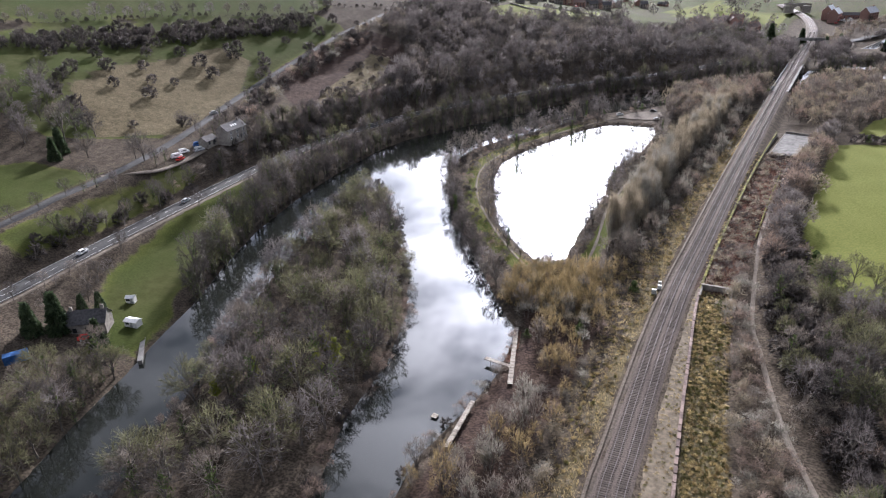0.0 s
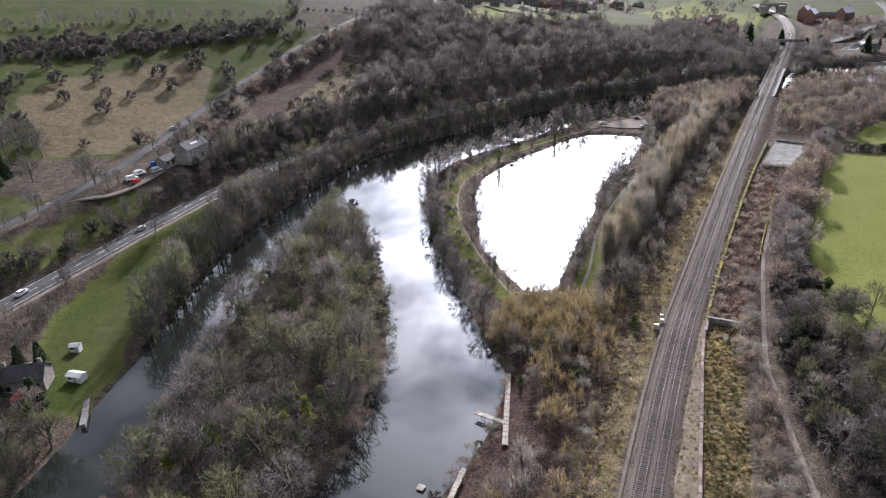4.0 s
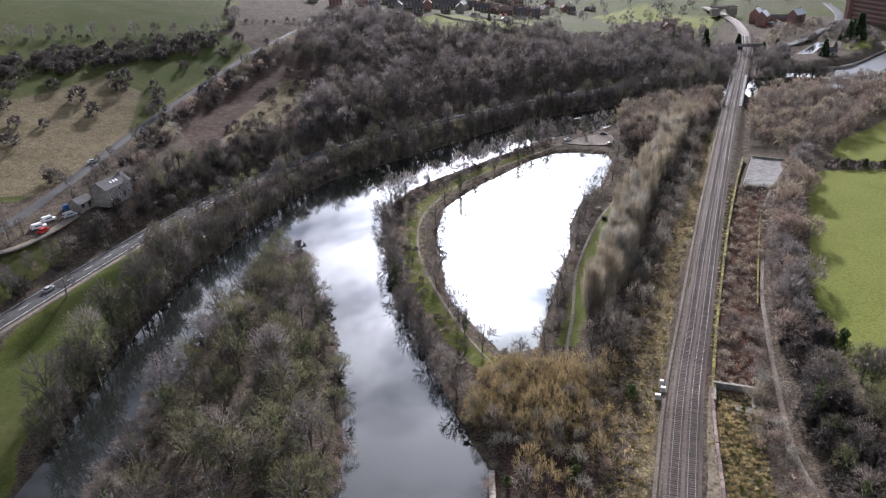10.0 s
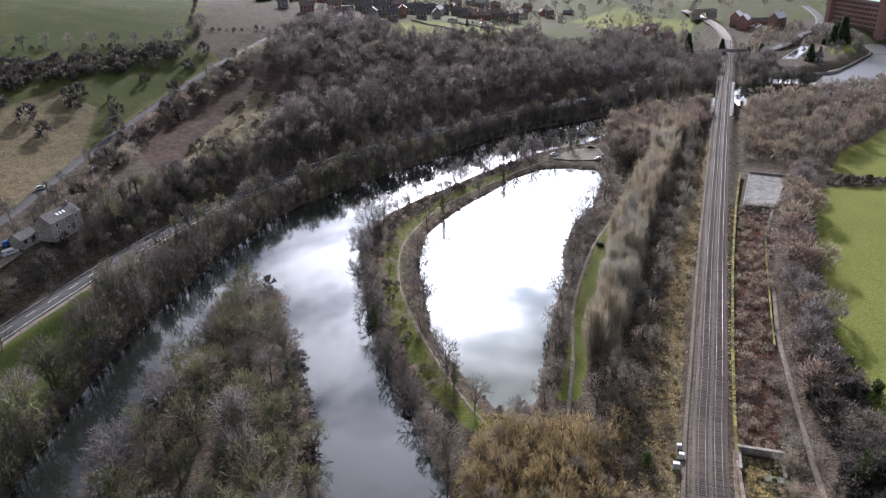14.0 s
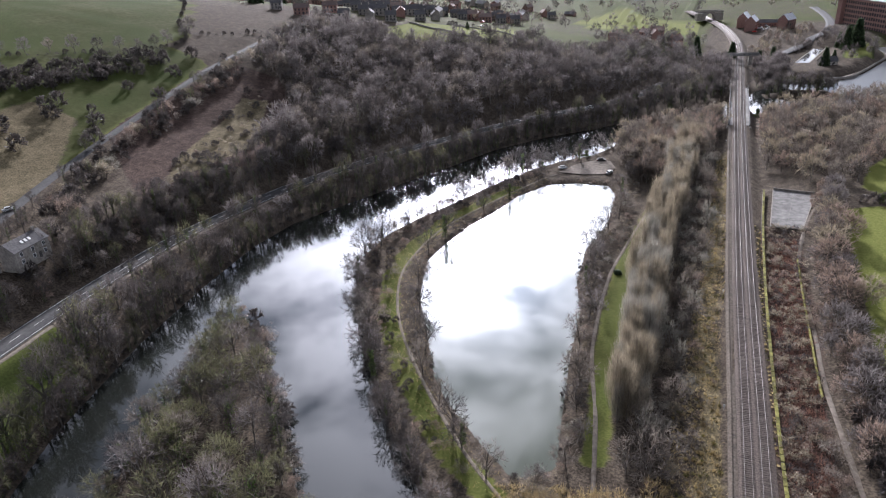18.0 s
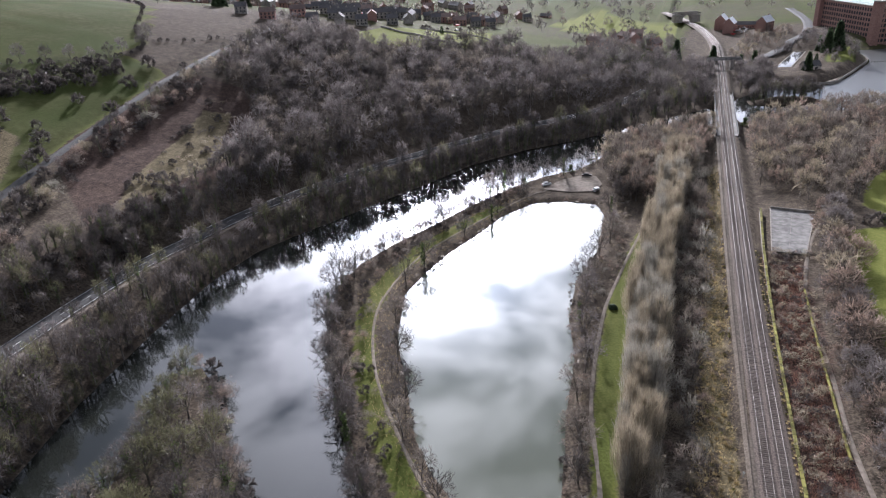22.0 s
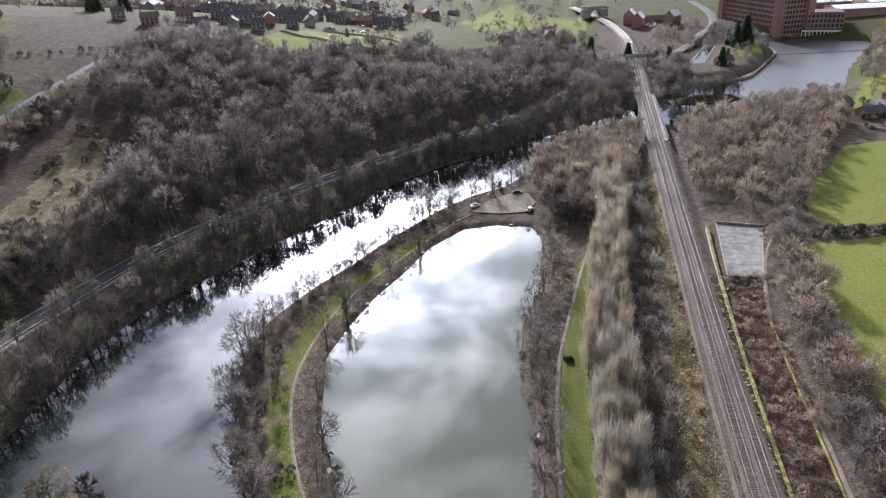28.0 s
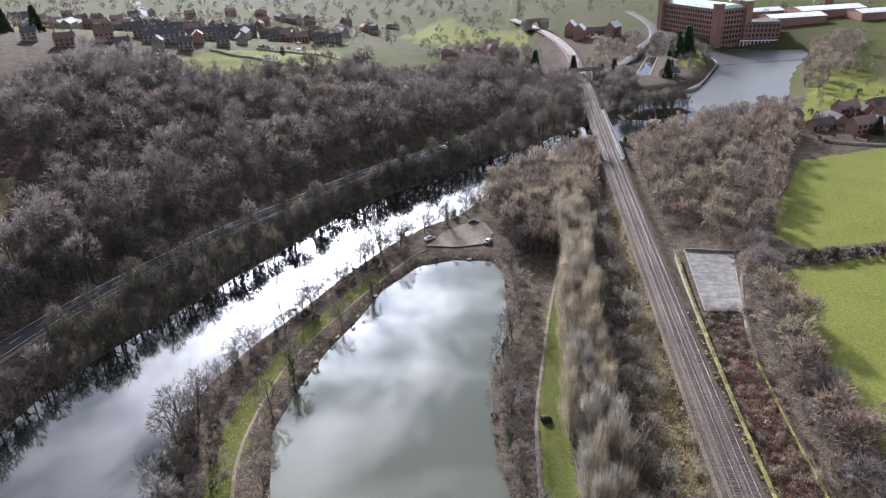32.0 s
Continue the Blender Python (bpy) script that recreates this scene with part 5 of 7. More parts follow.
for i, (x, y) in enumerate(PONDSIDE):
    k = rng.randrange(4)
    tree_thing(("alder", k), K_ALDER[k], "pond_tree", x + rng.uniform(-0.6, 0.6), y + rng.uniform(-1.5, 1.5), rng.uniform(0.75, 1.35), "small bare grey tree at the pond's edge", "trees round the pond", turn=rng.uniform(0, 360))
HEDGEROW = [(-9, 222), (-8, 231), (-10, 240), (-8, 250), (-10, 259), (-9, 268), (-11, 277), (-9, 287), (-10, 296), (-8, 305), (-10, 315), (-8, 325), (-7, 335), (-5, 345), (-6, 354), (-4, 363), (-3, 372), (-2, 380), (-4, 290), (-4, 335), (-5, 255)]
for i, (x, y) in enumerate(HEDGEROW):
    k = rng.randrange(4)
    tree_thing(("hedge", k), K_HEDGE[k], "hedgerow_tree", x - 2.0 + rng.uniform(-1, 1), y, rng.uniform(1.0, 1.3), "rounded bare pinkish-grey tree in the field hedgerow", "field hedgerow", turn=rng.uniform(0, 360))
    tree_thing(("hedge", 3 - k), K_HEDGE[3 - k], "hedgerow_tree", x - 5.6 + rng.uniform(-0.6, 0.8), y + 4.5, rng.uniform(0.5, 0.8), "small bare grey-brown tree beside the dirt track", "field hedgerow", turn=rng.uniform(0, 360))
for i in range(26):
    x, y = 6 + i * 3.4, 376 + i * 0.25
    tree_thing(("bush", i % 3), K_BUSH[i % 3], "hedge_bush", x, y + rng.uniform(-0.6, 0.6), rng.uniform(0.7, 1.0), "dark thorn bush in the hedge between two fields", "field hedge", "bush", rng.uniform(0, 360))
SHRUBS = [(-406, 233), (-412, 262), (-414, 300), (-403, 329), (-364, 327), (-372, 244), (-369, 214), (-383, 279), (-347, 253), (-352, 232), (-374, 297), (-355, 296), (-362, 335), (-340, 262), (-330, 238), (-338, 290), (-366, 262), (-377, 225), (-392, 252), (-396, 290), (-386, 316), (-352, 322), (-346, 340), (-334, 330), (-320, 315), (-304, 205), (-318, 190), (-334, 196), (-352, 200), (-290, 225), (-380, 345), (-352, 372), (-362, 392), (-346, 402), (-330, 372), (-370, 372), (-356, 430), (-344, 446)]
for i, (x, y) in enumerate(SHRUBS):
    tree_thing(("bush", i % 3), K_BUSH[i % 3], "thorn_bush", x, y, rng.uniform(0.9, 2.1), "round dark thorn bush in the rough pasture", "bushes on the pasture", "bush", rng.uniform(0, 360))
for x, y, s in ((-280, 222, 1.0), (-313, 174, 1.9), (-318, 184, 1.7), (-308, 187, 1.5), (-287, 168, 1.3), (-262, 178, 1.5), (-292, 224, 1.0), (-366, 200, 1.6), (-194, 149, 1.1), (-213, 127, 0.9), (-222, 170, 0.9), (-268, 178, 1.2), (-262, 150, 0.8), (-320, 160, 1.4), (-335, 178, 1.2), (-252, 135, 0.8), (-248, 122, 0.7), (-244, 110, 0.7), (-300, 288, 0.8), (-318, 306, 0.8), (-228, 140, 0.5), (-233, 175, 0.55), (-238, 200, 0.5), (-216, 130, 0.5), (-222, 150, 0.5), (-214, 96, 0.45)):
    tree_thing(("roadside", 1), K_ALDER[3], "roadside_tree", x + 1.5, y, s, "bare tree standing by the hillside roads", "roadside trees", turn=rng.uniform(0, 360))
for x, y, s, k in ((-187, 88, 1.0, 0), (-193, 99, 0.8, 1), (-190, 103, 0.85, 1), (-172, 90, 0.7, 0), (-190, 82, 0.8, 0), (-300, 165, 0.9, 0), (-294, 158, 0.8, 0), (42, 735, 1.3, 0), (50, 744, 1.7, 0), (46, 758, 1.2, 0), (38, 746, 0.9, 0), (30, 700, 0.8, 1), (20, 665, 1.0, 0), (-44, 690, 1.0, 0), (-24, 682, 0.9, 0), (-14, 690, 0.9, 0), (90, 508, 0.7, 0), (-72, 720, 1.2, 0), (-250, 640, 0.8, 1), (-430, 640, 1.4, 0), (-440, 620, 1.4, 0), (-452, 632, 1.5, 0)):
    tree_thing(("fir", k), K_FIR[k], "conifer", x, y, s, "dark green conifer with drooping sprays", "conifers", turn=rng.uniform(0, 360))
for x, y, s in ((-103, 112, 1.1), (-106, 108, 0.9), (-110, 116, 1.0), (-112, 104, 1.0), (-118, 98, 0.9), (-105, 120, 0.8), (-122, 88, 0.8)):
    base = tree_thing(("ivied", 0), [("trunk", grow_tree(130, 8, 3, limbs=6, twigs=120)[0], M["bark"]), ("foliage", leaf_cloud(131, 1500, 2.5, 9.6, 1.9, 0.22, 0.6), M["gorse"])], "ivied_tree", x, y, s, "dead stem wrapped in bright yellow-green ivy", "ivied stems on the island", turn=rng.uniform(0, 360))
for x, y, s in ((-47, 188, 0.9), (-53, 156, 1.0), (-54, 160, 0.8), (12, 376, 0.9), (20, 377, 1.0), (27, 378, 0.8), (4, 216, 1.2), (0, 222, 1.3), (-3, 228, 1.1), (-22, 190, 0.5), (-28, 520, 1.2), (-47, 500, 1.1), (-110, 424, 0.9), (-128, 404, 0.7), (-66, 150, 0.6)):
    tree_thing(("ever", 0), K_EVER[0], "evergreen_bush", x, y, s, "dense dark green evergreen bush", "evergreen bushes", "bush", rng.uniform(0, 360))
for pts, step, lo_, hi_, seed_ in ((WEST_BANK[3:-5], 5.5, 0.3, 0.6, 1), (EAST_BANK[2:26], 5.0, 0.35, 0.8, 2), (ISLAND + ISLAND[:1], 5.0, 0.7, 1.2, 3), (POND + POND[:1], 5.0, 0.22, 0.5, 4)):
    line = resample(pts, step)
    rr = np.random.RandomState(seed_)
    line = line + rr.randn(*line.shape) * 0.5
    wet_ = water_distance(line[:, 0], line[:, 1])
    wood("bank_scrub", [(x, y, max(0.1, z) - 0.1, s) for x, y, z, s in zip(line[:, 0], line[:, 1], height(line[:, 0], line[:, 1]), lo_ + (hi_ - lo_) * rr.rand(len(line)))], K_BUSH if seed_ == 1 else K_SCRUB[:2] + K_BUSH[1:2], "dark bare bushes hanging over the water's edge", "bushes")
edge_ = resample(WEST_BANK[3:-5], 3.7)
edge_ = edge_ + np.random.RandomState(71).randn(*edge_.shape) * 0.6 + np.array([-0.2, 0.0])
wood("bank_trees", [(x, y, max(0.15, z) - 0.1, s) for x, y, z, s in zip(edge_[:, 0], edge_[:, 1], height(edge_[:, 0], edge_[:, 1]), 0.5 + 0.4 * np.random.RandomState(72).rand(len(edge_)))], K_BELT, "dark bare trees with bare stems standing at the far water's edge")
edge_ = resample([(-157, 84), (-149.5, 66), (-139.5, 44), (-137, 20)], 4.0)
edge_ = edge_ + np.random.RandomState(75).randn(*edge_.shape) * 0.8
wood("near_bank_trees", [(x, y, max(0.15, z) - 0.1, q) for x, y, z, q in zip(edge_[:, 0], edge_[:, 1], height(edge_[:, 0], edge_[:, 1]), 0.5 + 0.45 * np.random.RandomState(76).rand(len(edge_)))], K_BIG + K_BELT[:3], "dark bare trees overhanging the side channel by the cottage")
edge_ = resample(EAST_BANK[8:24], 4.2)
edge_ = edge_ + np.random.RandomState(73).randn(*edge_.shape) * 0.7 + np.array([1.0, 0.0])
wood("causeway_trees", [(x, y, max(0.15, z) - 0.1, q) for x, y, z, q in zip(edge_[:, 0], edge_[:, 1], height(edge_[:, 0], edge_[:, 1]), 0.4 + 0.5 * np.random.RandomState(74).rand(len(edge_)))], K_ALDER, "small dark bare trees along the causeway's river edge")
dead = tree_thing(("dead", 0), [("trunk", grow_tree(140, 6, 8, stem=0.15, limbs=9, twigs=10, droop=1.3)[0], M["bark"]), ("crown", grow_tree(140, 6, 8, stem=0.15, limbs=9, twigs=700, twig_long=1.0, twig_wide=0.05, droop=1.0)[1], M["twig"])], "fallen_willow", -170, 229, 1.0, "dark fallen willow spreading over the water at the island's tip", "fallen willow")

# ---- small builders ----


def block(name, size, at, material, parent, turn=0.0, bevel=0.0, label="", taper=1.0):
    """A box with eased edges, standing on at, as a part of its thing."""
    bm = bmesh.new()
    bmesh.ops.create_cube(bm, size=1.0)
    for v in bm.verts:
        k = taper if v.co.z > 0 else 1.0
        v.co = Vector((v.co.x * size[0] * k, v.co.y * size[1] * k, (v.co.z + 0.5) * size[2]))
    if bevel:
        bmesh.ops.bevel(bm, geom=bm.edges[:], offset=bevel, segments=2, affect="EDGES")
    bmesh.ops.transform(bm, matrix=pose(*at, 0, 0, turn), verts=bm.verts)
    return part(name, bm, material, parent, label)


def rod(name, a, b, radius, material, parent, sides=8, label=""):
    v, f = tube(a, b, radius, radius, sides)
    bm = bmesh.new()
    vs = [bm.verts.new(p) for p in v]
    for t in f:
        bm.faces.new([vs[i] for i in t])
    bm.faces.new(vs[sides:])
    bm.faces.new(vs[:sides][::-1])
    return part(name, bm, material, parent, label)


def base_at(name, x, y, z, turn, label, category, group=""):
    ob = new(name)
    ob.matrix_world = pose(x, y, z, 0, 0, turn)
    return tagged(ob, label, category, group)


def thing_bridge(name, x, y, z, turn, label):
    return base_at(name, x, y, z, turn, label, "bridge")


def rail_at(y):
    return float(np.interp(y, [a for a, b in RAIL_X], [b for a, b in RAIL_X])), float(along(RAIL_Z, y))


# ---- railway tracks ----
SLEEPER_BM = bmesh.new()
bmesh.ops.create_cube(SLEEPER_BM, size=1.0)
for v in SLEEPER_BM.verts:
    v.co = Vector((v.co.x * 2.6, v.co.y * (0.27 if v.co.z < 0 else 0.22), v.co.z * 0.16))
sleeper_me = bpy.data.meshes.new("sleeper")
SLEEPER_BM.to_mesh(sleeper_me)
SLEEPER_BM.free()
sleeper_me.materials.append(M["sleeper"])
sv = np.array([v.co for v in sleeper_me.vertices])
sf = np.array([p.vertices[:] for p in sleeper_me.polygons])
fine = resample([(b, a) for a, b in RAIL_X if a >= 0], 0.5)
seg = np.concatenate([[0], np.cumsum(np.hypot(*np.diff(fine, axis=0).T))])
places = np.arange(40.0, 760.0, 0.65)
px, py = np.interp(places, seg, fine[:, 0]), np.interp(places, seg, fine[:, 1])
tdir = np.gradient(np.stack([px, py], 1), axis=0)
tdir /= np.linalg.norm(tdir, axis=1)[:, None]
for off, word in ((-1.7, "river"), (1.7, "field")):
    track = tagged(new("railway_track"), "railway track of worn steel rails on concrete sleepers", "railway track", "tracks of the railway")
    for r_off in (-0.7525, 0.7525):
        o = off + r_off
        ribbon("rail", fine[::4], [(o - 0.075, 0.07), (o - 0.037, 0.1), (o - 0.037, 0.21), (o + 0.037, 0.21), (o + 0.037, 0.1), (o + 0.075, 0.07)], along(RAIL_Z, fine[::4, 1]), M["rail"], track)
    rest_v, rest_f, n = [], [], 0
    count = 0
    for i in range(len(places)):
        cx, cy = px[i] + tdir[i, 1] * off, py[i] - tdir[i, 0] * off
        cz = float(along(RAIL_Z, cy)) + 0.005
        a = math.atan2(tdir[i, 0], tdir[i, 1])
        if cy > 96 and count < 290:
            ob = new("sleeper", sleeper_me)
            ob.parent = track
            ob.matrix_local = pose(cx, cy, cz, 0, 0, -math.degrees(a))
            count += 1
        else:
            c, s = math.cos(-a), math.sin(-a)
            rest_v.append(sv @ np.array([[c, s, 0], [-s, c, 0], [0, 0, 1]]) + (cx, cy, cz))
            rest_f.append(sf + n)
            n += len(sv)
    ob = new("sleeper_row", fast_mesh("sleeper_row", np.concatenate(rest_v), np.concatenate(rest_f), [M["sleeper"]]))
    ob.parent = track
    tagged(ob, kind="stuff")
# cable trough beside the track
trough_line = np.stack([np.interp(np.arange(90, 480, 4.0), fine[:, 1], fine[:, 0]) - 4.9, np.arange(90, 480, 4.0)], 1)
tagged(ribbon("cable_trough", trough_line, [(-0.18, -0.4), (-0.18, -0.12), (0.18, -0.12), (0.18, -0.4)], along(RAIL_Z, trough_line[:, 1]), M["cess"]), "line of grey concrete cable troughing beside the track", "cable trough", kind="structure")

# bridge over the river
bx, bz = rail_at(530)
bridge = thing_bridge("railway_bridge", bx, 532, bz, 0, "long low girder railway bridge across the river")
block("deck", (10.4, 96, 0.7), (0, 0, -1.05), M["concrete"], bridge)
for s in (-5.3, 5.3):
    block("girder", (0.35, 96, 1.9), (s, 0, -1.2), M["iron"], bridge, label="dark riveted plate girder")
    for k in range(17):
        block("stiffener", (0.62, 0.16, 1.7), (s, -45 + k * 5.6, -1.1), M["iron"], bridge)
    rod("handrail", (s, -48, 1.5), (s, 48, 1.5), 0.05, M["iron"], bridge, 6)
for k in (-30, -6, 18):
    block("pier", (11, 2.4, 7), (0, k, -7.9), M["stone"], bridge, bevel=0.15, label="stone pier standing in the river")
for k in (-48, 48):
    block("abutment", (12.4, 4, 6.6), (0, k, -7.7), M["stone"], bridge, bevel=0.1)

# footbridge over the line, and the road bridge further off
fx_, fz_ = rail_at(668)
foot = thing_bridge("footbridge", fx_, 668, fz_, 9, "pale-sided bridge crossing over the railway")
block("deck", (24, 4.4, 0.5), (2, 0, 5.2), M["concrete"], foot)
for s in (-2.1, 2.1):
    block("parapet", (24, 0.3, 1.4), (2, s, 5.7), M["concrete"], foot, bevel=0.04, label="weathered pale parapet")
for s in (-6.5, 7.5):
    block("abutment", (2.2, 5.2, 7.5), (s, 0, -2.0), M["stone"], foot, bevel=0.1)
ax_, az_ = rail_at(925)
arch = thing_bridge("road_bridge", ax_, 925, az_, 20, "stone arched road bridge over the railway")
for s in (-9.5, 9.5):
    block("abutment", (9, 9, 7.5), (s, 0, -1.5), M["stone"], arch, bevel=0.15)
bm = bmesh.new()
ring = [(5 * math.cos(a), 5 * math.sin(a) * 0.9 + 1.5) for a in np.linspace(math.pi, 0, 11)]
for sy in (-4.5, 4.5):
    for p, q in zip(ring, ring[1:]):
        v4 = [bm.verts.new(c) for c in ((p[0], sy, p[1]), (q[0], sy, q[1]), (q[0], sy, 7.6), (p[0], sy, 7.6))]
        bm.faces.new(v4)
for p, q in zip(ring, ring[1:]):
    bm.faces.new([bm.verts.new(c) for c in ((p[0], -4.5, p[1]), (p[0], 4.5, p[1]), (q[0], 4.5, q[1]), (q[0], -4.5, q[1]))])
part("arch", bm, M["stone"], arch)
for s in (-4.4, 4.4):
    block("parapet", (28, 0.4, 1.2), (0, s, 7.4), M["stone"], arch, bevel=0.05)
block("roadway", (28, 8.4, 0.4), (0, 0, 7.05), M["asphalt"], arch)

# lineside cabinets and posts
for i, (dx, dy, sx, sy, sz, tall) in enumerate(((-5.9, 0, 1.0, 0.7, 1.25, "pale grey"), (-6.9, -3.4, 1.3, 0.7, 1.5, "white"), (-6.4, 3.2, 0.9, 0.6, 1.1, "grey"))):
    x, z = rail_at(192 + dy)
    cab = base_at("relay_cabinet", x + dx, 192 + dy, zat(x + dx, 192 + dy), 4 * i, tall + " metal relay cabinet beside the railway", "cabinet", "lineside cabinets")
    block("plinth", (sx + 0.25, sy + 0.25, 0.45), (0, 0, -0.15), M["concrete"], cab)
    block("body", (sx, sy, sz), (0, 0, 0.3), M["galv"], cab, bevel=0.03)
    block("roof", (sx + 0.12, sy + 0.12, 0.07), (0, 0, 0.3 + sz), M["white"], cab, bevel=0.01)
    for s in (-1, 1):
        door = block("door", (sx * 0.46, 0.03, sz * 0.86), (s * sx * 0.24, -sy / 2 - 0.02, 0.38), M["galv"], cab, bevel=0.006)
        block("handle", (0.04, 0.03, 0.16), (s * sx * 0.06, -sy / 2 - 0.05, 0.85), M["iron"], door)
for y in (150, 233, 291, 352, 402, 455):
    x, z = rail_at(y)
    post = base_at("line_marker", x - 6.4, y, zat(x - 6.4, y) - 0.1, 0, "short post with a small white plate beside the track", "marker post", "lineside markers")
    rod("post", (0, 0, 0), (0, 0, 1.3), 0.05, M["galv"], post)
    block("plate", (0.45, 0.04, 0.6), (0, 0, 1.1), M["white"], post, bevel=0.005)

# mossy retaining wall with its copings
WALL = resample([(-15.5, 104), (-19.8, 130), (-23.8, 157), (-28.4, 190), (-29.9, 220), (-30.6, 260), (-30.8, 300), (-30.2, 345), (-28.8, 384)], 2.2)
wz = np.array([rail_at(y)[1] for y in WALL[:, 1]]) - 0.35
wall = tagged(ribbon("wall_railway", WALL, [(-0.32, -2.6), (-0.3, 0.0), (0.3, 0.0), (0.36, -2.6)], wz, M["stone"]), "long mossy stone retaining wall along the railway", "wall", kind="structure")
bm = bmesh.new()
bmesh.ops.create_cube(bm, size=1.0)
for v in bm.verts:
    v.co = Vector((v.co.x * 0.78, v.co.y * 2.2, v.co.z * 0.26 * (0.9 if v.co.x > 0 else 1)))
bmesh.ops.bevel(bm, geom=bm.edges[:], offset=0.035, segments=1, affect="EDGES")
coping_me = bpy.data.meshes.new("coping_stone")
bm.to_mesh(coping_me)
bm.free()
coping_me.materials.append(M["moss"])
bare_coping = coping_me.copy()
bare_coping.materials[0] = M["tile"]
rng = random.Random(9)
for i in range(len(WALL) - 1):
    a, b = WALL[i], WALL[i + 1]
    ob = new("coping_stone", coping_me if a[1] > 196 else bare_coping)
    ob.parent = wall
    ob.matrix_local = pose((a[0] + b[0]) / 2 + rng.uniform(-0.03, 0.03), (a[1] + b[1]) / 2, wz[i] + 0.12 + rng.uniform(-0.02, 0.02), rng.uniform(-1, 1), rng.uniform(-2, 2), -math.degrees(math.atan2(b[0] - a[0], b[1] - a[1])))
edge = np.stack([WALL[:, 0] + 10.6, WALL[:, 1]], 1)[62:98]
tagged(ribbon("wall_track", edge, [(-0.25, -0.6), (-0.22, 0.75), (0.22, 0.8), (0.25, -0.6)], height(edge[:, 0], edge[:, 1]), M["moss"]), "low mossy yellow-green wall beside the dirt track", "wall", kind="structure")

shoulder = np.arange(96.0, 200.0, 2.0)
inner = np.interp(shoulder, [a for a, b in RAIL_X], [b for a, b in RAIL_X]) + 4.2
outer = np.interp(shoulder, WALL[:, 1], WALL[:, 0]) - 0.3
sz = along(RAIL_Z, shoulder) - 0.55
sh_v = np.stack([np.stack([inner + (outer - inner) * k, shoulder, sz + 0.12 * math.sin(3.1 * k) + 0.05 * np.sin(shoulder * 1.3 + 5 * k)], 1) for k in np.linspace(0, 1, 5)], 1).reshape(-1, 3)
sh_b = (np.arange(len(shoulder) - 1)[:, None] * 5 + np.arange(4)[None]).ravel()
tagged(new("cess_shoulder", fast_mesh("cess_shoulder", sh_v, np.stack([sh_b, sh_b + 1, sh_b + 6, sh_b + 5], 1), [M["grit"]])), "pale gravel shoulder between the ballast and the wall", "path", kind="structure")

wood("shoulder_grass", [(x, y, float(along(RAIL_Z, y)) - 0.55, q) for x, y, _, q in spots([(-21.5, 100), (-16, 102), (-20.3, 130), (-24.3, 157), (-28.8, 190), (-29.3, 196), (-29.6, 190), (-27, 157), (-24.6, 130)], 1.2, 64, keep=0.75, low=0.35, high=0.8, clear=-4)], K_TUSSOCK, "tufts of pale dead grass on the gravel shoulder", "grass")

# concrete yard, slab by slab
yard_z = 3.12
yard = base_at("yard", 0, 0, 0, 0, "derelict grey concrete yard with low kerbs beside the railway", "yard")
bm = bmesh.new()
lo_, hi_ = [bm.verts.new((x, y, yard_z - 3)) for x, y in YARD], [bm.verts.new((x, y, yard_z - 0.12)) for x, y in YARD]
bm.faces.new(hi_)
for i in range(4):
    bm.faces.new((lo_[i], lo_[(i + 1) % 4], hi_[(i + 1) % 4], hi_[i]))
part("foundation", bm, M["stone"], yard)


def yard_point(u, v):
    a, b, c, d = (Vector((*p, 0)) for p in YARD)
    return (a.lerp(b, u)).lerp(d.lerp(c, u), v)


rng = random.Random(3)
for i in range(2):
    for j in range(5):
        q = [yard_point((i + du) / 2, (j + dv) / 5) for du, dv in ((0.008, 0.01), (0.992, 0.01), (0.992, 0.99), (0.008, 0.99))]
        dz = rng.uniform(-0.01, 0.02)
        bm = bmesh.new()
        lo_, hi_ = [bm.verts.new((p.x, p.y, yard_z - 0.15)) for p in q], [bm.verts.new((p.x, p.y, yard_z + dz)) for p in q]
        bm.faces.new(hi_)
        for k in range(4):
            bm.faces.new((lo_[k], lo_[(k + 1) % 4], hi_[(k + 1) % 4], hi_[k]))
        part("slab", bm, M["concrete"], yard)
for a, b, h in ((0, 1, 0.22), (2, 3, 1.0), (3, 0, 0.3), (1, 2, 0.25)):
    p, q = Vector((*YARD[a], 0)), Vector((*YARD[b], 0))
    block("kerb_wall", ((q - p).length, 0.4, h), ((p.x + q.x) / 2, (p.y + q.y) / 2, yard_z - 0.1), M["stone"], yard, math.degrees(math.atan2(q.y - p.y, q.x - p.x)), 0.04)

wood("yard_weeds", [(x, y, yard_z - 0.1, q) for x, y, _, q in spots([(-29.5, 343), (-15, 343), (-14, 349), (-11, 386), (-8, 392), (-8.5, 374), (-15.5, 349), (-27.6, 348.5)], 1.5, 55, keep=0.8, low=0.25, high=0.6, clear=-4)], K_BRAMBLE, "dead weeds and brambles creeping over the yard's edges", "brambles")
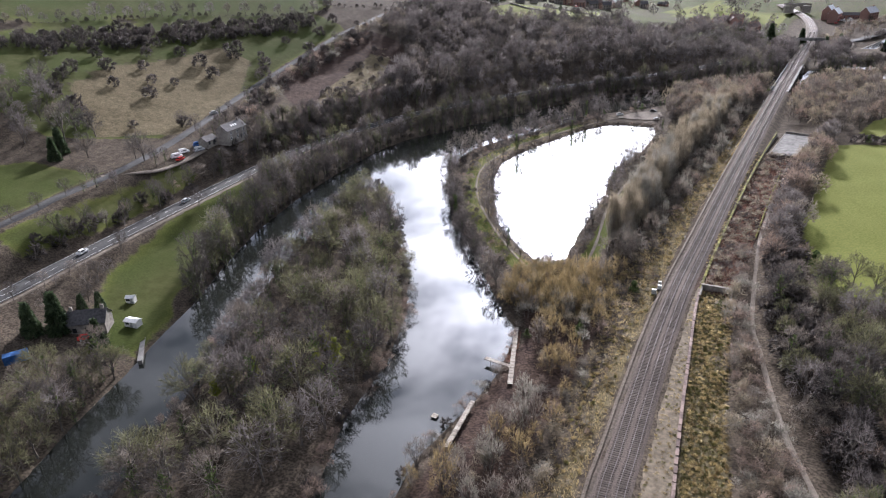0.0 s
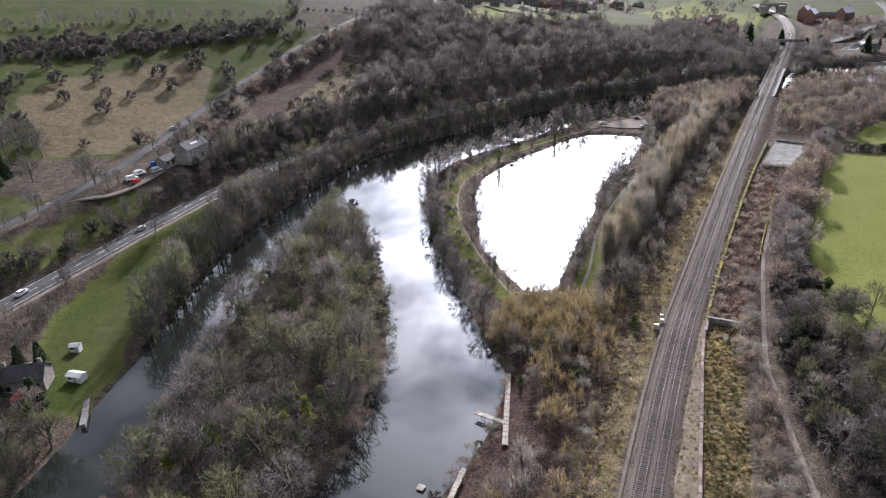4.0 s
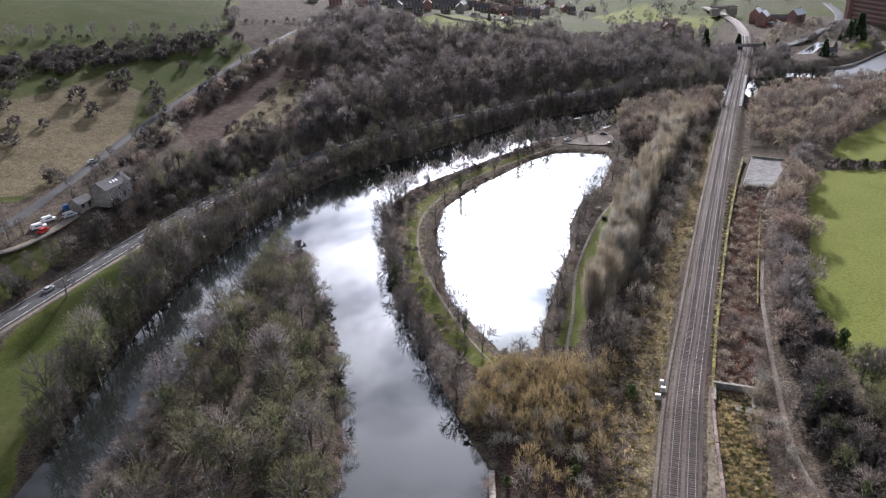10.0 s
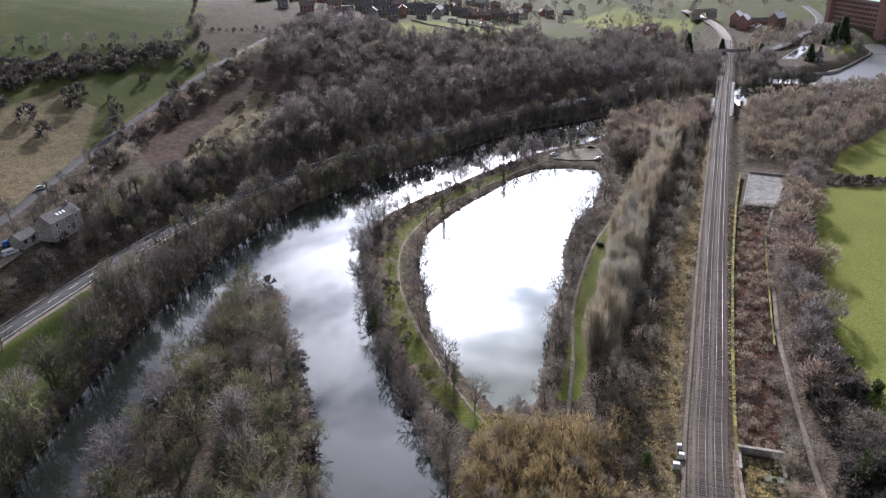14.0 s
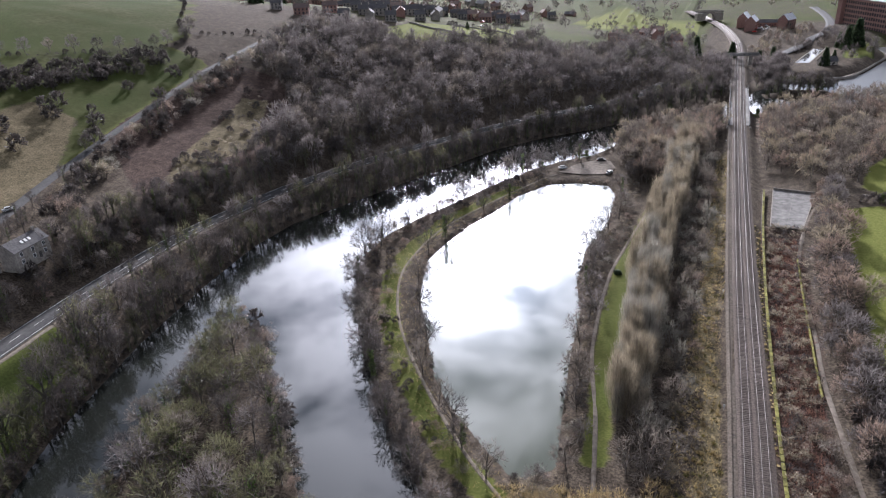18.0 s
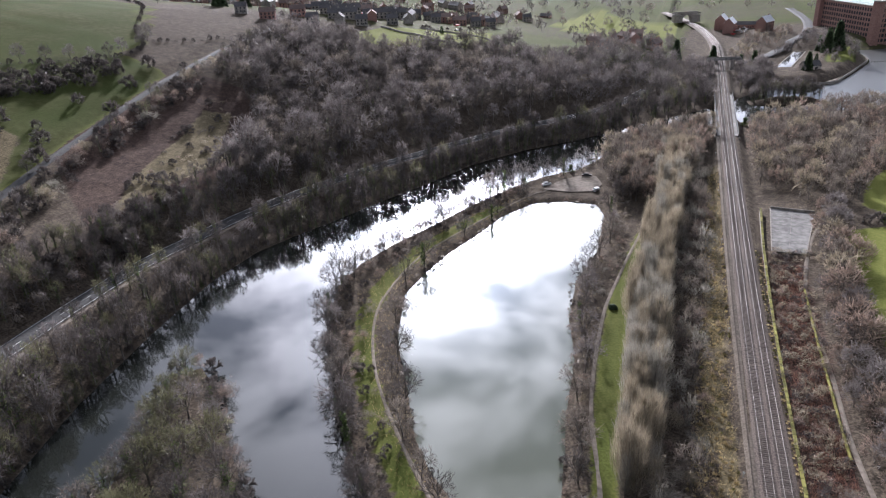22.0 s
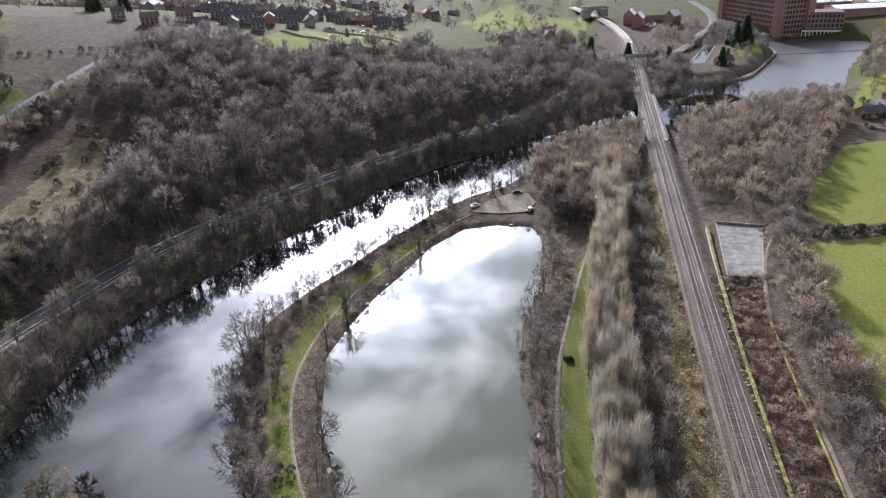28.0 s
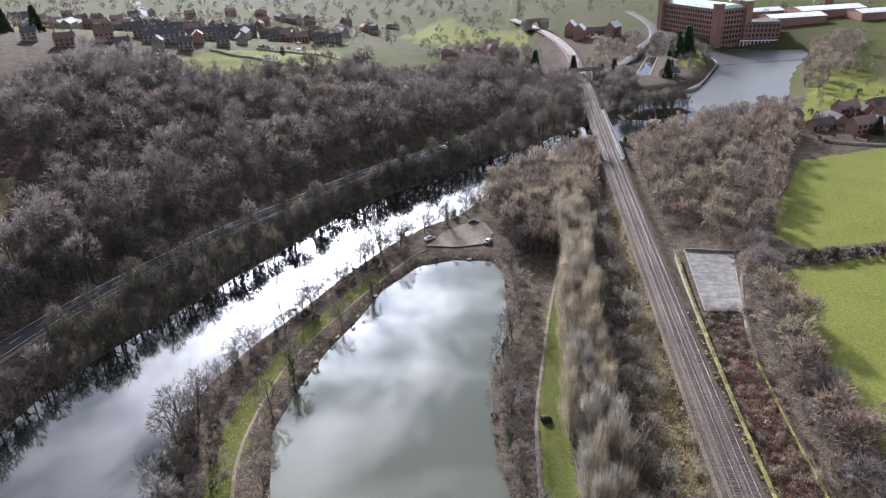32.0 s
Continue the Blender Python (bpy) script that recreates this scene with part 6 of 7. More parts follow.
# old abutment beside the line
ab = base_at("old_abutment", -24.4, 198.5, zat(-24.4, 197) - 0.2, 4, "stained concrete abutment with an open pit below the railway", "abutment")
block("back_wall", (9.0, 0.7, 2.3), (0, 0, -0.4), M["stone"], ab, bevel=0.06)
block("coping", (9.4, 0.9, 0.25), (0, 0, 1.9), M["stone"], ab, bevel=0.04)
block("side_wall", (0.6, 6.2, 2.0), (-4.3, -3.4, -0.4), M["stone"], ab, bevel=0.05)
block("side_wall", (0.6, 6.2, 1.4), (4.3, -3.4, -0.4), M["stone"], ab, bevel=0.05)
block("pad", (4.2, 2.0, 0.4), (2.4, -6.9, 0.0), M["concrete"], ab, bevel=0.05)

# ---- jetties and fishing pegs ----


def boardwalk(name, a, b, wide, label, z=None):
    a, b = Vector(a), Vector(b)
    L = (b - a).length
    z = z if z is not None else max(0.3, zat(*((a + b) / 2))) + 0.75
    j = base_at(name, a.x, a.y, z, math.degrees(math.atan2(b.y - a.y, b.x - a.x)), label, "jetty", "jetties on the river")
    for s in (-wide / 2 + 0.08, wide / 2 - 0.08):
        block("beam", (L, 0.14, 0.2), (L / 2, s, -0.28), M["wood"], j)
    n = int(L / 0.34)
    rng = random.Random(n)
    bm = bmesh.new()
    bmesh.ops.create_cube(bm, size=1.0)
    for v in bm.verts:
        v.co = Vector((v.co.x * 0.28, v.co.y * wide, v.co.z * 0.06))
    me = bpy.data.meshes.new("plank")
    bm.to_mesh(me)
    bm.free()
    me.materials.append(M["wood"])
    for i in range(n):
        ob = new("plank", me)
        ob.parent = j
        ob.matrix_local = pose((i + 0.5) * L / n, rng.uniform(-0.06, 0.06), -0.04, 0, 0, rng.uniform(-2, 2))
    for i in range(int(L / 3) + 1):
        for s in (-wide / 2, wide / 2):
            rod("pile", (min(L, i * 3.0), s, -2.4), (min(L, i * 3.0), s, 0.25), 0.09, M["bark"], j, 6)
    return j


boardwalk("long_jetty", (-70.2, 152), (-60.4, 127), 1.3, "long weathered plank jetty along the reedy bank", 1.7)
boardwalk("side_jetty", (-63.2, 134), (-71.2, 134.5), 1.2, "short plank jetty reaching into the river", 1.66)
boardwalk("old_jetty", (-65.0, 116), (-62.5, 99), 1.2, "broken old plank jetty half hidden in scrub", 2.4)
for x, y, t in ((-81.2, 268, 0), (-82.6, 281, 5), (-140.5, 322, 30), (-137.6, 335, 25), (-134.2, 347, 25), (-130.8, 360, 25), (-111, 387.5, 90), (-101, 387.5, 90), (-91, 386, 100), (-71.6, 109, 0), (-127, 250, -30)):
    peg = base_at("fishing_peg", x, y, 0.45, t, "small pale timber fishing platform at the water's edge", "platform", "fishing pegs")
    block("frame", (1.5, 1.5, 0.12), (0, 0, -0.12), M["wood"], peg)
    for k in range(5):
        block("board", (1.6, 0.27, 0.05), (0, -0.62 + k * 0.31, 0.0), M["wood"], peg, bevel=0.008)
    for sx in (-0.65, 0.65):
        for sy in (-0.65, 0.65):
            rod("leg", (sx, sy, -1.5), (sx, sy, 0), 0.05, M["bark"], peg, 6)

# weir wall at the garden
weir = base_at("weir_wall", -160.5, 95, -0.4, -41.6, "pale stained concrete wall at the garden's edge", "wall")
block("wall", (13, 1.1, 1.5), (0, 0, 0), M["concrete"], weir, bevel=0.08)
block("coping", (13.2, 1.4, 0.2), (0, 0, 1.5), M["concrete"], weir, bevel=0.04)

# ---- houses ----


def prism(L, W, eaves, ridge):
    """Walls of a house with a gable at each end."""
    bm = bmesh.new()
    a = [bm.verts.new((sx * L / 2, sy * W / 2, z)) for z in (-1.5, eaves) for sx, sy in ((-1, -1), (1, -1), (1, 1), (-1, 1))]
    g = [bm.verts.new((-L / 2, 0, ridge)), bm.verts.new((L / 2, 0, ridge))]
    bm.faces.new((a[0], a[1], a[5], a[4]))
    bm.faces.new((a[2], a[3], a[7], a[6]))
    bm.faces.new((a[1], a[2], a[6], g[1], a[5]))
    bm.faces.new((a[3], a[0], a[4], g[0], a[7]))
    return bm


def roof_bm(L, W, eaves, ridge, over=0.35, thick=0.16):
    bm = bmesh.new()
    drop = (ridge - eaves) / (W / 2) * over
    for s in (-1, 1):
        pts = [(-L / 2 - over, s * (W / 2 + over), eaves - drop), (L / 2 + over, s * (W / 2 + over), eaves - drop), (L / 2 + over, 0, ridge), (-L / 2 - over, 0, ridge)]
        lo_ = [bm.verts.new((x, y, z + 0.02)) for x, y, z in pts]
        hi_ = [bm.verts.new((x, y, z + thick)) for x, y, z in pts]
        bm.faces.new(hi_)
        bm.faces.new(lo_[::-1])
        for i in range(4):
            bm.faces.new((lo_[i], lo_[(i + 1) % 4], hi_[(i + 1) % 4], hi_[i]))
    bmesh.ops.recalc_face_normals(bm, faces=bm.faces[:])
    return bm


bm = bmesh.new()
bmesh.ops.create_cube(bm, size=1.0)
for v in bm.verts:
    v.co = Vector((v.co.x * 1.15, v.co.y * 0.12, v.co.z * 1.5 + 0.6))
plain_window = bpy.data.meshes.new("window")
bm.to_mesh(plain_window)
bm.free()
plain_window.materials.append(M["glass"])


def window(parent, x, y, z, turn, wide=0.95, tall=1.3, plain=False):
    if plain:
        ob = new("window", plain_window)
        ob.parent = parent
        ob.matrix_local = pose(x, y, z, 0, 0, turn)
        return ob
    frame_ = block("window", (wide + 0.2, 0.1, tall + 0.2), (0, 0, 0), M["white"], parent)
    frame_.matrix_local = pose(x, y, z, 0, 0, turn)
    for s in (-1, 1):
        block("pane", (wide * 0.46, 0.04, tall), (s * wide * 0.255, -0.05, 0.1), M["glass"], frame_)
    block("sill", (wide + 0.4, 0.22, 0.1), (0, -0.06, -0.1), M["concrete"], frame_)
    return frame_


def house(name, x, y, turn, L, W, eaves, ridge, wall_m, roof_m, label, group="", storeys=2, bays=3, chimneys=(0.4,), skylights=0, z=None, category="house", plain=True):
    h = base_at(name, x, y, zat(x, y) if z is None else z, turn, label, category, group)
    part("wall", prism(L, W, eaves, ridge), wall_m, h)
    roof = part("roof", roof_bm(L, W, eaves, ridge), roof_m, h)
    for c in chimneys:
        st = block("chimney", (0.9, 0.7, 2.2), (c * L, 0, ridge - 0.9), M["brick"] if wall_m is M["brick"] else M["stone"], h, bevel=0.04)
        rod("pot", (c * L - 0.2, 0, ridge + 1.3), (c * L - 0.2, 0, ridge + 1.8), 0.12, M["tile"], st)
    for s, t in ((-1, 0), (1, 180)):
        if plain and s > 0:
            continue
        for k in range(storeys):
            for b in range(bays):
                window(h, (b + 0.5 - bays / 2) * L / bays, s * (W / 2 + 0.03), 0.9 + k * (eaves - 0.6) / storeys, t, plain=plain)
    for k in range(skylights):
        sl = (ridge - eaves) / (W / 2)
        ob = block("skylight", (0.8, 1.1, 0.1), (0, 0, 0), M["white"], h, label="pale skylight")
        ob.matrix_local = pose((k - 1) * 1.5, -W / 4, eaves + (ridge - eaves) / 2 + 0.18, math.degrees(math.atan(sl)), 0, 0)
    door = block("door", (1.0, 0.08, 2.05), (L * 0.17, -W / 2 - 0.05, 0), M["iron"], h)
    block("handle", (0.05, 0.06, 0.14), (0.35 + L * 0.17, -W / 2 - 0.12, 1.0), M["galv"], door)
    return h


house("stone_farmhouse", -252.5, 221.5, 97, 13.5, 7.0, 5.4, 8.0, M["stone"], M["slate"], "old grey stone farmhouse with a slate roof and pale skylights", skylights=3, z=20.0, plain=False)
house("farm_outbuilding", -256.5, 210, 97, 7, 5, 2.6, 4.4, M["stone"], M["slate"], "low stone outbuilding with a dark slate roof", chimneys=(), storeys=1, bays=2, z=19.6)
house("river_cottage", -182, 94.5, 38, 10.5, 6.5, 3.6, 6.4, M["stone"], M["slate"], "low stone cottage with a slate roof beside the river", chimneys=(-0.42, 0.42), storeys=1, bays=3)
for x, y, t, L, W in ((-173, 102, 12, 4.4, 2.6), (-186, 111, 30, 2.6, 2.0)):
    shed = base_at("garden_shed", x, y, zat(x, y), t, "small white-roofed garden shed on the lawn", "shed", "garden sheds")
    part("wall", prism(L, W, 1.9, 2.4), M["white"], shed)
    part("roof", roof_bm(L, W, 1.9, 2.4, 0.2, 0.06), M["white"], shed)
    block("door", (0.8, 0.05, 1.7), (0.4, -W / 2 - 0.03, 0.05), M["galv"], shed)
    block("window", (1.2, 0.05, 0.7), (-1.0 if L > 3 else -0.6, -W / 2 - 0.03, 0.9), M["glass"], shed)
box = base_at("shipping_container", -183, 73, zat(-183, 73), 62, "blue steel shipping container in the yard", "container")
block("body", (6.1, 2.44, 2.5), (0, 0, 0.1), M["blue"], box, bevel=0.03)
for k in range(20):
    for s in (-1, 1):
        block("rib", (0.12, 0.05, 2.2), (-2.85 + k * 0.3, s * 1.235, 0.22), M["blue"], box)
block("roof", (6.1, 2.44, 0.06), (0, 0, 2.6), M["blue"], box)
for s in (-1, 1):
    d = block("door", (0.05, 1.15, 2.3), (3.06, s * 0.6, 0.2), M["blue"], box)
    rod("lock_bar", (3.12, s * 0.3, 0.25), (3.12, s * 0.3, 2.45), 0.025, M["galv"], d, 6)


def car(x, y, turn, paint, label, group, z=None, van=False):
    """A parked car: body, cabin with its glass, four wheels and lamps."""
    c = base_at("van" if van else "car", x, y, (zat(x, y) if z is None else z), turn, label, "van" if van else "car", group)
    L, W = (5.2, 2.0) if van else (4.3, 1.78)
    block("body", (L, W, 0.72), (0, 0, 0.32), paint, c, bevel=0.12)
    cab = block("cabin", (L * (0.72 if van else 0.55), W * 0.9, 1.15 if van else 0.62), (-0.45 if van else -0.2, 0, 1.0), paint, c, bevel=0.12, taper=0.86)
    wz_ = 1.1
    for s in (-1, 1):
        block("side_window", (L * 0.42, 0.04, 0.4), (-0.2, s * W * 0.43, wz_), M["glass"], cab)
    block("windscreen", (0.05, W * 0.76, 0.42), (L * 0.24, 0, wz_), M["glass"], cab)
    block("rear_window", (0.05, W * 0.72, 0.4), (-L * 0.44 if van else -L * 0.31, 0, wz_), M["glass"], cab)
    for sx in (-1, 1):
        for sy in (-1, 1):
            w_ = rod("wheel", (sx * L * 0.31, sy * (W / 2 - 0.2), 0.32), (sx * L * 0.31, sy * (W / 2 + 0.01), 0.32), 0.32, M["iron"], c, 12)
            rod("hub", (sx * L * 0.31, sy * (W / 2), 0.32), (sx * L * 0.31, sy * (W / 2 + 0.025), 0.32), 0.18, M["galv"], w_, 10)
    for sy in (-1, 1):
        block("headlight", (0.08, 0.36, 0.16), (L / 2 - 0.02, sy * W * 0.34, 0.66), M["white"], c, bevel=0.02)
        block("tail_light", (0.08, 0.3, 0.18), (-L / 2 + 0.02, sy * W * 0.36, 0.7), M["red"], c, bevel=0.02)
    return c


car(-117.5, 402.5, 35, M["white"], "white car parked at the edge of the gravel car park", "cars in the car park")
car(-101.5, 418, 10, M["iron"], "dark car parked under the trees by the car park", "cars in the car park")
car(-94.6, 399.5, 70, M["galv"], "silver-grey car parked beside the pond", "cars in the car park")
for x, y, t, p, lab in ((-178.5, 90, 60, M["red"], "red car beside the cottage"), (-186.5, 96.5, 55, M["blue"], "blue car behind the cottage"), (-188.5, 99, 55, M["white"], "white car behind the cottage")):
    car(x, y, t, p, lab, "cars at the cottage")
for i, (x, y, t, p, lab, v) in enumerate(((-256, 191, 70, M["white"], "white box van on the farm track", True), (-258.5, 197, 75, M["white"], "white pickup van on the farm track", True), (-252.5, 190, 100, M["red"], "red car on the farm track", False), (-255, 203, 80, M["galv"], "pale trailer van by the farm", True), (-261, 208, 60, M["blue"], "blue-green tractor-like van by the outbuilding", True), (-262.5, 229, 200, M["white"], "small white car parked by the lane", False))):
    car(x, y, t, p, lab, "vehicles at the farm", van=v)
car(-294, 248, 62, M["galv"], "pale car on the hillside lane", "cars on the roads", z=float(along(UPPER_Z, 248)) + 0.15)
car(-219.3, 118, 101, M["white"], "white car on the main road", "cars on the roads", z=float(along(A6_Z, 118)) + 0.18)
car(-228.0, 170, 98, M["galv"], "silver car on the main road", "cars on the roads", z=float(along(A6_Z, 170)) + 0.18)
car(-122.3, 503, 140, M["white"], "white car on the far road", "cars on the roads", z=float(along(A6_Z, 503)) + 0.18)

# angler's shelter by the path
tent = base_at("fishing_shelter", -75.8, 298, zat(-75.8, 298), 160, "dark green domed angler's shelter on the grass", "tent")
bm = bmesh.new()
bmesh.ops.create_uvsphere(bm, u_segments=14, v_segments=8, radius=1.0)
bmesh.ops.delete(bm, geom=[v for v in bm.verts if v.co.z < -0.05], context="VERTS")
for v in bm.verts:
    v.co = Vector((v.co.x * 1.5, v.co.y * 1.25, v.co.z * 1.4))
part("canopy", bm, M["conifer"], tent)
block("doorway", (0.06, 1.0, 1.0), (1.36, 0, 0.02), M["iron"], tent)
for a in (0.6, 2.2, 3.9, 5.4):
    rod("peg", (1.6 * math.cos(a), 1.35 * math.sin(a), 0.12), (1.7 * math.cos(a), 1.45 * math.sin(a), -0.15), 0.02, M["galv"], tent, 5)

# ---- the mill, the gardens and the town ----
ML, MC, MR = Vector((52, 869)), Vector((85, 797)), Vector((109, 815))
mill = base_at("cotton_mill", MC.x, MC.y, 2.5, math.degrees(math.atan2((ML - MC).y, (ML - MC).x)), "huge seven-storey red brick mill with corner towers", "mill")
m_long, m_deep, m_high = (ML - MC).length, 30.0, 31.0
block("wall", (m_long, m_deep, m_high + 4), (m_long / 2, -m_deep / 2, -4), M["brick"], mill)
block("roof", (m_long - 3, m_deep - 3, 1.8), (m_long / 2, -m_deep / 2, m_high), M["copper"], mill, taper=0.9, label="pale green-grey roof")
block("cornice", (m_long + 0.8, m_deep + 0.8, 0.7), (m_long / 2, -m_deep / 2, m_high - 0.6), M["stone"], mill)
for x, y in ((0, 0), (m_long, 0), (0, -m_deep), (m_long * 0.12, -m_deep)):
    tw = block("tower", (6.4, 6.4, m_high + 8), (x, y, -4), M["brick"], mill)
    block("parapet", (7.0, 7.0, 0.8), (x, y, m_high + 4), M["stone"], tw)
bm = bmesh.new()
bmesh.ops.create_cube(bm, size=1.0)
for v in bm.verts:
    v.co = Vector((v.co.x * 1.9, v.co.y * 0.16, v.co.z * 2.5))
mill_pane = bpy.data.meshes.new("window")
bm.to_mesh(mill_pane)
bm.free()
mill_pane.materials.append(M["glass"])
for k in range(7):
    for b in range(21):
        ob = new("window", mill_pane)
        ob.parent = mill
        ob.matrix_local = pose(5.5 + b * (m_long - 11) / 20, 0.06, 3.0 + k * 4.1)
    for b in range(7):
        ob = new("window", mill_pane)
        ob.parent = mill
        ob.matrix_local = pose(-0.06, -5.4 - b * (m_deep - 10.8) / 6, 3.0 + k * 4.1, 0, 0, 90)
low = base_at("north_mill", 126, 816, 2.0, -4, "lower stone and brick mill beside the weir", "mill")
block("wall", (30, 22, 22), (0, 0, -4), M["brick"], low)
block("roof", (30.6, 22.6, 0.8), (0, 0, 18), M["slate"], low, taper=0.94)
for k in range(4):
    for b in range(9):
        ob = new("window", mill_pane)
        ob.parent = low
        ob.matrix_local = pose(-13 + b * 3.25, -11.05, 3.6 + k * 4.0)
col = base_at("weir_colonnade", 124, 802.5, 0.2, -8, "white-framed arcade along the water in front of the mill", "colonnade")
block("beam", (33, 1.2, 0.9), (0, 0, 5.0), M["white"], col, bevel=0.05)
block("back_wall", (33, 0.5, 5.4), (0, 2.4, -0.4), M["glass"], col)
block("sill", (33, 1.6, 0.8), (0, 0, -0.5), M["stone"], col)
for k in range(12):
    block("column", (0.6, 0.7, 4.9), (-16 + k * 2.91, 0, 0.2), M["white"], col, bevel=0.03)
for x, y, L, W, h, t in ((165, 850, 50, 26, 9, 8), (205, 880, 60, 30, 9, 8), (240, 850, 46, 24, 8, 8), (150, 900, 40, 24, 8, 8)):
    sh = base_at("factory_shed", x, y, zat(x, y), t, "long low factory shed with a pale sheet roof", "factory", "factory sheds")
    part("wall", prism(L, W, h - 2.2, h), M["brick"], sh)
    part("roof", roof_bm(L, W, h - 2.2, h, 0.5, 0.2), M["sheet"], sh)
    for k in range(4):
        block("roof_light", (2.0, W * 0.3, 0.12), (-L * 0.36 + k * L * 0.24, -W * 0.25, h - 0.9), M["white"], sh)
rb = base_at("weir_road_bridge", 190, 800, 2, -12, "pale stone road bridge below the weir", "bridge")
block("deck", (70, 9, 1.2), (0, 0, 4.2), M["stone"], rb)
for s in (-4.3, 4.3):
    block("parapet", (70, 0.5, 1.2), (0, s, 5.4), M["stone"], rb)
for k in (-28, -14, 0, 14, 28):
    block("pier", (3, 10, 8), (k, 0, -3.6), M["stone"], rb, bevel=0.2)
# weir lip and boom
boom = base_at("safety_boom", 58, 728, 0.06, 0, "thin line of floats across the mill pool", "boom")
rod("cable", (14, 0, 0), (85, 12, 0), 0.06, M["iron"], boom, 6)
for k in range(36):
    rod("float", (15 + k * 1.95, 0.17 + k * 0.33, 0.05), (15.7 + k * 1.95, 0.29 + k * 0.33, 0.05), 0.22, M["iron"], boom, 8)
# gardens by the pool: paved walk, long water and boathouse
walk_line = resample([(-6, 634), (30, 642.5), (43, 664), (59, 703), (70, 735), (66, 778), (80, 799)], 3.0)
tagged(ribbon("promenade", walk_line, [(-3.4, -0.9), (-3.3, 0), (1.2, 0.02), (1.3, -2.2)], np.full(len(walk_line), 1.55), M["path"]), "pale paved walk round the mill pool", "promenade", kind="structure")
tagged(ribbon("pool_wall", walk_line, [(1.1, 0.0), (1.1, 0.35), (1.6, 0.35), (1.65, -2.6)], np.full(len(walk_line), 1.55), M["stone"]), "grey stone wall edging the mill pool", "wall", kind="structure")
canal = LONG_POOL
canal_z = 2.4
tagged(sheet("water_long_pool", canal, canal_z, M["river"], "narrow ornamental water in the gardens", "water"))
cn = base_at("pool_kerb", 0, 0, canal_z, 0, "stone kerb round the narrow garden water", "kerb")
for (x0, y0), (x1, y1) in zip(canal, canal[1:] + canal[:1]):
    block("kerb", (math.hypot(x1 - x0, y1 - y0) + 0.8, 0.9, 1.6), ((x0 + x1) / 2, (y0 + y1) / 2, -1.45), M["stone"], cn, math.degrees(math.atan2(y1 - y0, x1 - x0)), 0.05)
house("boathouse", 22, 668, 25, 12, 7, 3.0, 6.2, M["wood"], M["slate"], "timber boathouse with a steep grey roof in the gardens", chimneys=(), storeys=1, bays=2, category="boathouse")
draped("road_town", [(-30, 690), (-8, 716), (4, 740), (22, 790), (38, 830), (46, 900), (40, 1000)], 4.0, M["asphalt"], "pale town road between the railway and the mill", "road", 0.3)
draped("road_street", [(-440, 840), (-474, 921), (-530, 975), (-645, 1161)], 4.0, M["asphalt"], "street of parked cars climbing through the town", "road", 0.3)
# pale roof colour here stands in for sun glinting off wet roofs
for x, y, t in ((-34, 884, 78), (-27, 858, 78), (4, 852, 60)):
    house("gabled_terrace", x, y, t, 16, 10, 8.5, 13.5, M["brick"], M["sheet"], "tall red brick houses beside the railway, sun glint put into the pale roof colour", "houses by the railway", 3, 4, (0.3,))
house("low_workshop", -12, 872, 4, 26, 9, 3.4, 6.0, M["brick"], M["slate"], "long low brick workshop with a slate roof", "houses by the railway", 1, 6, ())

# houses of the town, four kinds repeated
KINDS = [
    house("town_house", 300, -500, 0, 9, 7, 5.2, 8.2, M["stone"], M["slate"], "grey stone house with a slate roof", "town houses", 2, 3, (0.42,)),
    house("town_house", 320, -500, 0, 12, 7.5, 5.4, 8.4, M["brick"], M["tile"], "red brick house with a brown tiled roof", "town houses", 2, 4, (-0.42, 0.42)),
    house("bungalow", 340, -500, 0, 12, 8, 2.8, 5.4, M["brick"], M["slate"], "brick bungalow with a dark roof", "town houses", 1, 3, (0.3,)),
    house("town_terrace", 360, -500, 0, 24, 8, 5.4, 8.6, M["stone"], M["slate"], "terrace of stone houses under one slate roof", "town houses", 2, 7, (-0.4, -0.13, 0.13, 0.4)),
]
rng = random.Random(12)
HILL_TOWN = [(-338, 592, 20, 0), (-322, 606, -70, 0), (-306, 612, 25, 0), (-330, 628, 20, 3), (-310, 640, -65, 1), (-352, 640, 20, 0), (-292, 640, 20, 0), (-345, 664, 30, 3), (-320, 672, 25, 3), (-290, 668, -60, 0), (-362, 612, 25, 1)]
POOL_TOWN = [(70, 523, 20, 2), (79, 532, -70, 2), (88, 541, 20, 1), (98, 548, -65, 2), (84, 512, 20, 1), (96, 520, -70, 2), (106, 532, 20, 1), (112, 556, 20, 2), (110, 508, 15, 2), (124, 545, -70, 1), (122, 522, 20, 2), (128, 568, 20, 2)]
spread = [(x, y, rng.uniform(-90, 90), rng.choice((0, 1, 1, 3, 2))) for x, y, _, _ in spots([(-420, 700), (-280, 700), (-230, 760), (-215, 960), (-90, 965), (-70, 1150), (30, 1060), (130, 900), (330, 960), (340, 1500), (-900, 1600), (-760, 800)], 34, 41, keep=0.55)]
near_town = [(x, y, rng.choice((20, -70, 30)) + rng.uniform(-8, 8), rng.choice((0, 1, 3, 0))) for x, y, _, _ in spots([(-470, 700), (-330, 690), (-230, 720), (-225, 880), (-400, 1000), (-560, 1000)], 21, 42, keep=0.7)]
rail_town = [(x, y, rng.uniform(-90, 90), 1) for x, y, _, _ in spots([(-150, 715), (-100, 700), (-85, 745), (-140, 760)], 15, 43)]
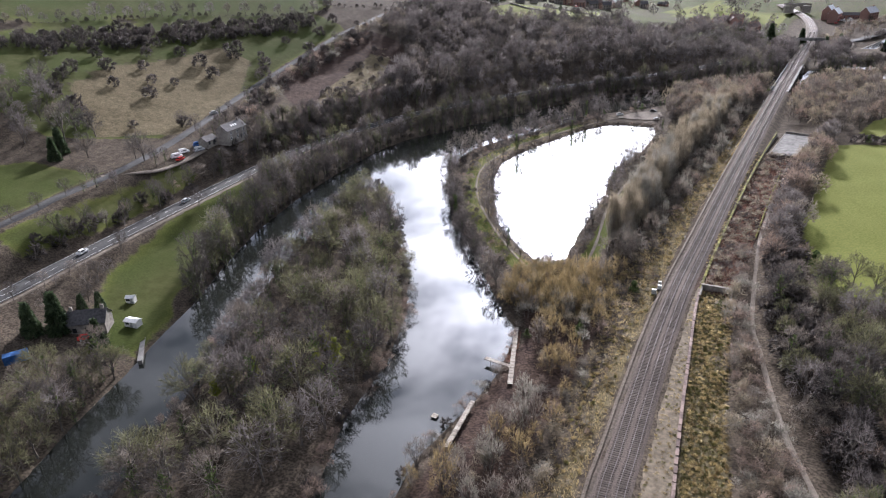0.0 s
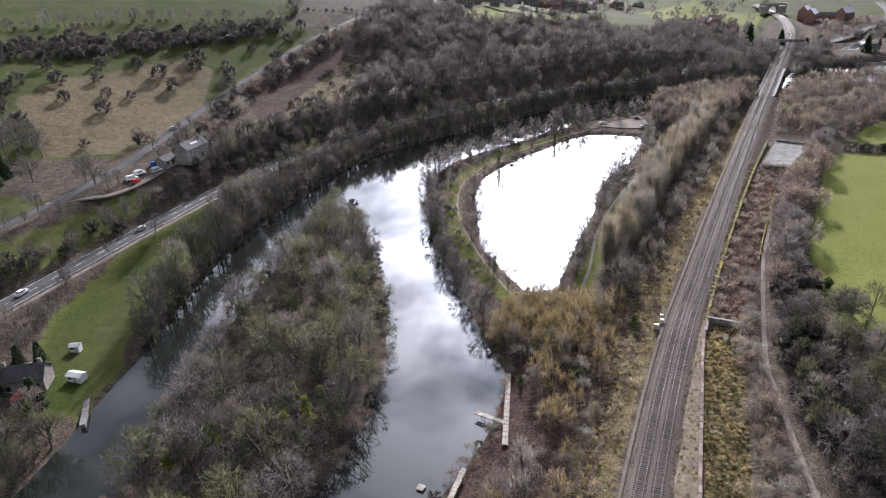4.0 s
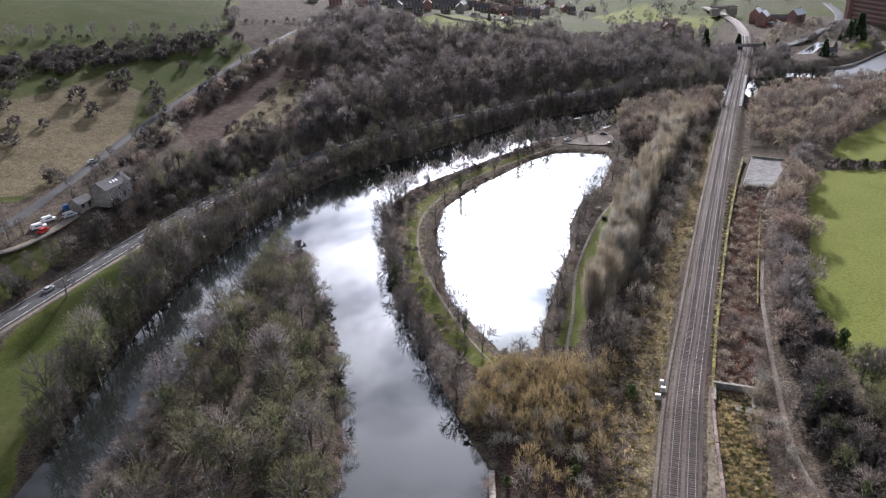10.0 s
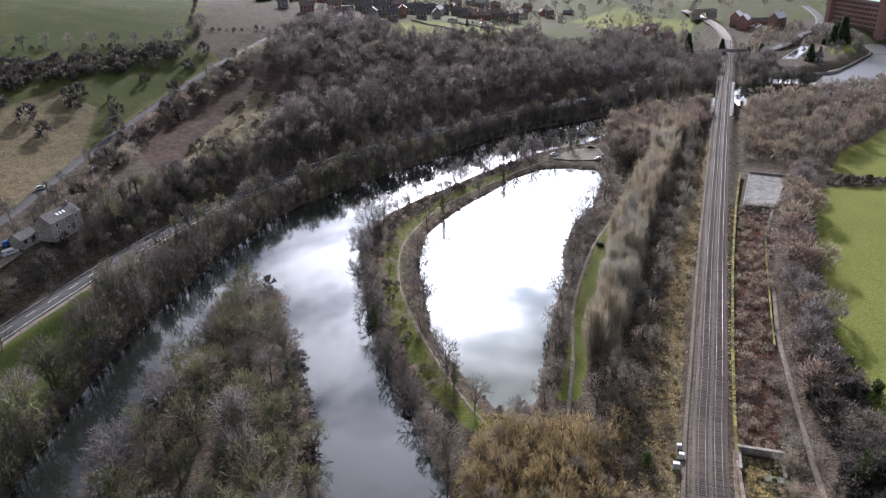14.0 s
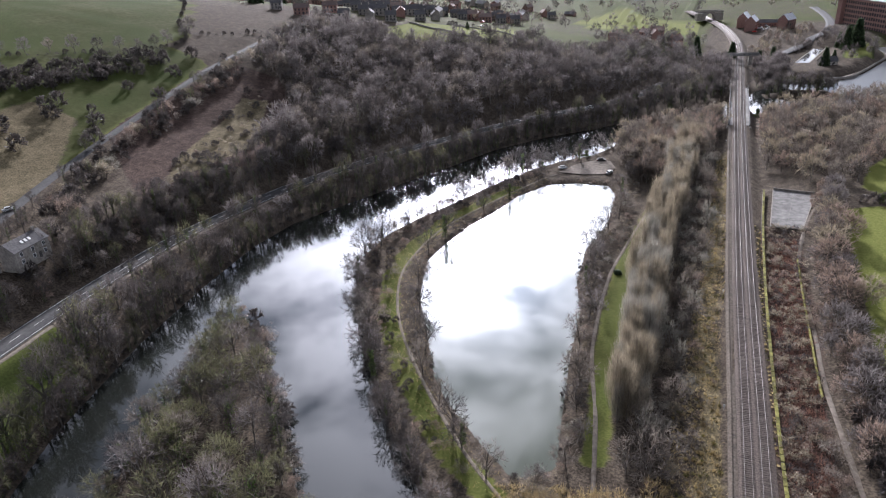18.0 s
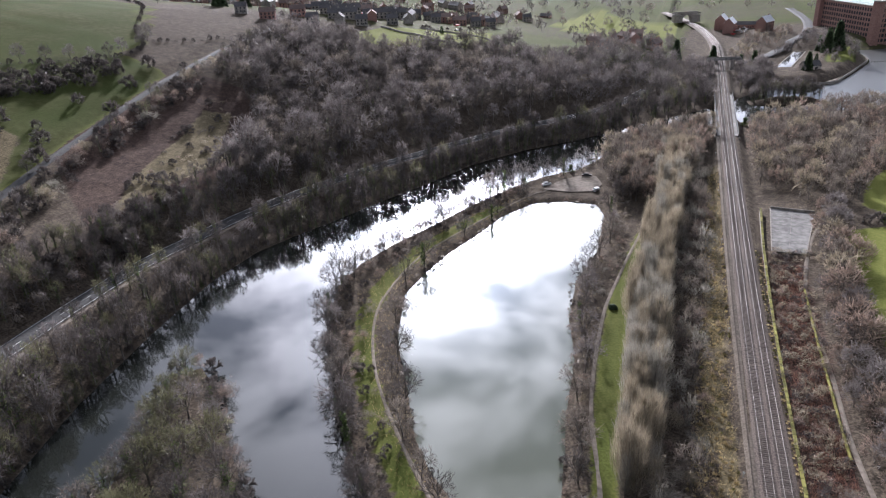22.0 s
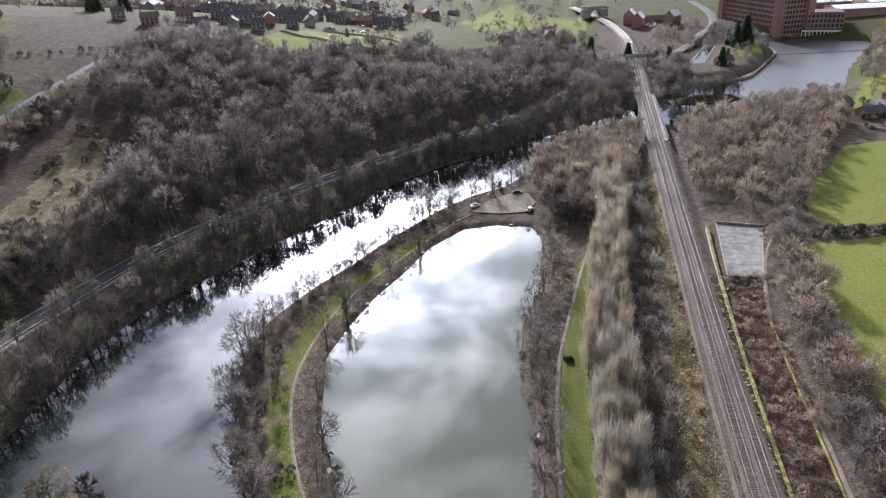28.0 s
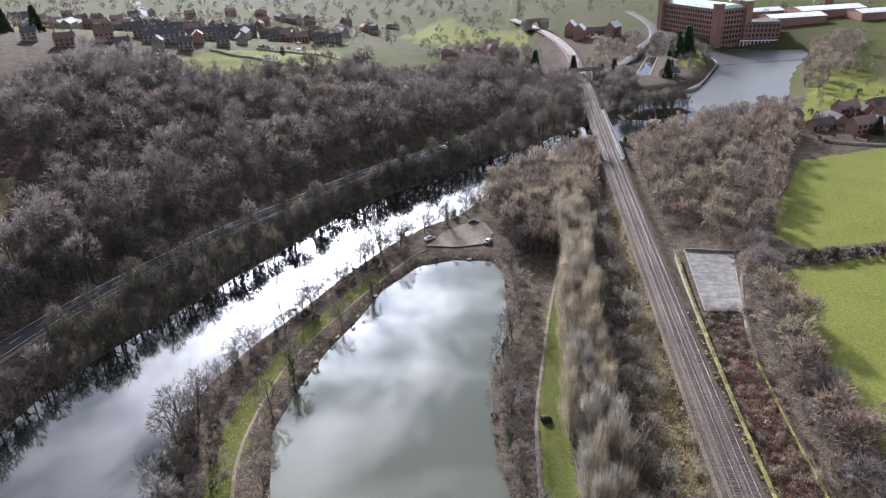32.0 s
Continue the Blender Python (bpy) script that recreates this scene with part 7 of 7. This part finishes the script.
for x, y, t, k in HILL_TOWN + POOL_TOWN + spread[:75] + near_town[:45] + rail_town:
    copy_thing(KINDS[k], pose(x, y, zat(x, y) + 0.1, 0, 0, t))
for i, k in enumerate(KINDS):
    k.matrix_world = pose(*[(-398, 588), (-372, 584), (60, 540), (-380, 690)][i], zat(*[(-398, 588), (-372, 584), (60, 540), (-380, 690)][i]), 0, 0, 25)
# parked cars in the town streets
car_kind = [car(-463, 905, 50, p, w + " car parked in the town", "cars in the town") for p, w in ((M["white"], "white"), (M["galv"], "silver"), (M["red"], "red"))]
for i in range(34):
    k = rng.random()
    p = Vector((-440, 840)).lerp(Vector((-540, 985)), k) + Vector((rng.choice((-7, 7)), rng.uniform(-3, 3)))
    if i > 24:
        p = Vector((rng.uniform(-350, -230), rng.uniform(655, 760)))
    copy_thing(rng.choice(car_kind), pose(p.x, p.y, zat(p.x, p.y) + 0.35, 0, 0, rng.uniform(40, 70)))
for i in range(8):
    x, y = rng.uniform(-24, -4), rng.uniform(835, 868)
    copy_thing(rng.choice(car_kind), pose(x, y, zat(x, y) + 0.1, 0, 0, rng.uniform(0, 90)))
ridge = resample([(-392, 474), (-382, 440), (-442, 356), (-473, 262), (-488, 190)], 10.5)
wood("ridge_trees", [(x, y, z - 0.1, q) for x, y, z, q in zip(ridge[:, 0], ridge[:, 1], height(ridge[:, 0], ridge[:, 1]), 0.45 + 0.35 * np.random.RandomState(8).rand(len(ridge)))], K_HILL, "row of bare trees along the upper field wall")
# dry-stone walls and hedges round the far fields
for nm, pts in (("wall_paddock", [(-268, 640), (-225, 655), (-200, 640)]), ("wall_meadow", [(-290, 612), (-240, 600), (-203, 608)]), ("wall_garden", [(62, 500), (90, 488), (140, 500)])):
    line = resample(pts, 3.0)
    tagged(ribbon(nm, line, [(-0.35, -0.5), (-0.25, 1.2), (0.25, 1.2), (0.35, -0.5)], height(line[:, 0], line[:, 1]), M["stone"]), "grey dry-stone field wall", "wall", kind="structure")
for nm, pts in (("hedge_top", [(-392, 470), (-380, 436), (-440, 352), (-470, 260), (-486, 180)]), ("hedge_ridge", [(-350, 520), (-392, 470), (-470, 560), (-600, 640)]), ("hedge_meadow", [(-268, 640), (-240, 690), (-228, 740)])):
    line = resample(pts, 4.2)
    wood(nm, list(zip(line[:, 0], line[:, 1], height(line[:, 0], line[:, 1]), 0.5 + 0.25 * np.random.RandomState(4).rand(len(line)))), K_BRAMBLE[3:] + K_BUSH[:1], "dark clipped field hedge", "hedge")
